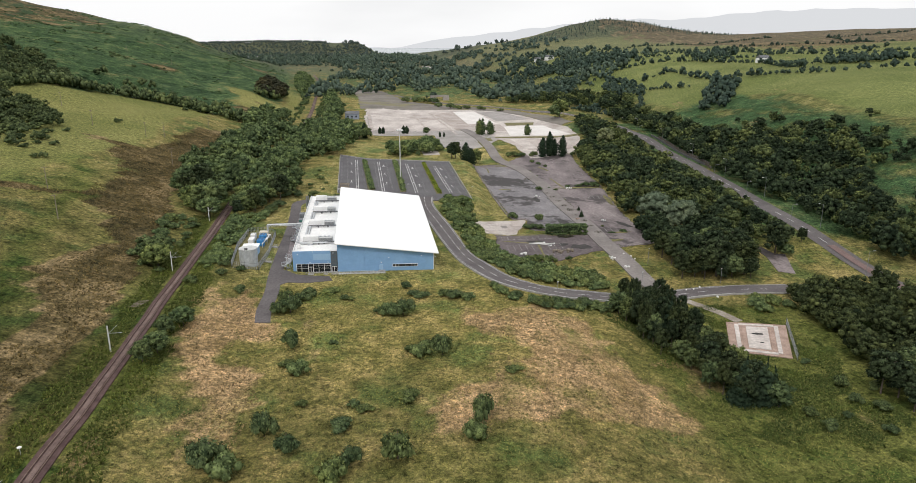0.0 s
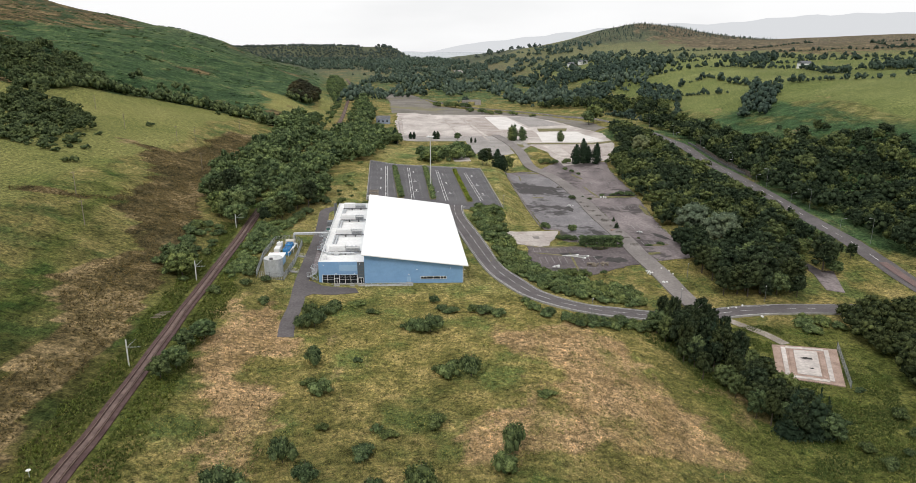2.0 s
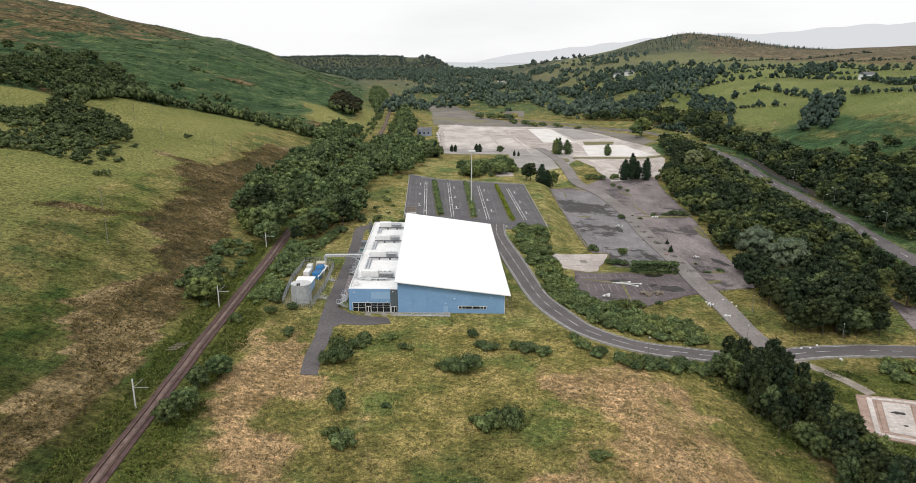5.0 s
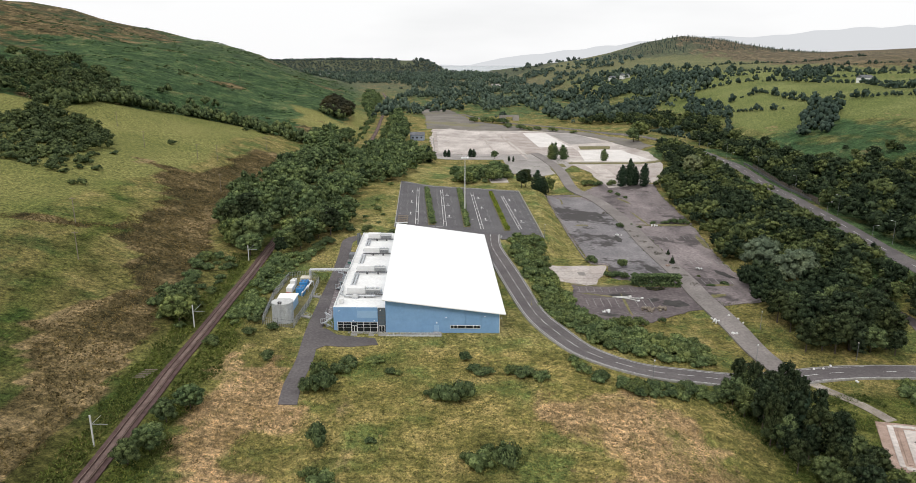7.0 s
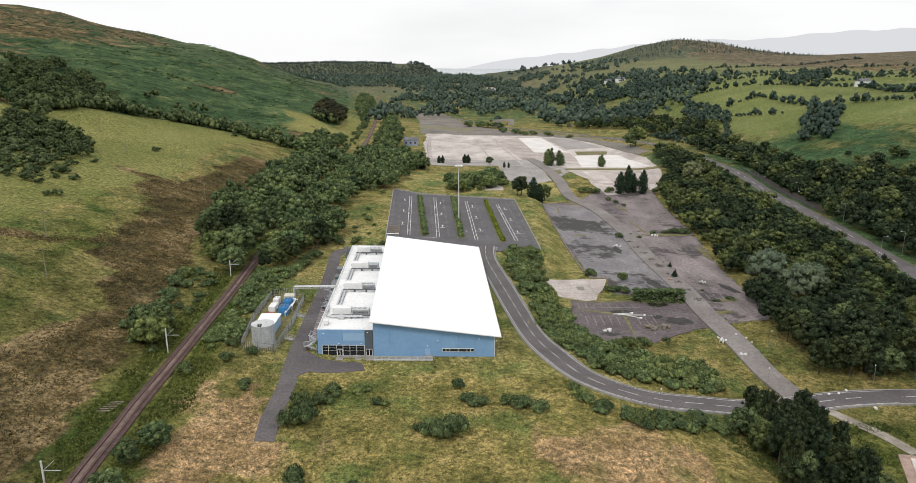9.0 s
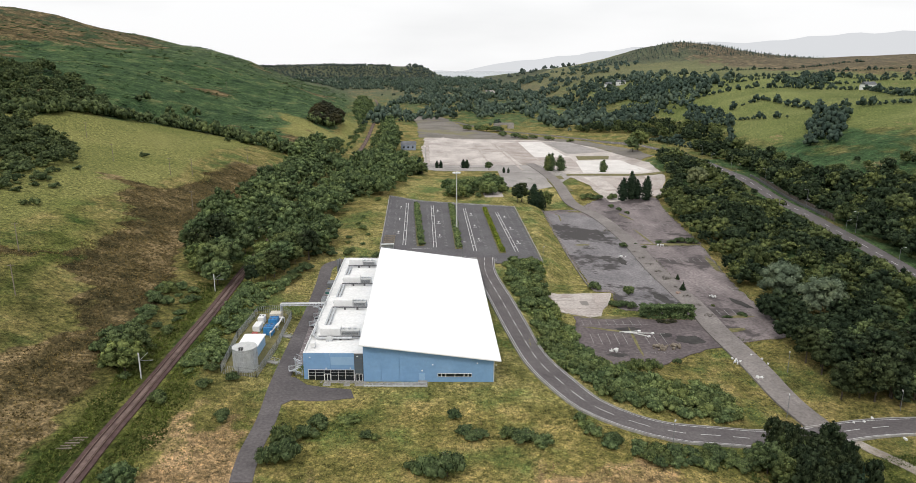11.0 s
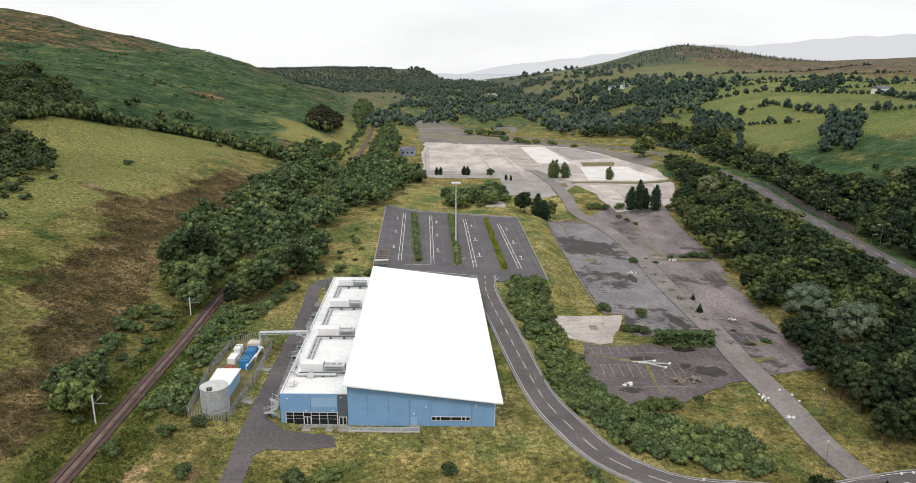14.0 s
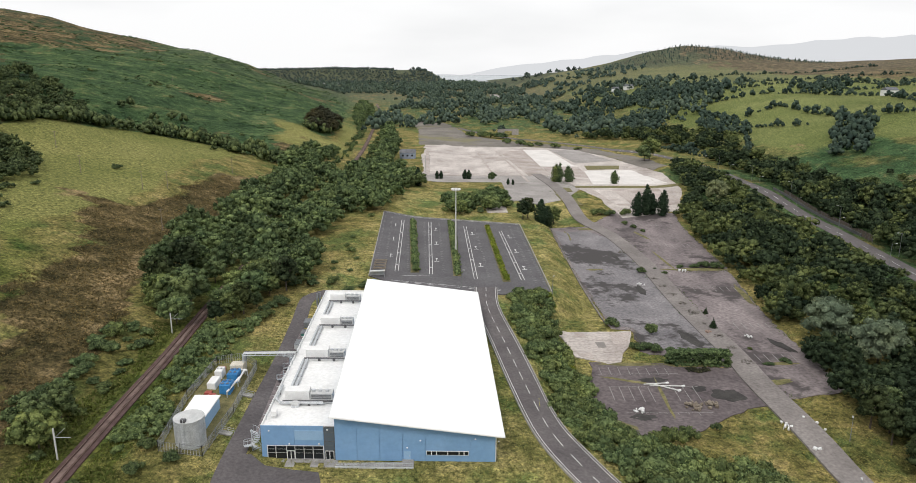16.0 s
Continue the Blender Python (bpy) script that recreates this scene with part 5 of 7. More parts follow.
tree_stock("cypress", "column", 9, 2.2, 1100, 0.3, "leaf_dark", 6, "cypress_tree", "very dark green columnar cypress tree", "tree", 0)
tree_stock("bush", "bush", 3.2, 2.6, 850, 0.18, "leaf", 8, "bush", "rounded dark green bush in rough grass", "bush", 3)
tree_stock("bush2", "bush", 2.4, 2.3, 700, 0.17, "leaf_light", 9, "bush", "ragged lighter green bush in rough grass", "bush", 3)
tree_stock("lime", "bush", 2.2, 1.5, 400, 0.18, "leaf_lime", 10, "bush", "bright yellow-green ornamental bush by the road", "bush", 2)
tree_stock("deadbush", "bush", 2.0, 2.0, 400, 0.22, "leaf_brown", 12, "dead_bush", "heap of dead brown brushwood", "brushwood", 2)
tree_stock("poplar", "column", 9, 2.5, 1500, 0.28, "leaf", 14, "slender_tree", "slender upright green tree leafy to the ground", "tree", 3)
tree_stock("copper", "round", 11, 4.4, 1900, 0.3, "leaf_brown", 11, "broadleaf_tree", "brownish copper-leaved broadleaf tree below the hillside", "tree")


def plant(key, x, y, s=1.0, sz=None, turn=None):
    holder, used = STOCK[key]
    a = rng.uniform(0, 6.283) if turn is None else turn
    m = Matrix.Translation((x, y, gz(x, y))) @ Matrix.Rotation(a, 4, "Z")
    if not used:
        STOCK[key][1] = True
        ob = holder
        ob.matrix_basis = m
    else:
        ob = copy_thing(holder, m)
    ob.scale = (s, s, sz or s)
    return ob


WOOD = {}


def low_stock(key, kind, h, r, leaves, size, seed, lumps=7, ball=CORE):
    WOOD[key] = crown(kind, h, r, leaves, size, seed, lumps, ball)


for q in range(3):
    low_stock("round%d" % q, "round", 9.5, 4.5, 520, 0.42, 20 + q, 22)
    low_stock("mid%d" % q, "round", 9.5, 4.6, 210, 0.58, 25 + q, 13)
    low_stock("far%d" % q, "lump", 9.5, 4.6, 16, 1.0, 30 + q)
    low_stock("bush%d" % q, "bush", 3.4, 2.8, 60, 0.36, 40 + q, 8)
    low_stock("shrub%d" % q, "bush", 3.0, 2.6, 400, 0.23, 60 + q, 14)
    low_stock("clump%d" % q, "lump", 2.2, 2.8, 0, 0.3, 45 + q, 4)
low_stock("cone0", "column", 11, 2.4, 20, 1.0, 50)


def wood(name, spots, leaf, label, category="trees"):
    """One sheet of woodland from (key, x, y, scale) spots."""
    vs, fs, base = [], [], 0
    for key, x, y, s in spots:
        v, f = WOOD[key]
        a = rng.uniform(0, 6.283)
        ca, sa = math.cos(a) * s, math.sin(a) * s
        w = np.stack([v[:, 0] * ca - v[:, 1] * sa + x, v[:, 0] * sa + v[:, 1] * ca + y, v[:, 2] * s * rng.uniform(0.85, 1.2) + gz(x, y) - 0.2], 1)
        vs.append(w)
        fs.append(f + base)
        base += len(v)
    ob = raw(name, np.vstack(vs), np.vstack(fs), leaf, smooth=True)
    tagged(ob, label, category, kind="stuff")
    return ob


def scatter(poly, gap, keep=lambda x, y: True, jitter=0.45):
    """Jittered grid of places in a polygon."""
    xs, ys = [p[0] for p in poly], [p[1] for p in poly]
    out = []
    y = min(ys)
    row = 0
    while y < max(ys):
        x = min(xs) + (row % 2) * gap / 2
        while x < max(xs):
            px, py = x + rng.uniform(-jitter, jitter) * gap, y + rng.uniform(-jitter, jitter) * gap
            if inside(px, py, poly) and keep(px, py):
                out.append((px, py))
            x += gap
        y += gap * 0.87
        row += 1
    return out


def clear(x, y):
    return (line_dist(x, y, RAIL) > (4.0 if y < 262 else 2.4)) and line_dist(x, y, DUAL) > 7.0 and line_dist(x, y, ROAD) > 5.5 and line_dist(x, y, SITE_ROAD) > 5.5


# ---- planting ----
def off_paving(x, y):
    return clear(x, y) and line_dist(x, y, DRIVE) > 3.5


# belt along the railway
BELT = [(-96, 258), (-86, 250), (-76, 254), (-68, 275), (-64, 300), (-70, 335), (-76, 360), (-76, 400), (-62, 412), (-58, 465), (-56, 510), (-70, 545), (-86, 570), (-92, 660), (-115, 790), (-165, 1000), (-230, 1300), (-262, 1300), (-205, 1000), (-172, 860), (-152, 780), (-134, 640), (-150, 560), (-140, 500), (-132, 470), (-126, 422), (-122, 377), (-119, 339), (-112, 293)]
spots = scatter(BELT, 6.0, lambda x, y: clear(x, y) and (y < 560 or line_dist(x, y, RAIL) > 6.5) and math.dist((x, y), (-77, 616)) > 13)
spots.sort(key=lambda p: p[1])


def by_road(x, y):
    return float(np.clip((line_dist(x, y, DUAL) - 2) / 20, 0.42, 1))


def by_rail(x, y):
    return 0.45 if y > 530 and line_dist(x, y, RAIL) < 17 else 1.0


def tree_size():
    return rng.choice([0.42, 0.58, 0.72, 0.88, 1.08]) * rng.uniform(0.88, 1.12)


for x, y in spots[:36]:
    plant(("round", "wide", "wide", "round", "tall")[rng.integers(5)], x, y, tree_size())
mids = spots[36:]
wood("railway_wood", [(("round%d" if y < 340 else "mid%d") % rng.integers(3), x, y, tree_size() * by_rail(x, y)) for x, y in mids[::2]], "leaf", "dense dark broadleaf wood beside the railway")
wood("railway_wood", [(("round%d" if y < 340 else "mid%d") % rng.integers(3), x, y, tree_size() * by_rail(x, y)) for x, y in mids[1::2]], "leaf_light", "lighter green broadleaf trees beside the railway")
for x, y, s in ((-91, 262, 1.15), (-96, 267, 1.2), (-90, 270, 1.2), (-99, 272, 1.1), (-84.5, 203, 0.75), (-82, 193, 0.95), (-86, 197, 0.85), (-60.3, 152, 0.62), (-60.5, 137, 0.62), (-62, 146, 0.5), (-61.5, 132, 0.5)):
    plant(("round", "wide")[rng.integers(2)], x, y, s)
# scrub between railway, compound and drive
SCRUB = [(-73, 186), (-72.5, 215), (-79, 255), (-66, 262), (-66, 238), (-66.5, 215), (-64, 196)]
row = scatter(SCRUB, 3.2, off_paving)
wood("trackside_scrub", [("shrub%d" % rng.integers(3), x, y, rng.uniform(0.45, 0.95)) for x, y in row], "leaf_light", "tangled green scrub between railway and compound", "scrub")
SCRUB_W = [(-80, 190), (-84, 225), (-90, 250), (-100, 252), (-96, 215), (-92, 190)]
for x, y in scatter(SCRUB_W, 4.8, off_paving):
    plant(("bush", "bush2")[rng.integers(2)], x, y, rng.uniform(0.5, 1.05))
for x, y in scatter([(-68, 255), (-63, 262), (-63, 300), (-66, 300)], 4.5, off_paving):
    plant("bush", x, y, rng.uniform(0.6, 1.1))
for x, y, s in ((-68.7, 181, 0.9), (-62.3, 188.5, 0.75), (-63.8, 196, 0.8), (-54.5, 178, 0.8), (-58.2, 193.4, 0.75), (-52.8, 286, 0.7), (-50, 292, 0.8), (-56, 297, 1.0), (-61, 292, 0.9), (-46, 299, 0.9), (-42, 297, 0.8), (-38, 294, 0.7)):
    plant("bush", x, y, s)
# meadow bushes
for k, (x, y, s, tall) in enumerate(((-12.6, 165, 0.95, 1.15), (-9.3, 164.5, 1.05, 1.25), (-15.5, 166, 0.55, 0.6), (0.8, 141.5, 0.95, 1.35), (-3.9, 141.5, 1.0, 0.95), (-6.2, 143, 0.6, 0.6), (-3, 146, 0.5, 0.5),
                                     (7.9, 113, 0.85, 1.45), (6.6, 107.5, 0.85, 1.1), (-6.8, 101.5, 1.15, 1.4), (-34.1, 146, 0.75, 1.15), (-31, 109, 0.8, 1.25), (-29.6, 133.5, 1.0, 0.95),
                                     (-40.5, 172.5, 0.95, 1.2), (-38.6, 167.5, 1.05, 1.3), (-37.2, 175.5, 0.8, 0.8), (-34.4, 97.5, 1.1, 1.2), (-38.2, 99.8, 1.1, 1.3), (4.4, 177, 0.9, 0.8), (1.5, 178, 0.7, 0.7), (7.5, 176.5, 0.8, 0.7), (-9.5, 184.5, 0.6, 0.75), (-4.8, 177.6, 0.8, 0.45), (-7, 179, 0.7, 0.45), (-17.4, 95.5, 1.0, 1.1),
                                     (-14.6, 99.5, 0.7, 1.0), (-25.8, 103.5, 0.8, 1.0), (-25.6, 176, 0.5, 0.45), (-23.8, 175.4, 0.4, 0.4), (-5.8, 121.5, 0.75, 0.7), (-18, 111.5, 0.85, 0.55), (-14, 117.7, 0.6, 0.4), (-16.5, 119.4, 0.5, 0.5), (-26.5, 119.7, 0.45, 0.5),
                                     (-36, 180, 0.8, 0.7), (-41.5, 166, 0.7, 0.9), (-30.5, 181.5, 0.9, 0.5), (-33, 137, 0.6, 0.5), (16, 133, 0.7, 0.3), (-24.5, 147.5, 0.4, 0.3))):
    plant("bush" if k % 4 else "bush2", x, y, s * 1.22, tall * (1.5 if tall > 0.85 else 1.2))
for x, y, s, tall in ((92.2, 141, 0.85, 1.1), (91.1, 133, 0.65, 0.9), (98.7, 139, 0.7, 0.9), (95.1, 130, 0.85, 0.9), (78.3, 128, 0.75, 0.9), (79.5, 122.5, 0.75, 0.9), (91.2, 121, 0.7, 0.8), (86, 127, 0.5, 0.6), (90, 153, 0.6, 0.4)):
    plant("bush", x, y, s, tall)
# dark shelter belt by the junction
NEARB = [(49, 183), (61, 190), (66, 170), (70, 152), (77, 138), (75, 129), (64, 131), (57, 145), (51, 164)]
for k, (x, y) in enumerate(scatter(NEARB, 4.2, clear)):
    plant(("tall", "tall", "round", "tall", "tall")[rng.integers(5)], x, y, rng.uniform(0.42, 0.7), rng.uniform(0.65, 1.0) if y > 160 else rng.uniform(0.5, 0.75))
for x, y, s in ((70.5, 133.5, 0.9), (67.5, 136.5, 0.8), (73.0, 134.5, 0.7), (65.5, 133, 0.75), (60, 166, 0.95), (57, 172, 0.9)):
    plant("conifer", x, y, s)
# shrubs along the access road
HEDGE = [(1, 298), (11, 300), (13, 285), (14.5, 270), (17, 254), (20, 246), (20.5, 232), (23, 219), (29, 213), (37, 210), (50, 211), (54, 201), (48, 196.5), (36, 193.5), (25, 196), (18, 204), (13, 215), (9.5, 229), (5.5, 250), (2.5, 270)]
row = scatter(HEDGE, 2.7, lambda x, y: line_dist(x, y, ROAD) > 5.0 and line_dist(x, y, SITE_ROAD) > 6)
wood("roadside_shrubs", [("shrub%d" % rng.integers(3), x, y, rng.uniform(0.6, 1.15)) for x, y in row[::2]], "leaf", "dense dark green shrub belt along the access road", "shrubs")
wood("roadside_shrubs", [("shrub%d" % rng.integers(3), x, y, rng.uniform(0.6, 1.15)) for x, y in row[1::2]], "leaf_light", "lighter green shrubs along the access road", "shrubs")
HEDGE_S = [(14, 188), (19, 183), (26, 179), (34, 179.5), (44, 182), (52, 187), (52, 178), (40, 175), (28, 172.5), (17, 180)]
for x, y in scatter(HEDGE_S, 2.9, lambda x, y: line_dist(x, y, ROAD) > 5.0):
    plant(("bush", "bush2")[rng.integers(2)], x, y, rng.uniform(0.6, 0.95), rng.uniform(0.6, 0.95))
plant("wide", 3.5, 293, 0.5)
plant("wide", 8, 288, 0.55)
for x, y in ((13.5, 292), (16, 253), (12.5, 296)):
    plant("lime", x, y, 1.1)
# bushes and trees on the lots
for x, y, s, tall in ((31, 286.5, 0.95, 1.1), (37.5, 269.5, 1.0, 0.9), (40.3, 268.5, 0.9, 0.9), (35, 270, 0.8, 0.8), (33, 216.5, 1.1, 1.2), (37, 219.5, 0.9, 1.1), (29, 214, 1.0, 1.1), (44.5, 226, 0.5, 0.7), (50, 344, 0.9, 0.9), (58.5, 343, 0.5, 0.5),
                      (56, 349, 0.4, 0.3), (66, 352, 0.7, 0.5), (72, 353, 0.8, 0.6), (76, 354, 1.1, 1.0), (80, 352, 1.1, 1.1), (68, 262, 0.6, 0.3), (73, 264, 0.7, 0.4), (66.5, 272, 0.35, 0.3), (86, 446, 0.8, 1.3),
                      (44, 445, 1.2, 1.3), (48, 446, 1.3, 1.4), (52, 444, 1.2, 1.3), (60, 445, 1.2, 1.5), (57, 428, 0.8, 0.7), (60, 420, 0.7, 0.7), (63, 412, 0.6, 0.6)):
    plant("bush", x, y, s, tall)
for x, y, s in ((60.7, 287, 0.3), (62, 300, 0.2)):
    plant("conifer", x, y, s)
plant("wide", 41.5, 281, 0.42)
for x, y, s, tall in ((66, 444, 1.3, 1.4), (70.7, 446, 1.3, 1.75), (74, 448, 1.2, 1.2), (79, 445, 1.25, 1.5), (15, 411, 1.5, 1.35), (18.5, 415, 1.2, 1.2), (-28.8, 535, 0.75, 0.68), (-26.4, 535, 0.75, 0.66), (-46.8, 531.5, 0.6, 0.58), (-44.3, 533, 0.6, 0.6), (-0.8, 515, 0.4, 0.45), (2.2, 514, 0.35, 0.42), (-55, 500, 1.2, 1.2)):
    plant("cypress", x, y, s, tall)
for x, y, s in ((22, 426, 0.9), (6.5, 409, 0.8), (9, 416, 0.9), (-53, 497, 0.9), (-58, 494, 0.8), (-11.2, 528, 0.6), (107, 628, 1.7), (102, 622, 1.3)):
    plant(("round", "tall")[rng.integers(2)], x, y, s)
for x, y, s, tall in ((31.5, 527, 1.0, 1.35), (29, 527, 1.0, 1.3), (37.6, 528, 1.25, 1.15), (65.5, 523, 1.0, 0.95)):
    plant("poplar", x, y, s, tall)
for x, y, s, tall in ((-40, 806, 2.6, 2.6), (-20, 800, 3.0, 2.6), (-8, 795, 2.8, 2.6), (41, 721, 2.0, 1.8), (18, 728, 1.8, 1.6), (10, 738, 2.2, 2.2), (27, 733, 1.8, 1.6), (-3, 752, 2.2, 2.0), (60, 706, 1.5, 1.3), (-30, 812, 2.6, 2.4)):
    plant("bush", x, y, s, tall)
# shrub bank behind the car park
BANK = [(-36, 425), (-30, 452), (-12, 470), (2, 462), (3, 440), (-12, 422), (-24, 416)]
for x, y in scatter(BANK, 4.4):
    plant(("bush", "wide", "bush2")[rng.integers(3)], x, y, rng.uniform(0.6, 1.0))
for x, y in scatter([(-62, 310), (-52, 306), (-64, 400), (-68, 420)], 9.0):
    plant("bush2", x, y, rng.uniform(0.4, 0.9))
WILLOWS = [(88, 276, 1.05), (95, 262, 1.0), (92, 286, 0.8), (111, 463, 0.95)]
for x, y, s in WILLOWS:
    plant("willow", x, y, s)
# belt between the lots and the main road
BELT2 = [(81, 250), (81, 292), (84, 330), (86, 370), (86, 412), (89, 452), (105, 500), (108, 560), (118, 590), (140, 590), (150, 500), (146, 400), (141, 300), (136, 242), (120, 228), (108, 243), (99, 240), (108, 222), (104, 213), (92, 216), (86, 234)]
spots = scatter(BELT2, 6.1, lambda x, y: clear(x, y) and min(math.dist((x, y), w[:2]) for w in WILLOWS) > 7.5 and not (78 < x < 95 and 240 < y < 268))
spots.sort(key=lambda p: p[1])
for x, y in spots[:26]:
    plant(("round", "tall", "wide", "tall", "tall")[rng.integers(5)], x, y, tree_size() * 0.95 * by_road(x, y))
mids = spots[26:] + scatter([(172, 600), (160, 660), (148, 700), (118, 755), (72, 800), (95, 840), (150, 780), (185, 690)], 7.5, clear)
wood("roadside_wood", [(("round%d" if y < 320 else "mid%d") % rng.integers(3), x, y, tree_size() * by_road(x, y)) for x, y in mids[::2]], "leaf_deep", "dense dark broadleaf belt beside the main road")
wood("roadside_wood", [(("round%d" if y < 320 else "mid%d") % rng.integers(3), x, y, tree_size() * by_road(x, y)) for x, y in mids[1::2]], "leaf_mid", "lighter trees in the belt beside the main road")
# wood beside the site road and trees between junction and main road
def grove(spots, single, leaf, label):
    """The nearest trees of a grove as things, the rest as woodland."""
    spots.sort(key=lambda p: p[1])
    for x, y in spots[:single]:
        plant(("round", "tall", "tall", "tall")[rng.integers(4)], x, y, rng.uniform(0.5, 0.95))
    wood("grove", [("round%d" % rng.integers(3), x, y, rng.uniform(0.5, 0.95)) for x, y in spots[single:]], leaf, label)


grove(scatter([(77, 214), (78, 228), (78, 245), (80, 268), (90, 268), (104, 256), (110, 250), (109, 234), (102, 216), (92, 212)], 4.6, lambda x, y: clear(x, y) and min(math.dist((x, y), w[:2]) for w in WILLOWS) > 6.5), 30, "leaf_deep", "dense dark green grove beside the old site road")
grove(scatter([(108, 201), (134, 203), (142, 190), (146, 160), (140, 130), (104, 126), (98, 133), (104, 156), (106, 175), (104, 188)], 5.0, clear), 30, "leaf_deep", "dense dark grove between junction and main road")
for x, y in scatter([(92, 196), (104, 197), (105, 186), (94, 186)], 4.5, clear):
    plant("bush2", x, y, rng.uniform(0.9, 1.3))
# slope beyond the main road
def slope_size(x, y):
    """Tall trees by the road, scrub higher up."""
    return float(np.interp(x - right_foot(y), [-10, 30, 60], [1.1, 1.0, 0.6]))


BELT3 = [(168, 120), (162, 200), (155, 250), (154, 300), (154, 350), (157, 420), (156, 480), (155, 540), (147, 600), (152, 650), (172, 592), (184, 551), (183, 481), (197, 470), (211, 493), (224, 458), (230, 419), (245, 413), (258, 408), (300, 330), (330, 100)]
GLADES = ([(204, 318), (218, 302), (192, 262), (174, 250), (192, 296)], [(257, 398), (264, 374), (238, 336), (229, 350)], [(204, 486), (202, 459), (194, 442), (190, 460)])
spots = scatter(BELT3, 6.6, lambda x, y: clear(x, y) and not any(inside(x, y, q) for q in GLADES) and (x - right_foot(y) < 36 or waves(x, y, 22, 2.0) > -0.1))
wood("slope_wood", [(("round%d" if y < 300 and x < 190 else "mid%d") % rng.integers(3), x, y, tree_size() * slope_size(x, y)) for x, y in spots[::3]], "leaf_mid", "broadleaf wood on the slope beyond the main road")
wood("slope_wood", [(("round%d" if y < 300 and x < 190 else "mid%d") % rng.integers(3), x, y, tree_size() * slope_size(x, y)) for k, (x, y) in enumerate(spots) if k % 3], "leaf_deep", "darker trees on the slope beyond the main road")


def along(line, gap, wide):
    out = []
    for (x0, y0), (x1, y1) in zip(line, line[1:]):
        n = int(math.dist((x0, y0), (x1, y1)) / gap)
        for k in range(n):
            t = (k + rng.uniform()) / n
            out.append((x0 + (x1 - x0) * t + rng.uniform(-wide, wide), y0 + (y1 - y0) * t + rng.uniform(-wide, wide)))
    return out


# hedgerows and copses on the right-hand hills
HEDGES = [([(140, 666), (186, 729), (245, 750), (259, 652), (309, 602), (420, 560)], 5, 3), ([(141, 936), (217, 852), (316, 865), (353, 771), (335, 649)], 5, 4), ([(172, 598), (200, 705), (232, 652)], 6, 3),
          ([(172, 610), (150, 640), (130, 700)], 5, 7), ([(353, 771), (500, 700), (700, 640)], 6, 3), ([(316, 865), (430, 900), (560, 830), (760, 760)], 6, 4), ([(217, 852), (260, 1000), (420, 1010), (620, 980)], 6, 6),
          ([(120, 1040), (260, 1000)], 6, 10), ([(430, 900), (420, 1010), (460, 1200)], 11, 5), ([(460, 1200), (700, 1150), (1000, 1080)], 11, 6), ([(150, 1150), (300, 1180), (460, 1200)], 8, 9), ([(700, 1150), (760, 1400), (1000, 1500)], 13, 6), ([(200, 1300), (420, 1400), (700, 1500)], 10, 12)]
spots = [("far%d" % rng.integers(3), x, y, rng.uniform(0.25, 0.5)) for line, gap, wide in HEDGES for x, y in along(line, 5.5, 1.0)]
spots += [("far%d" % rng.integers(3), x, y, rng.uniform(0.5, 1.0)) for line, gap, wide in HEDGES for x, y in along(line, gap * 2.2, wide * 0.6)]
COPSES = [([(205, 545), (222, 535), (262, 615), (250, 640), (225, 600)], 8), ([(180, 672), (195, 680), (200, 760), (186, 800), (172, 740)], 8), ([(100, 800), (140, 790), (175, 850), (140, 930), (90, 900)], 10), ([(330, 880), (380, 900), (370, 950), (320, 930)], 9),
          ([(110, 1000), (200, 1020), (260, 1120), (140, 1150), (90, 1100)], 12), ([(400, 720), (470, 700), (490, 760), (420, 780)], 11), ([(560, 700), (700, 640), (720, 720), (600, 760)], 12), ([(800, 1180), (1000, 1100), (1040, 1220), (860, 1260)], 16)]
for poly, gap in COPSES:
    spots += [("far%d" % rng.integers(3), x, y, rng.uniform(0.7, 1.15)) for x, y in scatter(poly, gap)]
spots += [("far%d" % rng.integers(3), x, y, rng.choice([0.4, 0.7, 1.0, 1.4]) * rng.uniform(0.85, 1.15)) for x, y in scatter([(125, 760), (180, 800), (230, 880), (290, 1050), (300, 1300), (60, 1450), (100, 1100)], 13, lambda x, y: waves(x, y, 45, 3.0) > 0.06)]
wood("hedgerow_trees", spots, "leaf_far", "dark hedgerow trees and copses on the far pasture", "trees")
# woods of the valley floor towards the sea
VALLEY = [(-160, 800), (-90, 905), (-50, 905), (0, 800), (-10, 860), (60, 800), (110, 760), (125, 900), (110, 1150), (60, 1500), (0, 2000), (-90, 2300), (-330, 2300), (-300, 1900), (-190, 1420), (-170, 1030)]
spots = [("far%d" % rng.integers(3), x, y, rng.choice([0.5, 0.8, 1.1, 1.5]) * rng.uniform(0.85, 1.15)) for x, y in scatter(VALLEY, 15, lambda x, y: line_dist(x, y, DUAL) > 12 and waves(x, y, 42, 8.0) > -0.12)]
spots += [("far%d" % rng.integers(3), x, y, rng.choice([0.45, 0.7, 1.0, 1.4]) * rng.uniform(0.85, 1.15)) for x, y in scatter([(110, 770), (180, 800), (250, 900), (320, 1050), (330, 1300), (260, 1500), (160, 1720), (0, 2050), (0, 1500), (90, 1100)], 15, lambda x, y: waves(x, y, 50, 4.0) > 0.14)]
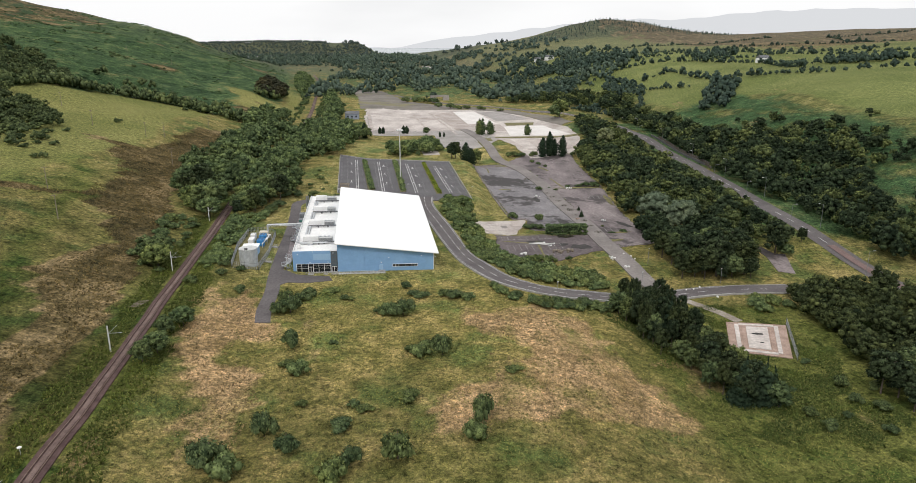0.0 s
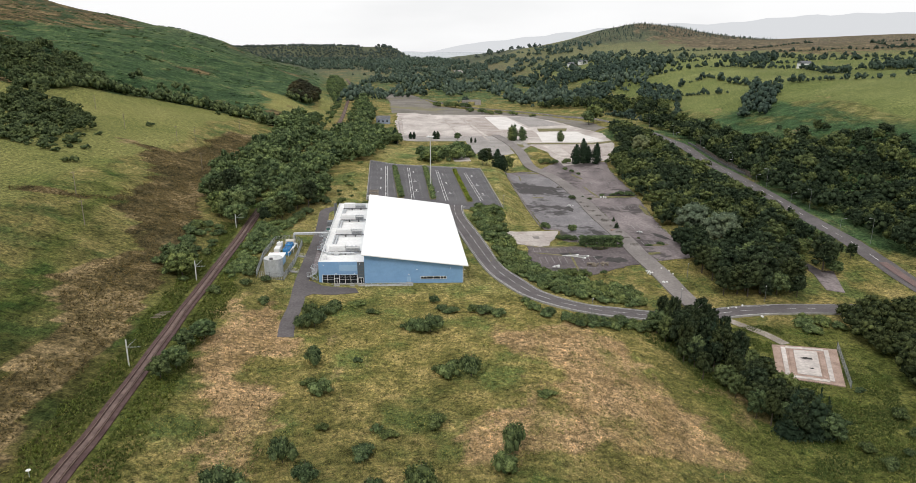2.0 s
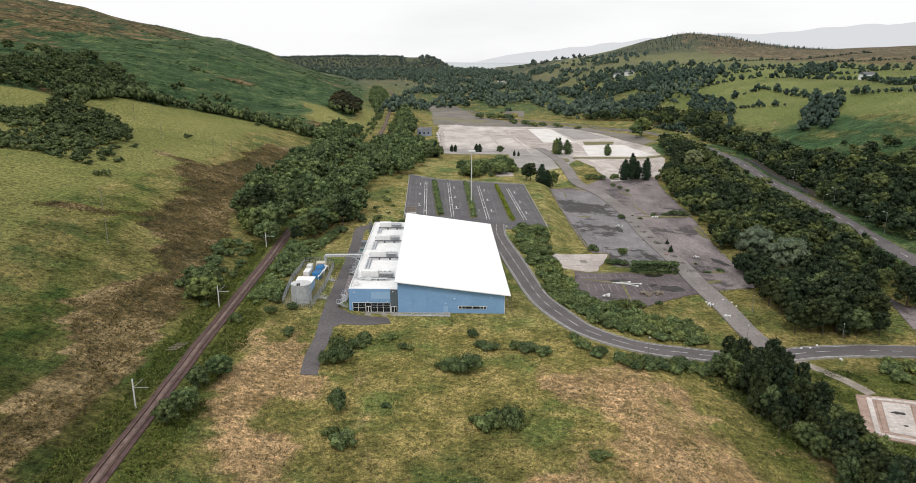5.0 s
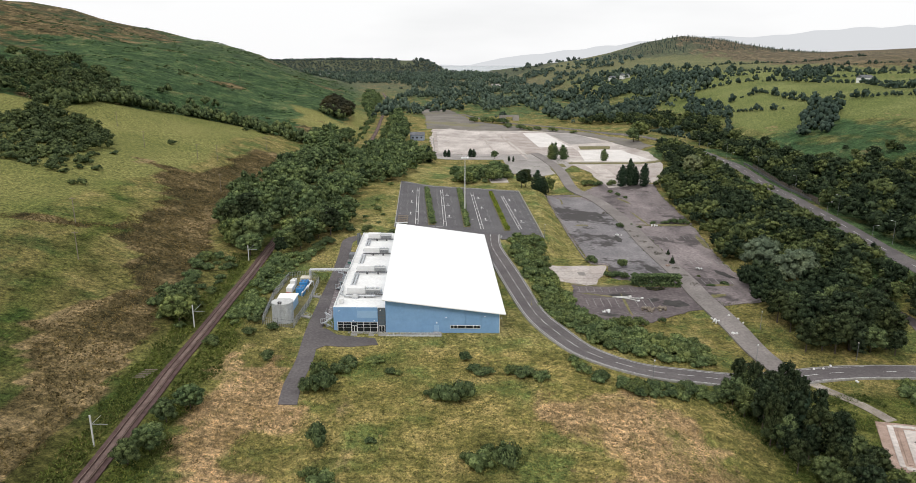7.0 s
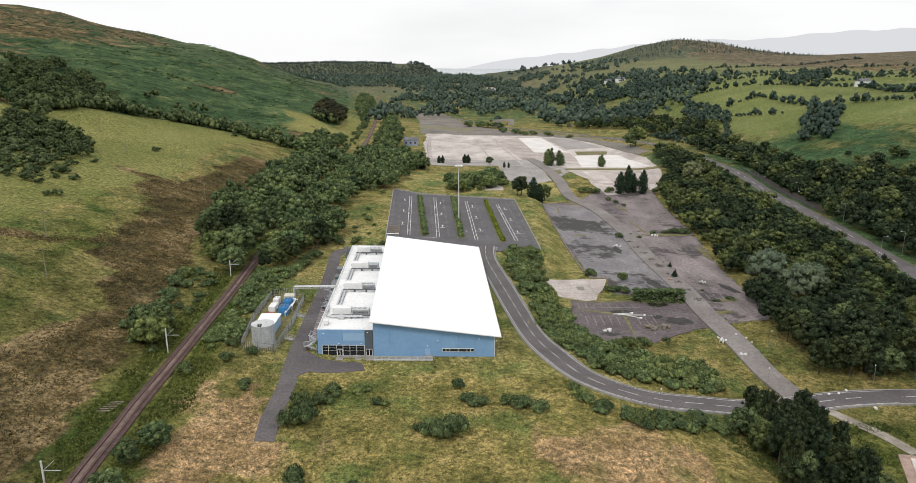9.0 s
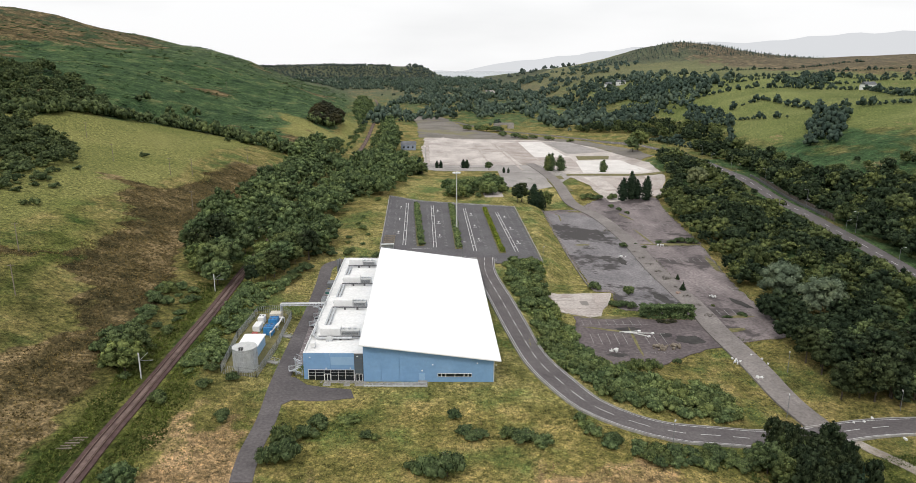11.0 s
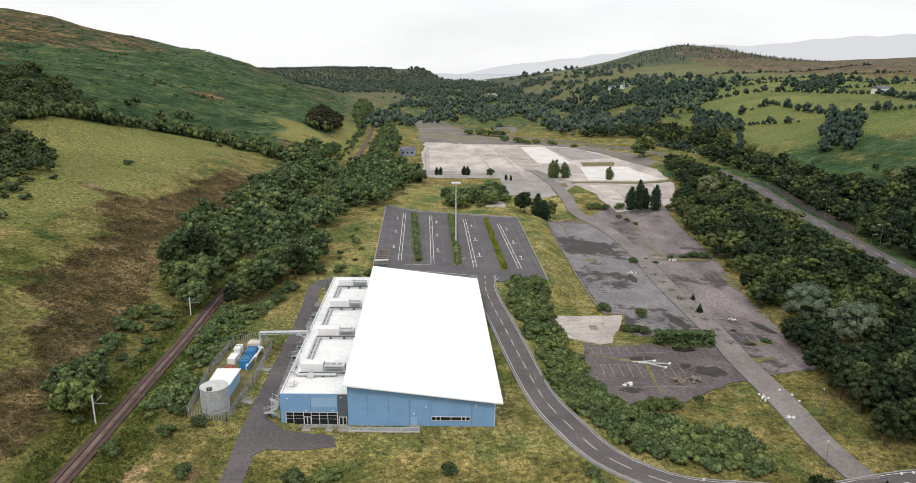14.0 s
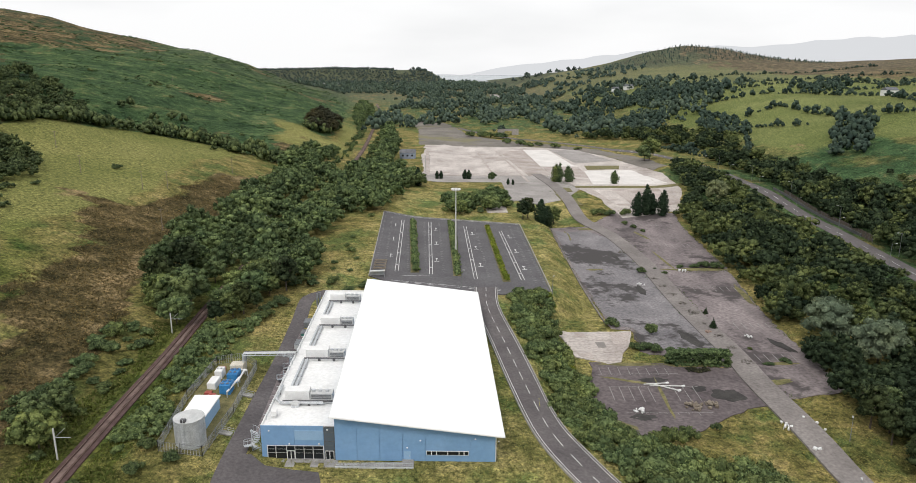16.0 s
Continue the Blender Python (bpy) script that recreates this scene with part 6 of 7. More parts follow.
spots += [("far%d" % rng.integers(3), x, y, rng.choice([0.6, 0.9, 1.4]) * rng.uniform(0.85, 1.15)) for x, y in scatter([(-330, 1450), (-210, 1450), (-120, 1900), (-90, 2250), (-700, 2250), (-640, 1900)], 19, lambda x, y: waves(x, y, 75, 2.0) > -0.2)]
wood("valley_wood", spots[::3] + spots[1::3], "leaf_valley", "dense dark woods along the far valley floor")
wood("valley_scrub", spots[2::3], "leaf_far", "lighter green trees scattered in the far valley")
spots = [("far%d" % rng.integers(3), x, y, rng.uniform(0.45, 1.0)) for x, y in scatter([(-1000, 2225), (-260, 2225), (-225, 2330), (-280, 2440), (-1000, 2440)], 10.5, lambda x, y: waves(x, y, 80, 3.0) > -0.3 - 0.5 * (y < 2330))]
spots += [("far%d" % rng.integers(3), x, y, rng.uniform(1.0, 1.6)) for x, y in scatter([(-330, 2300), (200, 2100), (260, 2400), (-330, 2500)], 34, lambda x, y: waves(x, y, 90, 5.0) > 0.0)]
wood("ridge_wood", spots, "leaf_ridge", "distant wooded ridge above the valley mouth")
spots = [("cone0", x, y, rng.uniform(0.25, 0.55)) for x, y in scatter([(200, 1820), (330, 1720), (600, 1700), (760, 1800), (700, 1900), (560, 1930), (300, 1960)], 13, lambda x, y: waves(x, y, 70, 1.5) > -0.3 + 0.4 * (y > 1860))]
spots += [("far%d" % rng.integers(3), x, y, rng.uniform(0.8, 1.3)) for x, y in scatter([(10, 1500), (150, 1500), (320, 1700), (220, 1820), (40, 1900)], 24, lambda x, y: waves(x, y, 60, 9.0) > -0.1)]
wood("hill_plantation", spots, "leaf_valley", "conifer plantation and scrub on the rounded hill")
# left hillside
spots = []
for line, gap, wide in (([(-256, 400), (-247, 430), (-243, 474), (-228, 500), (-196, 522), (-172, 516), (-152, 514), (-139, 526)], 1.5, 4.5), ([(-232, 507), (-196, 532), (-150, 530)], 3.0, 6), ([(-262, 540), (-220, 560)], 9, 10)):
    spots += [("far%d" % rng.integers(3), x, y, rng.uniform(0.5, 1.0)) for x, y in along(line, gap, wide)]
spots += [("far%d" % rng.integers(3), x, y, rng.uniform(0.9, 1.3)) for x, y in scatter([(-185, 700), (-165, 700), (-165, 790), (-188, 780)], 8)]
spots += [("bush%d" % rng.integers(3), x, y, rng.uniform(0.6, 1.3)) for x, y in scatter([(-250, 330), (-235, 400), (-200, 372), (-186, 318), (-186, 290), (-230, 270)], 4.2, lambda x, y: waves(x, y, 14, 2.0) > -0.3)]
spots += [("bush%d" % rng.integers(3), x, y, rng.uniform(0.6, 1.0)) for x, y in ((-176, 512), (-183, 506), (-180, 393), (-178, 335), (-172, 289), (-162, 278), (-167, 302), (-160, 281), (-150, 515), (-140, 505))]
for k in range(900):
    x, y = rng.uniform(-620, -190), rng.uniform(520, 1350)
    if left_foot(y) - x > 50 and waves(x, y, 40, 6.0) > 0.34:
        spots.append(("bush%d" % rng.integers(3), x, y, rng.uniform(0.4, 1.1)))
spots += [("mid%d" % rng.integers(3), x, y, rng.uniform(0.5, 0.95)) for x, y in scatter([(-345, 480), (-318, 524), (-295, 528), (-262, 504), (-243, 474), (-248, 430), (-258, 395), (-310, 380)], 8.0, lambda x, y: waves(x, y, 24, 3.0) > -0.25)]
spots += [("mid%d" % rng.integers(3), x, y, rng.uniform(0.4, 0.75)) for x, y in scatter([(-260, 410), (-225, 395), (-200, 372), (-182, 342), (-186, 330), (-230, 340)], 6.5)]
spots += [("bush%d" % rng.integers(3), x, y, rng.uniform(0.5, 1.2)) for x, y in scatter([(-205, 335), (-184, 332), (-170, 300), (-178, 282), (-205, 290)], 6.0, lambda x, y: waves(x, y, 10, 4.0) > -0.1)]
wood("hillside_scrub", spots, "leaf_mid", "dark scrub and tree line on the bracken hillside")
spots = []
while len(spots) < 1700:
    x, y = rng.uniform(-620, -150), rng.uniform(430, 1400)
    if cover(np.array(x), np.array(y))[2] > 0.6 and cover(np.array(x), np.array(y))[3] < 0.5 and waves(x, y, 26, 5.5) + 0.5 * waves(x, y, 9, 3.0) > 0.05:
        spots.append(("clump%d" % rng.integers(3), x, y, rng.uniform(0.25, 0.8) * (0.7 + y / 1400)))
wood("bracken", spots, "leaf_fern", "green bracken clumps covering the hillside", "bracken")
for x, y, s in ((-180, 735, 1.6), (-170, 742, 1.6), (-178, 762, 1.7), (-184, 722, 1.3), (-177, 706, 1.2), (-168, 712, 1.3), (-166, 728, 1.4), (-188, 750, 1.5), (-184, 778, 1.7), (-192, 790, 1.6), (-176, 785, 1.5)):
    plant("copper", x, y, s)
for line, h in (([(-44.6, 401), (-32.4, 319)], 2.2), ([(-27, 400), (-17.3, 316)], 2.0)):
    hd = group_empty("hedge", *line[0], gz(*line[0]))
    tagged(hd, "ragged green hedge between car park rows", "hedge", "car park hedges")
    vs, fs, base = [], [], 0
    for x, y in along(line, 0.8, 0.35):
        v, f = WOOD["bush%d" % rng.integers(3)]
        s = rng.uniform(0.42, 0.7)
        vs.append(v * [s, s, s] + [x - line[0][0], y - line[0][1], 0.1])
        fs.append(f + base)
        base += len(v)
    raw("foliage", np.vstack(vs), np.vstack(fs), "leaf_light", hd)
hd = group_empty("hedge", -10, 393, 1)
tagged(hd, "bright yellow-green hedge between car park rows", "hedge", "car park hedges")
vs, fs, base = [], [], 0
for x, y in along([(-10, 392), (-0.5, 311)], 0.9, 0.3):
    v, f = WOOD["bush%d" % rng.integers(3)]
    s = rng.uniform(0.3, 0.55)
    vs.append(v * [s, s, s] + [x + 10, y - 393, 0.1])
    fs.append(f + base)
    base += len(v)
raw("foliage", np.vstack(vs), np.vstack(fs), "leaf_lime", hd)
# clipped block hedge on the lower lot
hd = group_empty("block_hedge", 49.5, 260.6, gz(49.5, 262))
tagged(hd, "tall dense clipped green block hedge on the lot", "hedge")
vs, fs, base = [], [], 0
for k in range(420):
    v, f = WOOD["bush%d" % rng.integers(3)]
    s = rng.uniform(0.26, 0.36)
    vs.append(v * [s, s, s] + [rng.uniform(-7.9, 7.9), rng.uniform(-1.5, 1.5), rng.choice([0.1, 1.1, 2.1, 3.0, 3.4])])
    fs.append(f + base)
    base += len(v)
raw("foliage", np.vstack(vs), np.vstack(fs), "leaf_light", hd)


# ---- car park markings ----
def lerp2(a, b, t):
    return (a[0] + (b[0] - a[0]) * t, a[1] + (b[1] - a[1]) * t)


def flat_mesh(name, pts, material, thick=0.02):
    """A thin painted or cast piece about the origin."""
    bm = bmesh.new()
    prism(bm, pts, -thick, 0.0)
    me = bpy.data.meshes.new(name)
    bm.to_mesh(me)
    bm.free()
    me.materials.append(MAT[material])
    return me


def lay(name, me, x, y, lift, angle, parent):
    ob = new(name, me)
    ob.parent = parent
    ob.matrix_basis = pose(x, y, gz(x, y) + lift, 0, 0, math.degrees(angle))
    return ob


tick = flat_mesh("bay_tick", [(-0.5, -0.07), (0.5, -0.07), (0.5, 0.07), (-0.5, 0.07)], "faded_paint")
COLUMNS = [((-54.8, 404), (-45.4, 333), tick), ((-46.4, 399), (-34.9, 319), tick), ((-57.9, 404), (-48.5, 333), tick), ((-31.8, 396.5), (-22.2, 317), tick), ((-38.8, 397), (-28.6, 320), tick), ((-15.2, 390.5), (-6.3, 313), tick), ((-18.9, 385), (-10.2, 314), tick), ((0.2, 392), (9.6, 307), tick), ((-3.0, 380), (5.6, 314), tick), ((3.6, 391), (12.4, 306), tick)]
for a, b, me in COLUMNS:
    n = int(math.dist(a, b) / 2.5)
    ang = math.atan2(b[1] - a[1], b[0] - a[0]) + math.pi / 2
    for k in range(n):
        lay("bay_tick", me, *lerp2(a, b, k / n), 0.325, ang, park)
for a, b in (((-49, 400), (-39, 319)), ((-36.3, 398.4), (-26.6, 316.6)), ((-19.7, 391.3), (-10.9, 312.5)), ((-3.8, 383.5), (4.9, 312.4))):
    for off in (-0.55, 0.55):
        bm = bmesh.new()
        strip(bm, [lerp2(a, b, k / 30) for k in range(31)], off - 0.1, off + 0.1, 0.31)
        part("aisle_line", bm, "paint", park)
    for k in range(5):
        q = lerp2(a, b, (k + 0.5) / 5)
        lay("bay_number_mark", flat_mesh("mark", [(-0.3, -0.3), (0.3, -0.3), (0.3, 0.3), (-0.3, 0.3)], "paint"), *q, 0.325, 0, park)
arrow = flat_mesh("painted_arrow", [(-0.12, -2.2), (0.12, -2.2), (0.12, 0.6), (0.55, 0.6), (0, 2.0), (-0.55, 0.6), (-0.12, 0.6)], "paint")
bar = flat_mesh("painted_bar", [(-1.3, -0.25), (1.3, -0.25), (1.3, 0.25), (-1.3, 0.25)], "paint")
for a, b in (((-52.3, 402), (-42.3, 322)), ((-33.6, 398), (-24.6, 318)), ((-17.2, 391), (-8.2, 313)), ((-1.4, 386), (7.4, 311))):
    ang = math.atan2(b[1] - a[1], b[0] - a[0]) + math.pi / 2
    for t in (0.16, 0.47, 0.78):
        x, y = lerp2(a, b, t)
        lay("painted_arrow", arrow, x, y, 0.325, ang, park)
        lay("painted_bar", bar, x + 0.3, y - 2.9, 0.325, ang, park).scale = (0.7, 0.7, 1)
for a, b in (((-39, 308.5), (-12, 303)), ((-12, 303), (-2.5, 301.5)), ((-59.4, 411.6), (4.2, 396.6)), ((-9.8, 300.2), (-2.6, 298.6)), ((-36, 313.8), (-27, 315.4))):
    bm = bmesh.new()
    strip(bm, [lerp2(a, b, k / 20) for k in range(21)], -0.1, 0.1, 0.31)
    part("edge_line", bm, "paint", park)
for k in range(9):
    lay("give_way_dash", bar, *lerp2((-9.5, 301.8), (-2.8, 300.3), k / 8), 0.325, -0.2, park).scale = (0.22, 0.6, 1)
for k in range(6):
    lay("lane_dash", bar, *lerp2((-34, 306.4), (-12, 301.6), k / 5), 0.325, -0.21, park).scale = (0.7, 0.4, 1)
for a, b in (((-60.3, 413.6), (4.9, 398.2)), ((4.9, 398.2), (13.9, 301.3)), ((-47.2, 311), (-60.3, 413.6))):
    bm = bmesh.new()
    strip(bm, [lerp2(a, b, k / 24) for k in range(25)], -0.15, 0.15, 0.4, thick=0.6)
    bmesh.ops.recalc_face_normals(bm, faces=bm.faces)
    tagged(part("kerb", bm, "kerb"), "pale concrete kerb round the car park", "kerb", kind="structure")
for line, w in (([(-44.6, 402), (-32.4, 318)], 1.5), ([(-27, 401), (-17.3, 315)], 1.4), ([(-10, 394), (-0.5, 310)], 1.3)):
    bm = bmesh.new()
    strip(bm, [lerp2(*line, k / 24) for k in range(25)], -w, w, 0.42, thick=0.5)
    bmesh.ops.recalc_face_normals(bm, faces=bm.faces)
    tagged(part("planting_bed", bm, "moss"), "kerbed weedy planting bed in the car park", "planting bed", kind="structure")


# stacked timber racks at the end of a row
for k in range(5):
    y = 315.5 + k * 3.4
    x0 = -47.0 - k * 0.42
    e = group_empty("timber_rack", x0 + 2.4, y, gz(x0, y))
    tagged(e, "low weathered timber rack on the car park", "rack", "timber racks")
    for off in (-0.6, 0.0, 0.6):
        bm = bmesh.new()
        add_box(bm, x0 + 2.4, y + off, gz(x0, y) + 0.75, 4.4, 0.22, 0.2, bevel=0.02)
        part("beam", local(bm, e), "wood", e)
    for ox in (0.5, 4.3):
        bm = bmesh.new()
        add_box(bm, x0 + ox, y, gz(x0, y) + 0.33, 0.2, 1.5, 0.7)
        part("leg", local(bm, e), "wood", e)
e = group_empty("shelter", -44.3, 311.6, gz(-44.3, 311.6), 12)
tagged(e, "small pale-roofed trolley shelter at the car park edge", "shelter")
bm = bmesh.new()
add_box(bm, 0, 0, 2.2, 5.0, 1.6, 0.15, bevel=0.03)
part("roof", bm, "unit_grey", e)
for ox in (-2.3, 2.3):
    for oy in (-0.7, 0.7):
        bm = bmesh.new()
        add_box(bm, ox, oy, 1.1, 0.1, 0.1, 2.3)
        part("post", bm, "steel", e)
bm = bmesh.new()
add_box(bm, 0, 0.72, 1.2, 4.6, 0.06, 1.6)
part("back_panel", bm, "unit_grey", e)


# ---- masts, lamps and poles ----
def floodlight_mast(x, y, top):
    z = gz(x, y)
    e = group_empty("floodlight_mast", x, y, z)
    tagged(e, "tall grey floodlight mast with ring of lamps", "floodlight")
    bm = bmesh.new()
    add_cyl(bm, x, y, z - 0.3, top - 0.6, 0.34, 0.16, 12)
    part("pole", local(bm, e), "pole_white", e)
    bm = bmesh.new()
    add_cyl(bm, x, y, top - 0.7, top - 0.2, 1.2, 1.2, 16)
    part("headframe", local(bm, e), "unit_grey", e)
    for k in range(8):
        a = k * 6.283 / 8
        bm = bmesh.new()
        add_box(bm, x + 1.5 * math.cos(a), y + 1.5 * math.sin(a), top - 0.3, 0.7, 0.7, 0.5, math.degrees(a), 0.05)
        part("floodlamp", local(bm, e), "unit_white", e)
    bm = bmesh.new()
    add_box(bm, x, y, z + 0.1, 1.2, 1.2, 0.4)
    part("base", local(bm, e), "kerb", e)


floodlight_mast(-20.4, 347.3, 26.0)


def lamp_post(x, y, h, reach, ang, label="slim grey street lamp with short arm"):
    z = gz(x, y)
    e = group_empty("street_lamp", x, y, z)
    tagged(e, label, "street lamp", "street lamps")
    bm = bmesh.new()
    add_cyl(bm, x, y, z - 0.3, z + h, 0.09, 0.05, 8)
    part("pole", local(bm, e), "fence_steel", e)
    q = (x + math.cos(ang) * reach, y + math.sin(ang) * reach, z + h + 0.25)
    bm = bmesh.new()
    add_rod(bm, (x, y, z + h - 0.05), q, 0.05, 6)
    part("arm", local(bm, e), "fence_steel", e)
    bm = bmesh.new()
    add_box(bm, q[0], q[1], q[2], 0.8, 0.28, 0.16, math.degrees(ang), 0.03)
    part("lantern", local(bm, e), "unit_grey", e)


lamp_post(-14.9, 300.3, 6.6, 0.6, 0)
for x, y, h in ((33.0, 181.6, 4.5), (91.5, 210.5, 4.5), (64, 205, 5), (72, 226, 5), (14, 300, 5.5), (89, 236, 6)):
    lamp_post(x, y, h, 0.8, 1.2)
road_edge = spline(DUAL, 2.0)
for side, start in ((-6.0, 212), (6.2, 205)):
    last = 0.0
    for x, y in offsets(road_edge, side):
        if start < y < 610 and y - last > (44 if side < 0 else 52):
            lamp_post(x, y, 9.5, 1.6, 0.0 if side < 0 else math.pi)
            last = y


def rail_pole(x, y, h, reach):
    z = gz(x, y)
    e = group_empty("rail_mast", x, y, z)
    tagged(e, "pale railway mast with cantilever arm beside the track", "mast", "railway masts")
    bm = bmesh.new()
    add_box(bm, x, y, z + h / 2 - 0.2, 0.22, 0.2, h + 0.4)
    part("pole", local(bm, e), "pole_white", e)
    for a, b, r in (((x, y, z + h * 0.72), (x + reach, y, z + h * 0.74), 0.05), ((x, y, z + h * 0.7), (x + reach * 0.7, y, z + h * 1.02), 0.04)):
        bm = bmesh.new()
        add_rod(bm, a, b, r, 5)
        part("arm", local(bm, e), "steel", e)


for x, y in ((-70.3, 136.9), (-77.1, 190.6), (-85.2, 248.7), (-62.4, 84), (-95.5, 312), (-103.5, 372)):
    rail_pole(x, y, 6.0 if y < 200 else 5.4, 3.0)
z = gz(-67.2, 98.6)
e = group_empty("track_sign", -67.2, 98.6, z)
tagged(e, "small round white trackside sign on a post", "sign")
bm = bmesh.new()
add_cyl(bm, -67.2, 98.6, z - 0.2, z + 1.5, 0.05, seg=6)
part("post", local(bm, e), "steel", e)
bm = bmesh.new()
add_cyl(bm, -67.2, 98.6, z + 1.3, z + 1.42, 0.36, seg=14)
part("disc", local(bm, e), "unit_white", e, "round white disc")
for k in range(5):
    x, y = -76.2 + 0.2 * k, 162.5 + 0.9 * k
    e = group_empty("stacked_sleeper", x, y, gz(x, y))
    tagged(e, "old grey sleeper lying beside the track", "sleeper", "old sleepers")
    bm = bmesh.new()
    add_box(bm, 0, 0, 0.25, 2.6, 0.26, 0.18, 8, 0.02)
    part("beam", bm, "wood", e)


def wooden_pole(x, y, h):
    z = gz(x, y)
    e = group_empty("utility_pole", x, y, z)
    tagged(e, "thin weathered wooden utility pole in the pasture", "pole", "utility poles")
    bm = bmesh.new()
    add_cyl(bm, x, y, z - 0.4, z + h, 0.15, 0.1, 7)
    part("pole", local(bm, e), "wood", e)
    bm = bmesh.new()
    add_box(bm, x, y, z + h - 0.3, 1.6, 0.12, 0.14, 20)
    part("crossarm", local(bm, e), "wood", e)


for x, y in ((-216.8, 406), (-184, 372), (-155, 368), (-150.4, 380.5), (-148.8, 449), (-120.5, 214), (-136, 238), (-128, 330), (-330, 760), (-300, 800), (-270, 850)):
    wooden_pole(x, y, 8.0)


# ---- clutter on the lots ----
def blotch(name, x, y, rx, ry, ang, material, lift, seed, parent):
    g = np.random.default_rng(seed)
    bm = bmesh.new()
    pts = []
    for k in range(48):
        a = k * 6.283 / 48
        r = 1 + 0.16 * math.sin(2 * a + seed) + 0.12 * math.sin(5 * a + 2 * seed) + g.uniform(-0.07, 0.07)
        px, py = math.cos(a) * rx * r, math.sin(a) * ry * r
        pts.append((x + px * math.cos(ang) - py * math.sin(ang), y + px * math.sin(ang) + py * math.cos(ang)))
    c = bm.verts.new((x, y, gz(x, y) + lift))
    vs = [bm.verts.new((px, py, gz(px, py) + lift)) for px, py in pts]
    for k in range(48):
        bm.faces.new((c, vs[k], vs[(k + 1) % 48]))
    return part(name, bm, material, parent)


for k, (x, y, rx, ry, a) in enumerate(((52, 278, 2.0, 6, 0.4), (46, 322, 1.2, 6, 0.1), (43.5, 366, 0.9, 7, 0.05), (76, 275, 1.5, 5, 0.3))):
    blotch("tar_stain", x, y, rx, ry, a, "tar", 0.24, k, lot)
for k, (x, y, rx, ry, a) in enumerate(((52, 243, 3.4, 3.6, 0.3), (30, 229, 3, 2, 0.5), (36, 250, 4, 1.2, 0.2), (46, 246, 2, 1.5, 0))):
    blotch("tar_stain", x, y, rx, ry, a, "tar", 0.21, 40 + k, lot2)
for k, (x, y, rx, ry, a) in enumerate(((65, 348.5, 8, 1.0, 0.02), (75, 350, 10, 1.6, 0.03), (33, 346, 3.5, 1.0, 0.05), (71, 262.5, 4.5, 1.0, 0.05), (61, 404, 0.8, 9, 0.3), (57.5, 330, 0.7, 14, 0.12), (57, 290, 0.6, 12, 0.12), (38, 415, 6, 2, 0.2), (66, 251, 5, 1.2, 0.3), (27, 400, 1, 8, 0.1), (80, 320, 1, 12, 0.0), (62, 362, 0.5, 16, 0.12))):
    blotch("weed_patch", x, y, rx, ry, a, "moss", 0.245, 60 + k, lot)
# the long thin strip at x 36.7 stands for a dark kerb line
for k, (x, y, rx, ry, a) in enumerate(((31, 259, 9, 0.9, 0.05), (48, 259.5, 8, 1.0, 0.0), (36.7, 240, 0.4, 11, 0.02), (30, 249, 6, 0.7, -0.3), (24, 224, 4, 1.3, -0.7))):
    blotch("weed_patch", x, y, rx, ry, a, "moss", 0.225, 80 + k, lot2)
for base, vec, n, L, w, target in (((24.7, 245.2), (2.3, 0.2), 5, 7.6, 0.11, lot2), ((39.9, 246.8), (2.4, 0.2), 3, 7.4, 0.11, lot2), ((28.5, 231.5), (2.4, 0.3), 7, 4.5, 0.1, lot2), ((23.5, 256.5), (2.4, 0.1), 8, 4.2, 0.1, lot2),
                                   ((64.5, 327), (2.4, 0.15), 7, 4.6, 0.12, lot), ((60, 428), (2.4, 0.2), 9, 4.8, 0.12, lot), ((68, 292), (2.4, 0.15), 5, 4.8, 0.12, lot), ((64, 268), (2.4, 0.15), 6, 4.6, 0.12, lot), ((66, 388), (2.4, 0.2), 7, 4.8, 0.12, lot)):
    me = flat_mesh("faded_bay_line", [(-w / 2, -L), (w / 2, -L), (w / 2, 0), (-w / 2, 0)], "faded_paint")
    for k in range(n):
        lay("faded_bay_line", me, base[0] + vec[0] * k, base[1] + vec[1] * k, 0.235, 0.05, target)
for x0, y0, x1, y1 in ((24.5, 245.3, 46, 247), (26.5, 231.2, 46, 234), (22.5, 252.2, 43, 254.2), (58, 327, 80, 328.4)):
    bm = bmesh.new()
    strip(bm, [lerp2((x0, y0), (x1, y1), k / 10) for k in range(11)], -0.06, 0.06, 0.24)
    part("faded_bay_line", bm, "faded_paint", lot2 if y0 < 260 else lot)
for (x0, y0), (x1, y1) in (((33.2, 247.0), (39.0, 248.2)), ((35.5, 247.4), (41.0, 244.2)), ((34.5, 246.6), (42.5, 246.7))):
    e = group_empty("fallen_column", x0, y0, gz(x0, y0))
    tagged(e, "white lighting column lying on the lot", "lamp column", "fallen columns")
    bm = bmesh.new()
    add_rod(bm, (x0, y0, gz(x0, y0) + 0.4), (x1, y1, gz(x1, y1) + 0.4), 0.16, 8)
    part("column", local(bm, e), "pole_white", e)
    bm = bmesh.new()
    add_box(bm, x1, y1, gz(x1, y1) + 0.42, 0.9, 0.5, 0.4, 30, 0.05)
    part("lantern", local(bm, e), "unit_white", e)


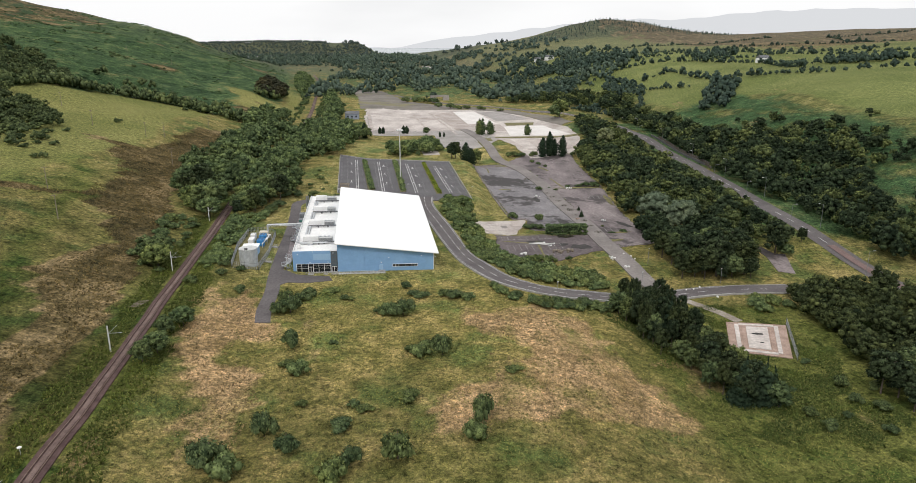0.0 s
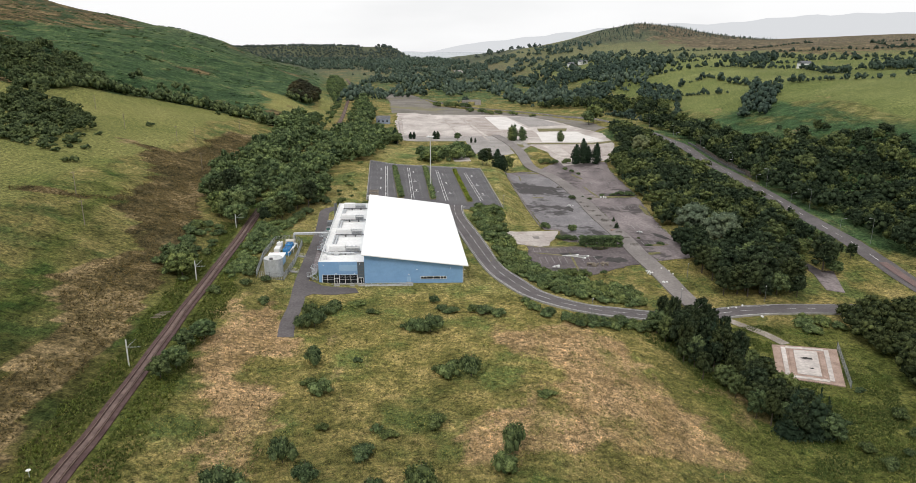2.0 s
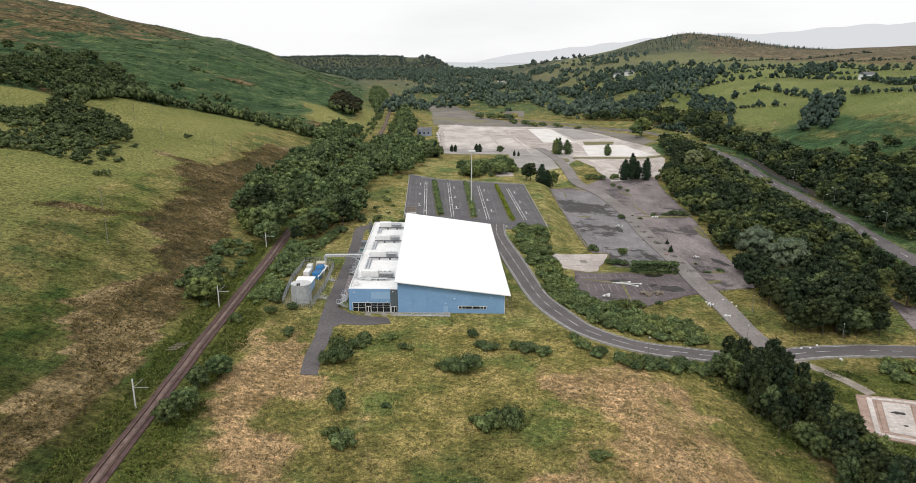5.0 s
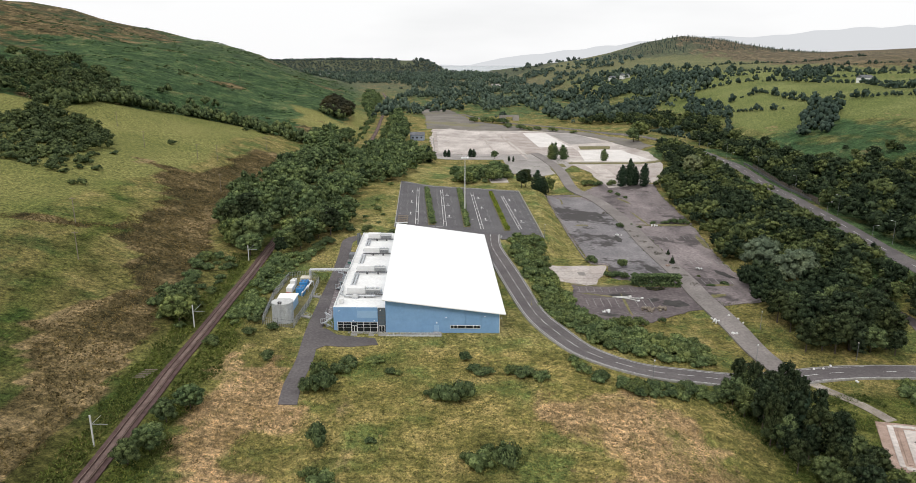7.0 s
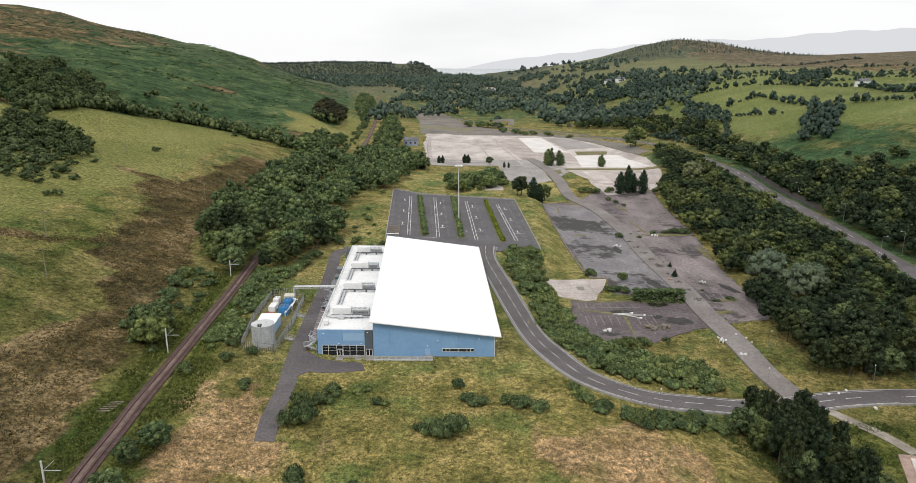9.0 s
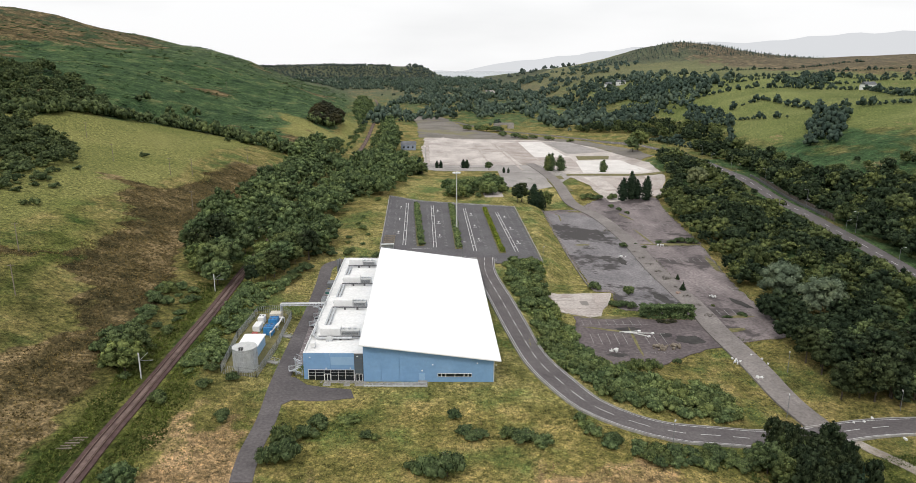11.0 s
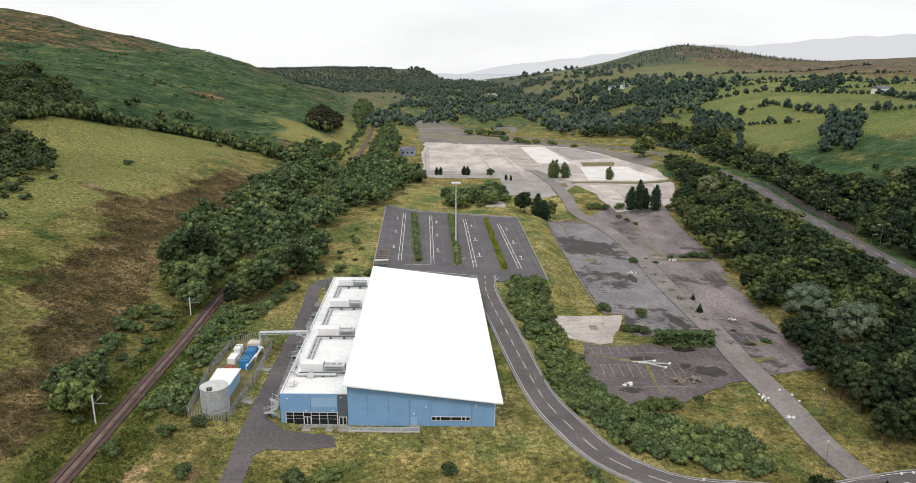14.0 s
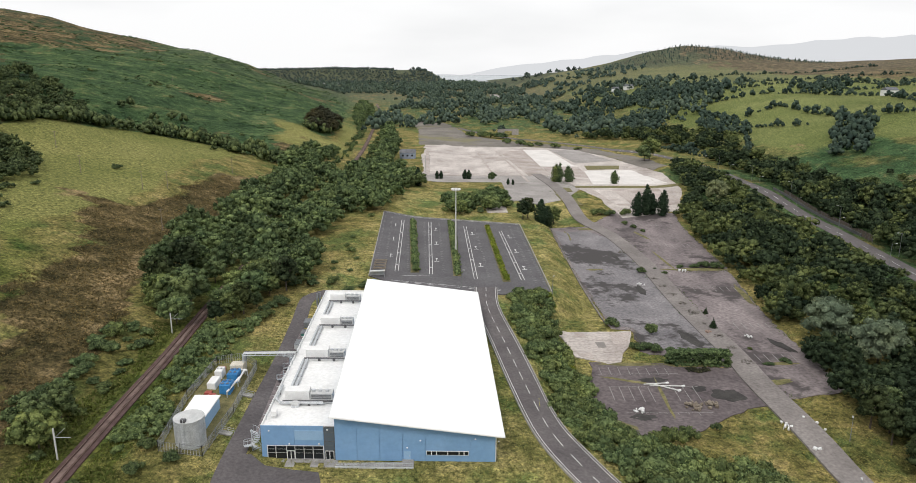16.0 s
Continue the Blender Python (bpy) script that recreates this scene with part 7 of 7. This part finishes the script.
def rubble(x, y, r, n, seed, material, label):
    """A heap of broken lumps."""
    g = np.random.default_rng(seed)
    vs, fs, base = [], [], 0
    for k in range(n):
        a, d = g.uniform(0, 6.283), r * g.uniform(0, 1) ** 0.7
        s = g.uniform(0.1, 0.32)
        iv = np.array([(-1, -1, -1), (1, -1, -1), (1, 1, -1), (-1, 1, -1), (-1, -1, 1), (1, -1, 1), (1, 1, 1), (-1, 1, 1)]) * s * g.uniform(0.5, 1.3, 3) + g.normal(0, 0.06, (8, 3))
        c, sn = math.cos(a), math.sin(a)
        iv = np.stack([iv[:, 0] * c - iv[:, 1] * sn, iv[:, 0] * sn + iv[:, 1] * c, iv[:, 2]], 1)
        px, py = x + math.cos(a) * d, y + math.sin(a) * d
        vs.append(iv + [px, py, gz(px, py) + 0.25 + s * 0.4 + max(0, (1 - d / r)) * 0.5])
        fs.append(np.array([(0, 3, 2, 1), (4, 5, 6, 7), (0, 1, 5, 4), (1, 2, 6, 5), (2, 3, 7, 6), (3, 0, 4, 7)]) + base)
        base += 8
    ob = raw("rubble_heap", np.vstack(vs), np.vstack(fs), material)
    tagged(ob, label, "rubble", kind="stuff")


for k, (x, y, r, n, mt) in enumerate(((42.5, 236.5, 2.2, 40, "wood"), (46.5, 237.5, 2.0, 30, "wood"), (29.5, 232.5, 1.2, 14, "unit_white"), (58.2, 283, 1.4, 16, "rubble"), (69, 281, 1.2, 12, "unit_white"), (60.5, 230, 1.6, 8, "unit_white"), (47, 328, 1.4, 10, "unit_white"), (58.5, 300, 2.6, 26, "stone"), (47.5, 372, 2.0, 24, "stone"), (66, 347, 1.5, 12, "unit_white"), (63.5, 222, 1.2, 6, "unit_white"))):
    rubble(x, y, r, n, 100 + k, mt, "scattered heap of broken debris on the old lot")
for k in range(9):
    t = k / 9
    q = lerp2((61, 262), (50, 345), t)
    rubble(q[0] + 1.8, q[1], 1.8, 14, 140 + k, "stone", "row of earth and stone lumps along the site road")
for k, (x, y) in enumerate(((46.5, 256.6), (48.5, 256.2), (50.2, 256.9))):
    plant("deadbush", x, y, 0.7, 0.5)
for k, (x, y, w) in enumerate(((67.5, 231.5, 0.9), (65.4, 233.5, 0.8), (68.2, 229, 0.7), (83, 206, 1.4), (85.5, 197.3, 1.6), (80.5, 204.3, 0.8), (78, 203.8, 0.8))):
    e = group_empty("concrete_block", x, y, gz(x, y), 25 * k)
    tagged(e, "pale concrete barrier block on the old road", "block", "concrete blocks")
    bm = bmesh.new()
    add_box(bm, 0, 0, 0.52, w * 0.6, 0.45, 0.4, bevel=0.05)
    part("block", bm, "unit_white", e)

# ---- floor slab of the demolished works ----
for nm, poly, mt, lift in (("slab_panel", [(-70, 688), (-53, 548), (-12, 550), (-29.5, 694)], "concrete", 0.27), ("slab_panel", [(-28.5, 694), (-10.8, 551), (11.5, 552), (-13, 694)], "concrete", 0.29),
                           ("slab_panel", [(-10.4, 694), (12.5, 552), (27, 556), (11, 695)], "pink_concrete", 0.28), ("slab_panel", [(11.5, 703), (22.6, 597), (48, 600), (33, 705)], "white_concrete", 0.30),
                           ("slab_panel", [(34.5, 704), (50, 616), (80, 634), (60, 702)], "grey_concrete", 0.28), ("slab_panel", [(28, 560), (24, 594), (50, 596), (53, 545)], "pink_concrete", 0.29),
                           ("slab_panel", [(52.3, 577), (86, 584), (98, 523), (51.8, 519)], "white_concrete", 0.30), ("slab_panel", [(40, 503), (90, 506.5), (95, 466), (59.5, 462.5)], "pink_concrete", 0.28),
                           ("slab_panel", [(-68, 640), (-57, 551), (-54, 551), (-64, 640)], "grey_concrete", 0.31)):
    bm = bmesh.new()
    draped(bm, poly, lift, 10.0, 0.15)
    part(nm, bm, mt, big_slab)
bm = bmesh.new()
draped(bm, [(49.6, 500), (60, 500.8), (66, 466), (56.7, 465)], 0.34, 8.0, 0.1)
part("slab_panel", bm, "concrete", big_slab)
for a, b, w in (((-29.2, 692), (-10.6, 552), 0.7), ((-12.5, 693), (12.2, 526), 0.9), ((-71.3, 684), (-53.6, 541), 1.2), ((10.5, 700), (26.5, 556), 0.5), ((-66, 660), (10, 664), 0.3), ((-62, 610), (20, 614), 0.3)):
    bm = bmesh.new()
    strip(bm, [lerp2(a, b, k / 30) for k in range(31)], -w, w, 0.37)
    part("drain_line", bm, "pink_concrete", big_slab, "earthy drain line with weeds")
for poly, nm in (([(55, 603), (81, 606), (78, 588), (55, 583)], "grass_island"), ([(25.7, 503.7), (36.2, 504.6), (36.9, 492.6), (26.5, 488.5)], "grass_island"), ([(26.3, 485.4), (33, 485.8), (40.6, 461.4), (31.1, 459.7)], "grass_island"), ([(40, 512), (102, 517), (102, 509), (40, 506)], "grass_island")):
    bm = bmesh.new()
    draped(bm, poly, 0.4, 8.0, 0.2)
    tagged(part(nm, bm, "moss"), "weedy grass island among the concrete", "grass", kind="structure")
for poly in ([(-65, 534), (-8.4, 540), (-0.7, 518), (12, 520), (16, 552), (-58, 545)], [(-0.7, 515), (2.6, 457), (15, 466), (11.5, 516)]):
    area("apron_slab", poly, "grey_concrete", "stained grey concrete apron before the slab", "slab", 0.22, 8.0)
# pieces of the broken small slab
for poly, mt in (([(14.6, 279.3), (22, 280.2), (22.5, 274), (16, 273)], "concrete"), ([(22.5, 280.2), (29, 281), (29.2, 275), (23, 274.2)], "concrete"), ([(29.4, 281), (35.6, 281.8), (33.4, 272.5), (29.6, 272)], "pink_concrete"), ([(16.2, 272.6), (20.5, 273.3), (20.8, 266.5), (17.8, 266)], "concrete"),
                 ([(20.9, 273.3), (25.5, 273.8), (25.7, 266.5), (21.2, 265.8)], "concrete"), ([(26, 274), (29.3, 274.3), (29.8, 267), (26.2, 266)], "concrete"), ([(18.8, 265.2), (22.5, 265.4), (23, 261.5), (19.2, 263.2)], "pink_concrete"), ([(23, 265.5), (29, 266), (28.6, 261), (24, 260.8)], "concrete"), ([(29.9, 271.5), (32.6, 271.6), (30.8, 265.5), (30, 265.5)], "concrete")):
    bm = bmesh.new()
    draped(bm, ragged(poly, 0.15, 1.5), 0.33, 5.0, 0.12)
    part("slab_piece", bm, mt, slab)
bm = bmesh.new()
draped(bm, [(18, 280), (22, 280.2), (22.4, 276.5), (18.4, 276.3)], 0.36, 5.0, 0.05)
part("slab_pit", bm, "pink_concrete", slab)
bm = bmesh.new()
draped(bm, [(24.5, 273), (27, 273.2), (27.3, 269.5), (25, 269.3)], 0.37, 5.0, 0.05)
part("slab_pit", bm, "grey_concrete", slab)

# ---- fenced pad by the junction ----
pad = area("rubble_pad", [(80.6, 178.6), (96.2, 175.6), (88.0, 155.0), (74.4, 160.0)], "rubble", "pink rubble pad with remains of concrete footings", "pad", 0.25, 3.0)


def padp(a, b):
    """Place on the pad, from 0 to 1 across and back."""
    p, q = lerp2((74.4, 160.0), (88.0, 155.0), a), lerp2((80.6, 178.6), (96.2, 175.6), a)
    return lerp2(p, q, b)


for a0, a1, b0, b1, mt in ((0.32, 0.68, 0.16, 0.86, "concrete"), (0.13, 0.2, 0.08, 0.93, "concrete"), (0.79, 0.86, 0.08, 0.93, "concrete"), (0.205, 0.785, 0.04, 0.1, "concrete"), (0.205, 0.785, 0.9, 0.95, "concrete"), (0.24, 0.3, 0.14, 0.88, "rubble"), (0.70, 0.76, 0.14, 0.88, "rubble")):
    bm = bmesh.new()
    draped(bm, [padp(a0, b0), padp(a1, b0), padp(a1, b1), padp(a0, b1)], 0.38, 3.0, 0.15)
    part("footing", bm, mt, pad)
blotch("oil_stain", *padp(0.5, 0.62), 1.4, 0.7, 0, "tar", 0.41, 3, pad)
blotch("oil_stain", *padp(0.55, 0.35), 0.6, 0.3, 0, "tar", 0.41, 5, pad)
mesh_fence("pad_fence", [(97.0, 177.0), (88.8, 154.2)], 1.8, 2.5, "green-grey mesh fence beside the rubble pad")
bm = bmesh.new()
strip(bm, spline([(74, 197.5), (77, 192.5), (81.5, 186), (84.5, 179)], 1.5), -1.4, 1.4, 0.12, thick=0.2)
bmesh.ops.recalc_face_normals(bm, faces=bm.faces)
tagged(part("gravel_path", bm, "soil"), "pale gravel path from road to pad", "path", kind="structure")
area("lay_by", [(112.5, 244), (115, 243.5), (119, 233), (123, 232), (119.5, 217), (114.5, 219), (115.5, 230)], "lot_asphalt", "dark worn lay-by strip beside the wood", "lay-by", 0.2, 4.0)
bm = bmesh.new()
strip(bm, spline([(15.5, 419), (18.5, 413), (22, 370), (26.5, 318), (29.5, 288)], 4.0), -0.25, 0.25, 0.35, thick=0.5)
bmesh.ops.recalc_face_normals(bm, faces=bm.faces)
tagged(part("low_wall", bm, "stone"), "low dark stone wall beside the lot", "wall", kind="structure")
# parapet along the main road
dpts = [p for p in spline(DUAL, 4.0) if 395 < p[1] < 495]
bm = bmesh.new()
strip(bm, dpts, 6.6, 7.0, 1.3, thick=1.8)
bmesh.ops.recalc_face_normals(bm, faces=bm.faces)
tagged(part("road_parapet", bm, "dark_steel"), "dark parapet fence along the main road", "fence", kind="structure")


# ---- far buildings ----
def house(x, y, w, d, h, rz, wall, roof_m, label):
    z = gz(x, y)
    e = group_empty("house", x, y, z, rz)
    tagged(e, label, "house", "far houses")
    bm = bmesh.new()
    add_box(bm, 0, 0, h / 2 - 0.5, w, d, h + 1)
    part("wall", bm, wall, e)
    bm = bmesh.new()
    pts = [(-w / 2 - 0.3, -d / 2 - 0.3, h), (w / 2 + 0.3, -d / 2 - 0.3, h), (w / 2 + 0.3, d / 2 + 0.3, h), (-w / 2 - 0.3, d / 2 + 0.3, h), (-w / 2 - 0.3, 0, h + d * 0.36), (w / 2 + 0.3, 0, h + d * 0.36)]
    v = [bm.verts.new(p) for p in pts]
    for f in ((0, 1, 5, 4), (2, 3, 4, 5), (0, 4, 3), (1, 2, 5), (3, 2, 1, 0)):
        bm.faces.new([v[k] for k in f])
    part("roof", bm, roof_m, e)
    for k in (-1, 0, 1):
        bm = bmesh.new()
        add_box(bm, k * w * 0.3, -d / 2 - 0.02, h * 0.55, w * 0.12, 0.08, h * 0.3)
        part("window", bm, "glass", e)


house(-79, 622, 12, 7, 4.5, 4, "blue_grey", "slate", "small blue-grey site house at the slab edge")
for k in range(9):
    x, y = rng.uniform(-640, -430), rng.uniform(2170, 2235)
    house(x, y, rng.uniform(5, 7), 5, 2.6, rng.uniform(-40, 40), "unit_white", "slate", "tiny white house in the far village")
for x, y in ((170, 1240), (186, 1225), (365, 800), (-200, 2150)):
    house(x, y, 14, 8, 5, 20, "unit_white", "slate", "white farmhouse on the far hillside")
bz = gz(-2, 834)
e = group_empty("road_bridge", -2, 834, bz, 4)
tagged(e, "far concrete road bridge with dark opening", "bridge")
bm = bmesh.new()
add_box(bm, 0, 0, 4.6, 22, 7, 1.0, bevel=0.05)
part("deck", bm, "grey_concrete", e)
for ox in (-7.5, 7.5):
    bm = bmesh.new()
    add_box(bm, ox, 0, 1.6, 7, 6.8, 5.0)
    part("abutment", bm, "grey_concrete", e)
for oy in (-4.4, 4.4):
    bm = bmesh.new()
    add_box(bm, 0, oy * 0.78, 5.5, 22, 0.2, 0.9)
    part("parapet", bm, "grey_concrete", e)
# a motorway-like strip of road climbing the far valley side
bm = bmesh.new()
strip(bm, spline([(-34, 1450), (-30, 1560), (-38, 1680)], 20.0), -9, 9, 2.0, thick=3.0)
bmesh.ops.recalc_face_normals(bm, faces=bm.faces)
tagged(part("far_road", bm, "grey_concrete"), "distant pale road in the valley", "road", kind="structure")

# ---- sea and far shore ----
bm = bmesh.new()
prism(bm, [(-3200, 2500), (3200, 2500), (3200, 4650), (-3200, 4650)], 15.0, 25.0)
tagged(part("sea", bm, "water"), "pale still sea water beyond the valley", "water", kind="structure")
# backdrop ridge with the haze put into its glowing colour
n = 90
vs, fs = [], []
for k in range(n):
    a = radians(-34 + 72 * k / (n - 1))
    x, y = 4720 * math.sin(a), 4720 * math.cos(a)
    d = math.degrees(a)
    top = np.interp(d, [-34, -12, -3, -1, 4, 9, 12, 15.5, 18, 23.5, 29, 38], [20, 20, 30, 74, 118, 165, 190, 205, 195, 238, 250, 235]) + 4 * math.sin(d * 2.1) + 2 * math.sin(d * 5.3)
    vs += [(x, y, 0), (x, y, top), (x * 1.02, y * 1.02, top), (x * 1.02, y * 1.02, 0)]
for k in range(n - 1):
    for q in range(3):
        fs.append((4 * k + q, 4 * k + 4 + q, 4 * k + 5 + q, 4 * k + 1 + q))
tagged(raw("backdrop", vs, fs, "haze_hill"), "pale glowing backdrop of hazy hills across the water", "hills", kind="structure")


# ---- rough grass ----
def tufts(name, poly, count, h, w, material, label, keep, seed):
    g = np.random.default_rng(seed)
    xs, ys = [p[0] for p in poly], [p[1] for p in poly]
    x, y = g.uniform(min(xs), max(xs), count), g.uniform(min(ys), max(ys), count)
    ok = inside(x, y, poly) & keep(x, y)
    x, y = x[ok], y[ok]
    z = np.array([gz(a, b) for a, b in zip(x, y)])
    n = len(x)
    tris = []
    for k in range(3):
        a = g.uniform(0, 6.283, n)
        ln = g.uniform(0.5, 1.3, n) * h
        ww = g.uniform(0.6, 1.4, n) * w
        lean = g.normal(0, 0.8, (n, 2)) * h
        ca, sa = np.cos(a) * ww, np.sin(a) * ww
        tris.append(np.stack([np.stack([x - ca, y - sa, z - 0.05], 1), np.stack([x + ca, y + sa, z - 0.05], 1), np.stack([x + lean[:, 0], y + lean[:, 1], z + ln], 1)], 1))
    v = np.concatenate(tris).reshape(-1, 3)
    tagged(raw(name, v, np.arange(len(v)).reshape(-1, 3), material), label, "grass", kind="stuff")


def free(x, y):
    ok = (line_dist(x, y, RAIL) > 2.8) & (line_dist(x, y, ROAD) > 4.0) & (line_dist(x, y, SITE_ROAD) > 3.8) & (line_dist(x, y, DRIVE) > 2.4) & (line_dist(x, y, DUAL) > 6)
    for poly in (LOT, LOT2, CARPARK, COMP, [(-46, 199), (0, 201), (-8, 281), (-56, 280)], [(-50, 198), (-46.5, 199.5), (-33, 197), (-31, 191), (-47.5, 184)], [(80.6, 178.6), (96.2, 175.6), (88.0, 155.0), (74.4, 160.0)], [(14, 282.5), (35.5, 283), (35, 271), (22, 261), (15, 271)]):
        ok &= ~inside(x, y, poly)
    return ok


MEADOW = [(-72, 84), (70, 84), (96, 130), (100, 200), (20, 200), (0, 290), (-30, 200), (-60, 300), (-66, 200), (-78, 190)]
tufts("dry_grass", MEADOW, 150000, 0.34, 0.075, "dry_blade", "tall dry tan grass in patches over the meadow", lambda x, y: free(x, y) & (cover(x, y)[..., 0] + 0.35 * waves(x, y, 6, 2.0) + 0.2 * waves(x, y, 2.3, 1.0) > 0.5), 1)
tufts("meadow_grass", MEADOW, 130000, 0.26, 0.075, "green_blade", "rough olive green grass over the meadow", lambda x, y: free(x, y) & (cover(x, y)[..., 0] + 0.35 * waves(x, y, 6, 2.0) + 0.2 * waves(x, y, 2.3, 1.0) < 0.55), 2)
tufts("rush_grass", [(-72, 84), (-80, 190), (-92, 260), (-120, 330), (-135, 440), (-160, 440), (-165, 300), (-140, 84)], 60000, 0.4, 0.12, "rush_blade", "dark brown rushes on the wet slope", lambda x, y: free(x, y) & (cover(x, y)[..., 1] + 0.4 * waves(x, y, 12, 3.0) + 0.25 * waves(x, y, 4, 1.0) > 0.62), 3)
tufts("verge_grass", [(12, 200), (100, 200), (104, 260), (86, 262), (86, 420), (14, 425), (14, 300), (-64, 300), (-62, 430), (12, 430)], 50000, 0.28, 0.08, "green_blade", "yellow-green rough grass on the verges", free, 4)


# timber barrier on the far side of the main road
line = [p for p in offsets(spline(DUAL, 3.0), 7.0) if 385 < p[1] < 482]
e = group_empty("timber_barrier", *line[0], gz(*line[0]))
tagged(e, "long dark timber barrier beside the main road", "fence")
for (x0, y0), (x1, y1) in zip(line, line[1:]):
    z0 = gz(x0, y0)
    bm = bmesh.new()
    add_box(bm, x0, y0, z0 + 1.5, 0.22, 0.22, 3.2)
    part("post", local(bm, e), "dark_steel", e)
    for q in range(4):
        bm = bmesh.new()
        a = math.degrees(math.atan2(y1 - y0, x1 - x0))
        add_box(bm, (x0 + x1) / 2, (y0 + y1) / 2, (z0 + gz(x1, y1)) / 2 + 0.5 + 0.72 * q, math.dist((x0, y0), (x1, y1)), 0.1, 0.6, a)
        part("board", local(bm, e), "bark", e)

# rank weeds along the railway and below the shelter belt
tufts("track_weeds", [(-48, 84), (-56, 160), (-66, 255), (-96, 255), (-80, 160), (-72, 84)], 36000, 0.5, 0.14, "weed", "lush green weeds along both sides of the track", lambda x, y: free(x, y) & (line_dist(x, y, RAIL) > 2.6) & (line_dist(x, y, RAIL) < 8.5 + 3 * waves(x, y, 7, 2.0)), 11)
tufts("belt_weeds", [(38, 180), (50, 165), (58, 140), (62, 120), (84, 104), (100, 120), (100, 165), (84, 192)], 40000, 0.42, 0.12, "weed", "lush green weeds below the shelter belt", lambda x, y: free(x, y) & (waves(x, y, 8, 4.0) + 0.6 * waves(x, y, 3, 1.0) > 0.0), 12)

# weeds in the joints of the slab and on the apron
tufts("slab_weeds", [(-78, 690), (-58, 520), (0, 460), (60, 440), (95, 455), (103, 560), (86, 640), (60, 705), (-20, 725)], 26000, 0.3, 0.14, "weed", "scattered weeds growing in the slab joints", lambda x, y: (line_dist(x, y, [(-29.2, 692), (-10.6, 552)]) < 1.2) | (line_dist(x, y, [(-12.5, 693), (12.2, 526)]) < 1.6) | (line_dist(x, y, [(-71.3, 684), (-53.6, 541)]) < 2.2) | (line_dist(x, y, SLAB + SLAB[:1]) < 2.2) | (waves(x, y, 17, 6.0) + 0.6 * waves(x, y, 6, 2.0) > 0.62), 21)
tufts("lot_weeds", LOT, 26000, 0.4, 0.14, "weed", "weeds growing through the old lot", lambda x, y: (line_dist(x, y, LOT + LOT[:1]) < 0.9) | (line_dist(x, y, [(66, 346), (84, 349)]) < 1.4) | (np.abs(line_dist(x, y, SITE_ROAD) - 4.0) < 0.5) & (waves(x, y, 9, 1.0) > 0.1), 22)
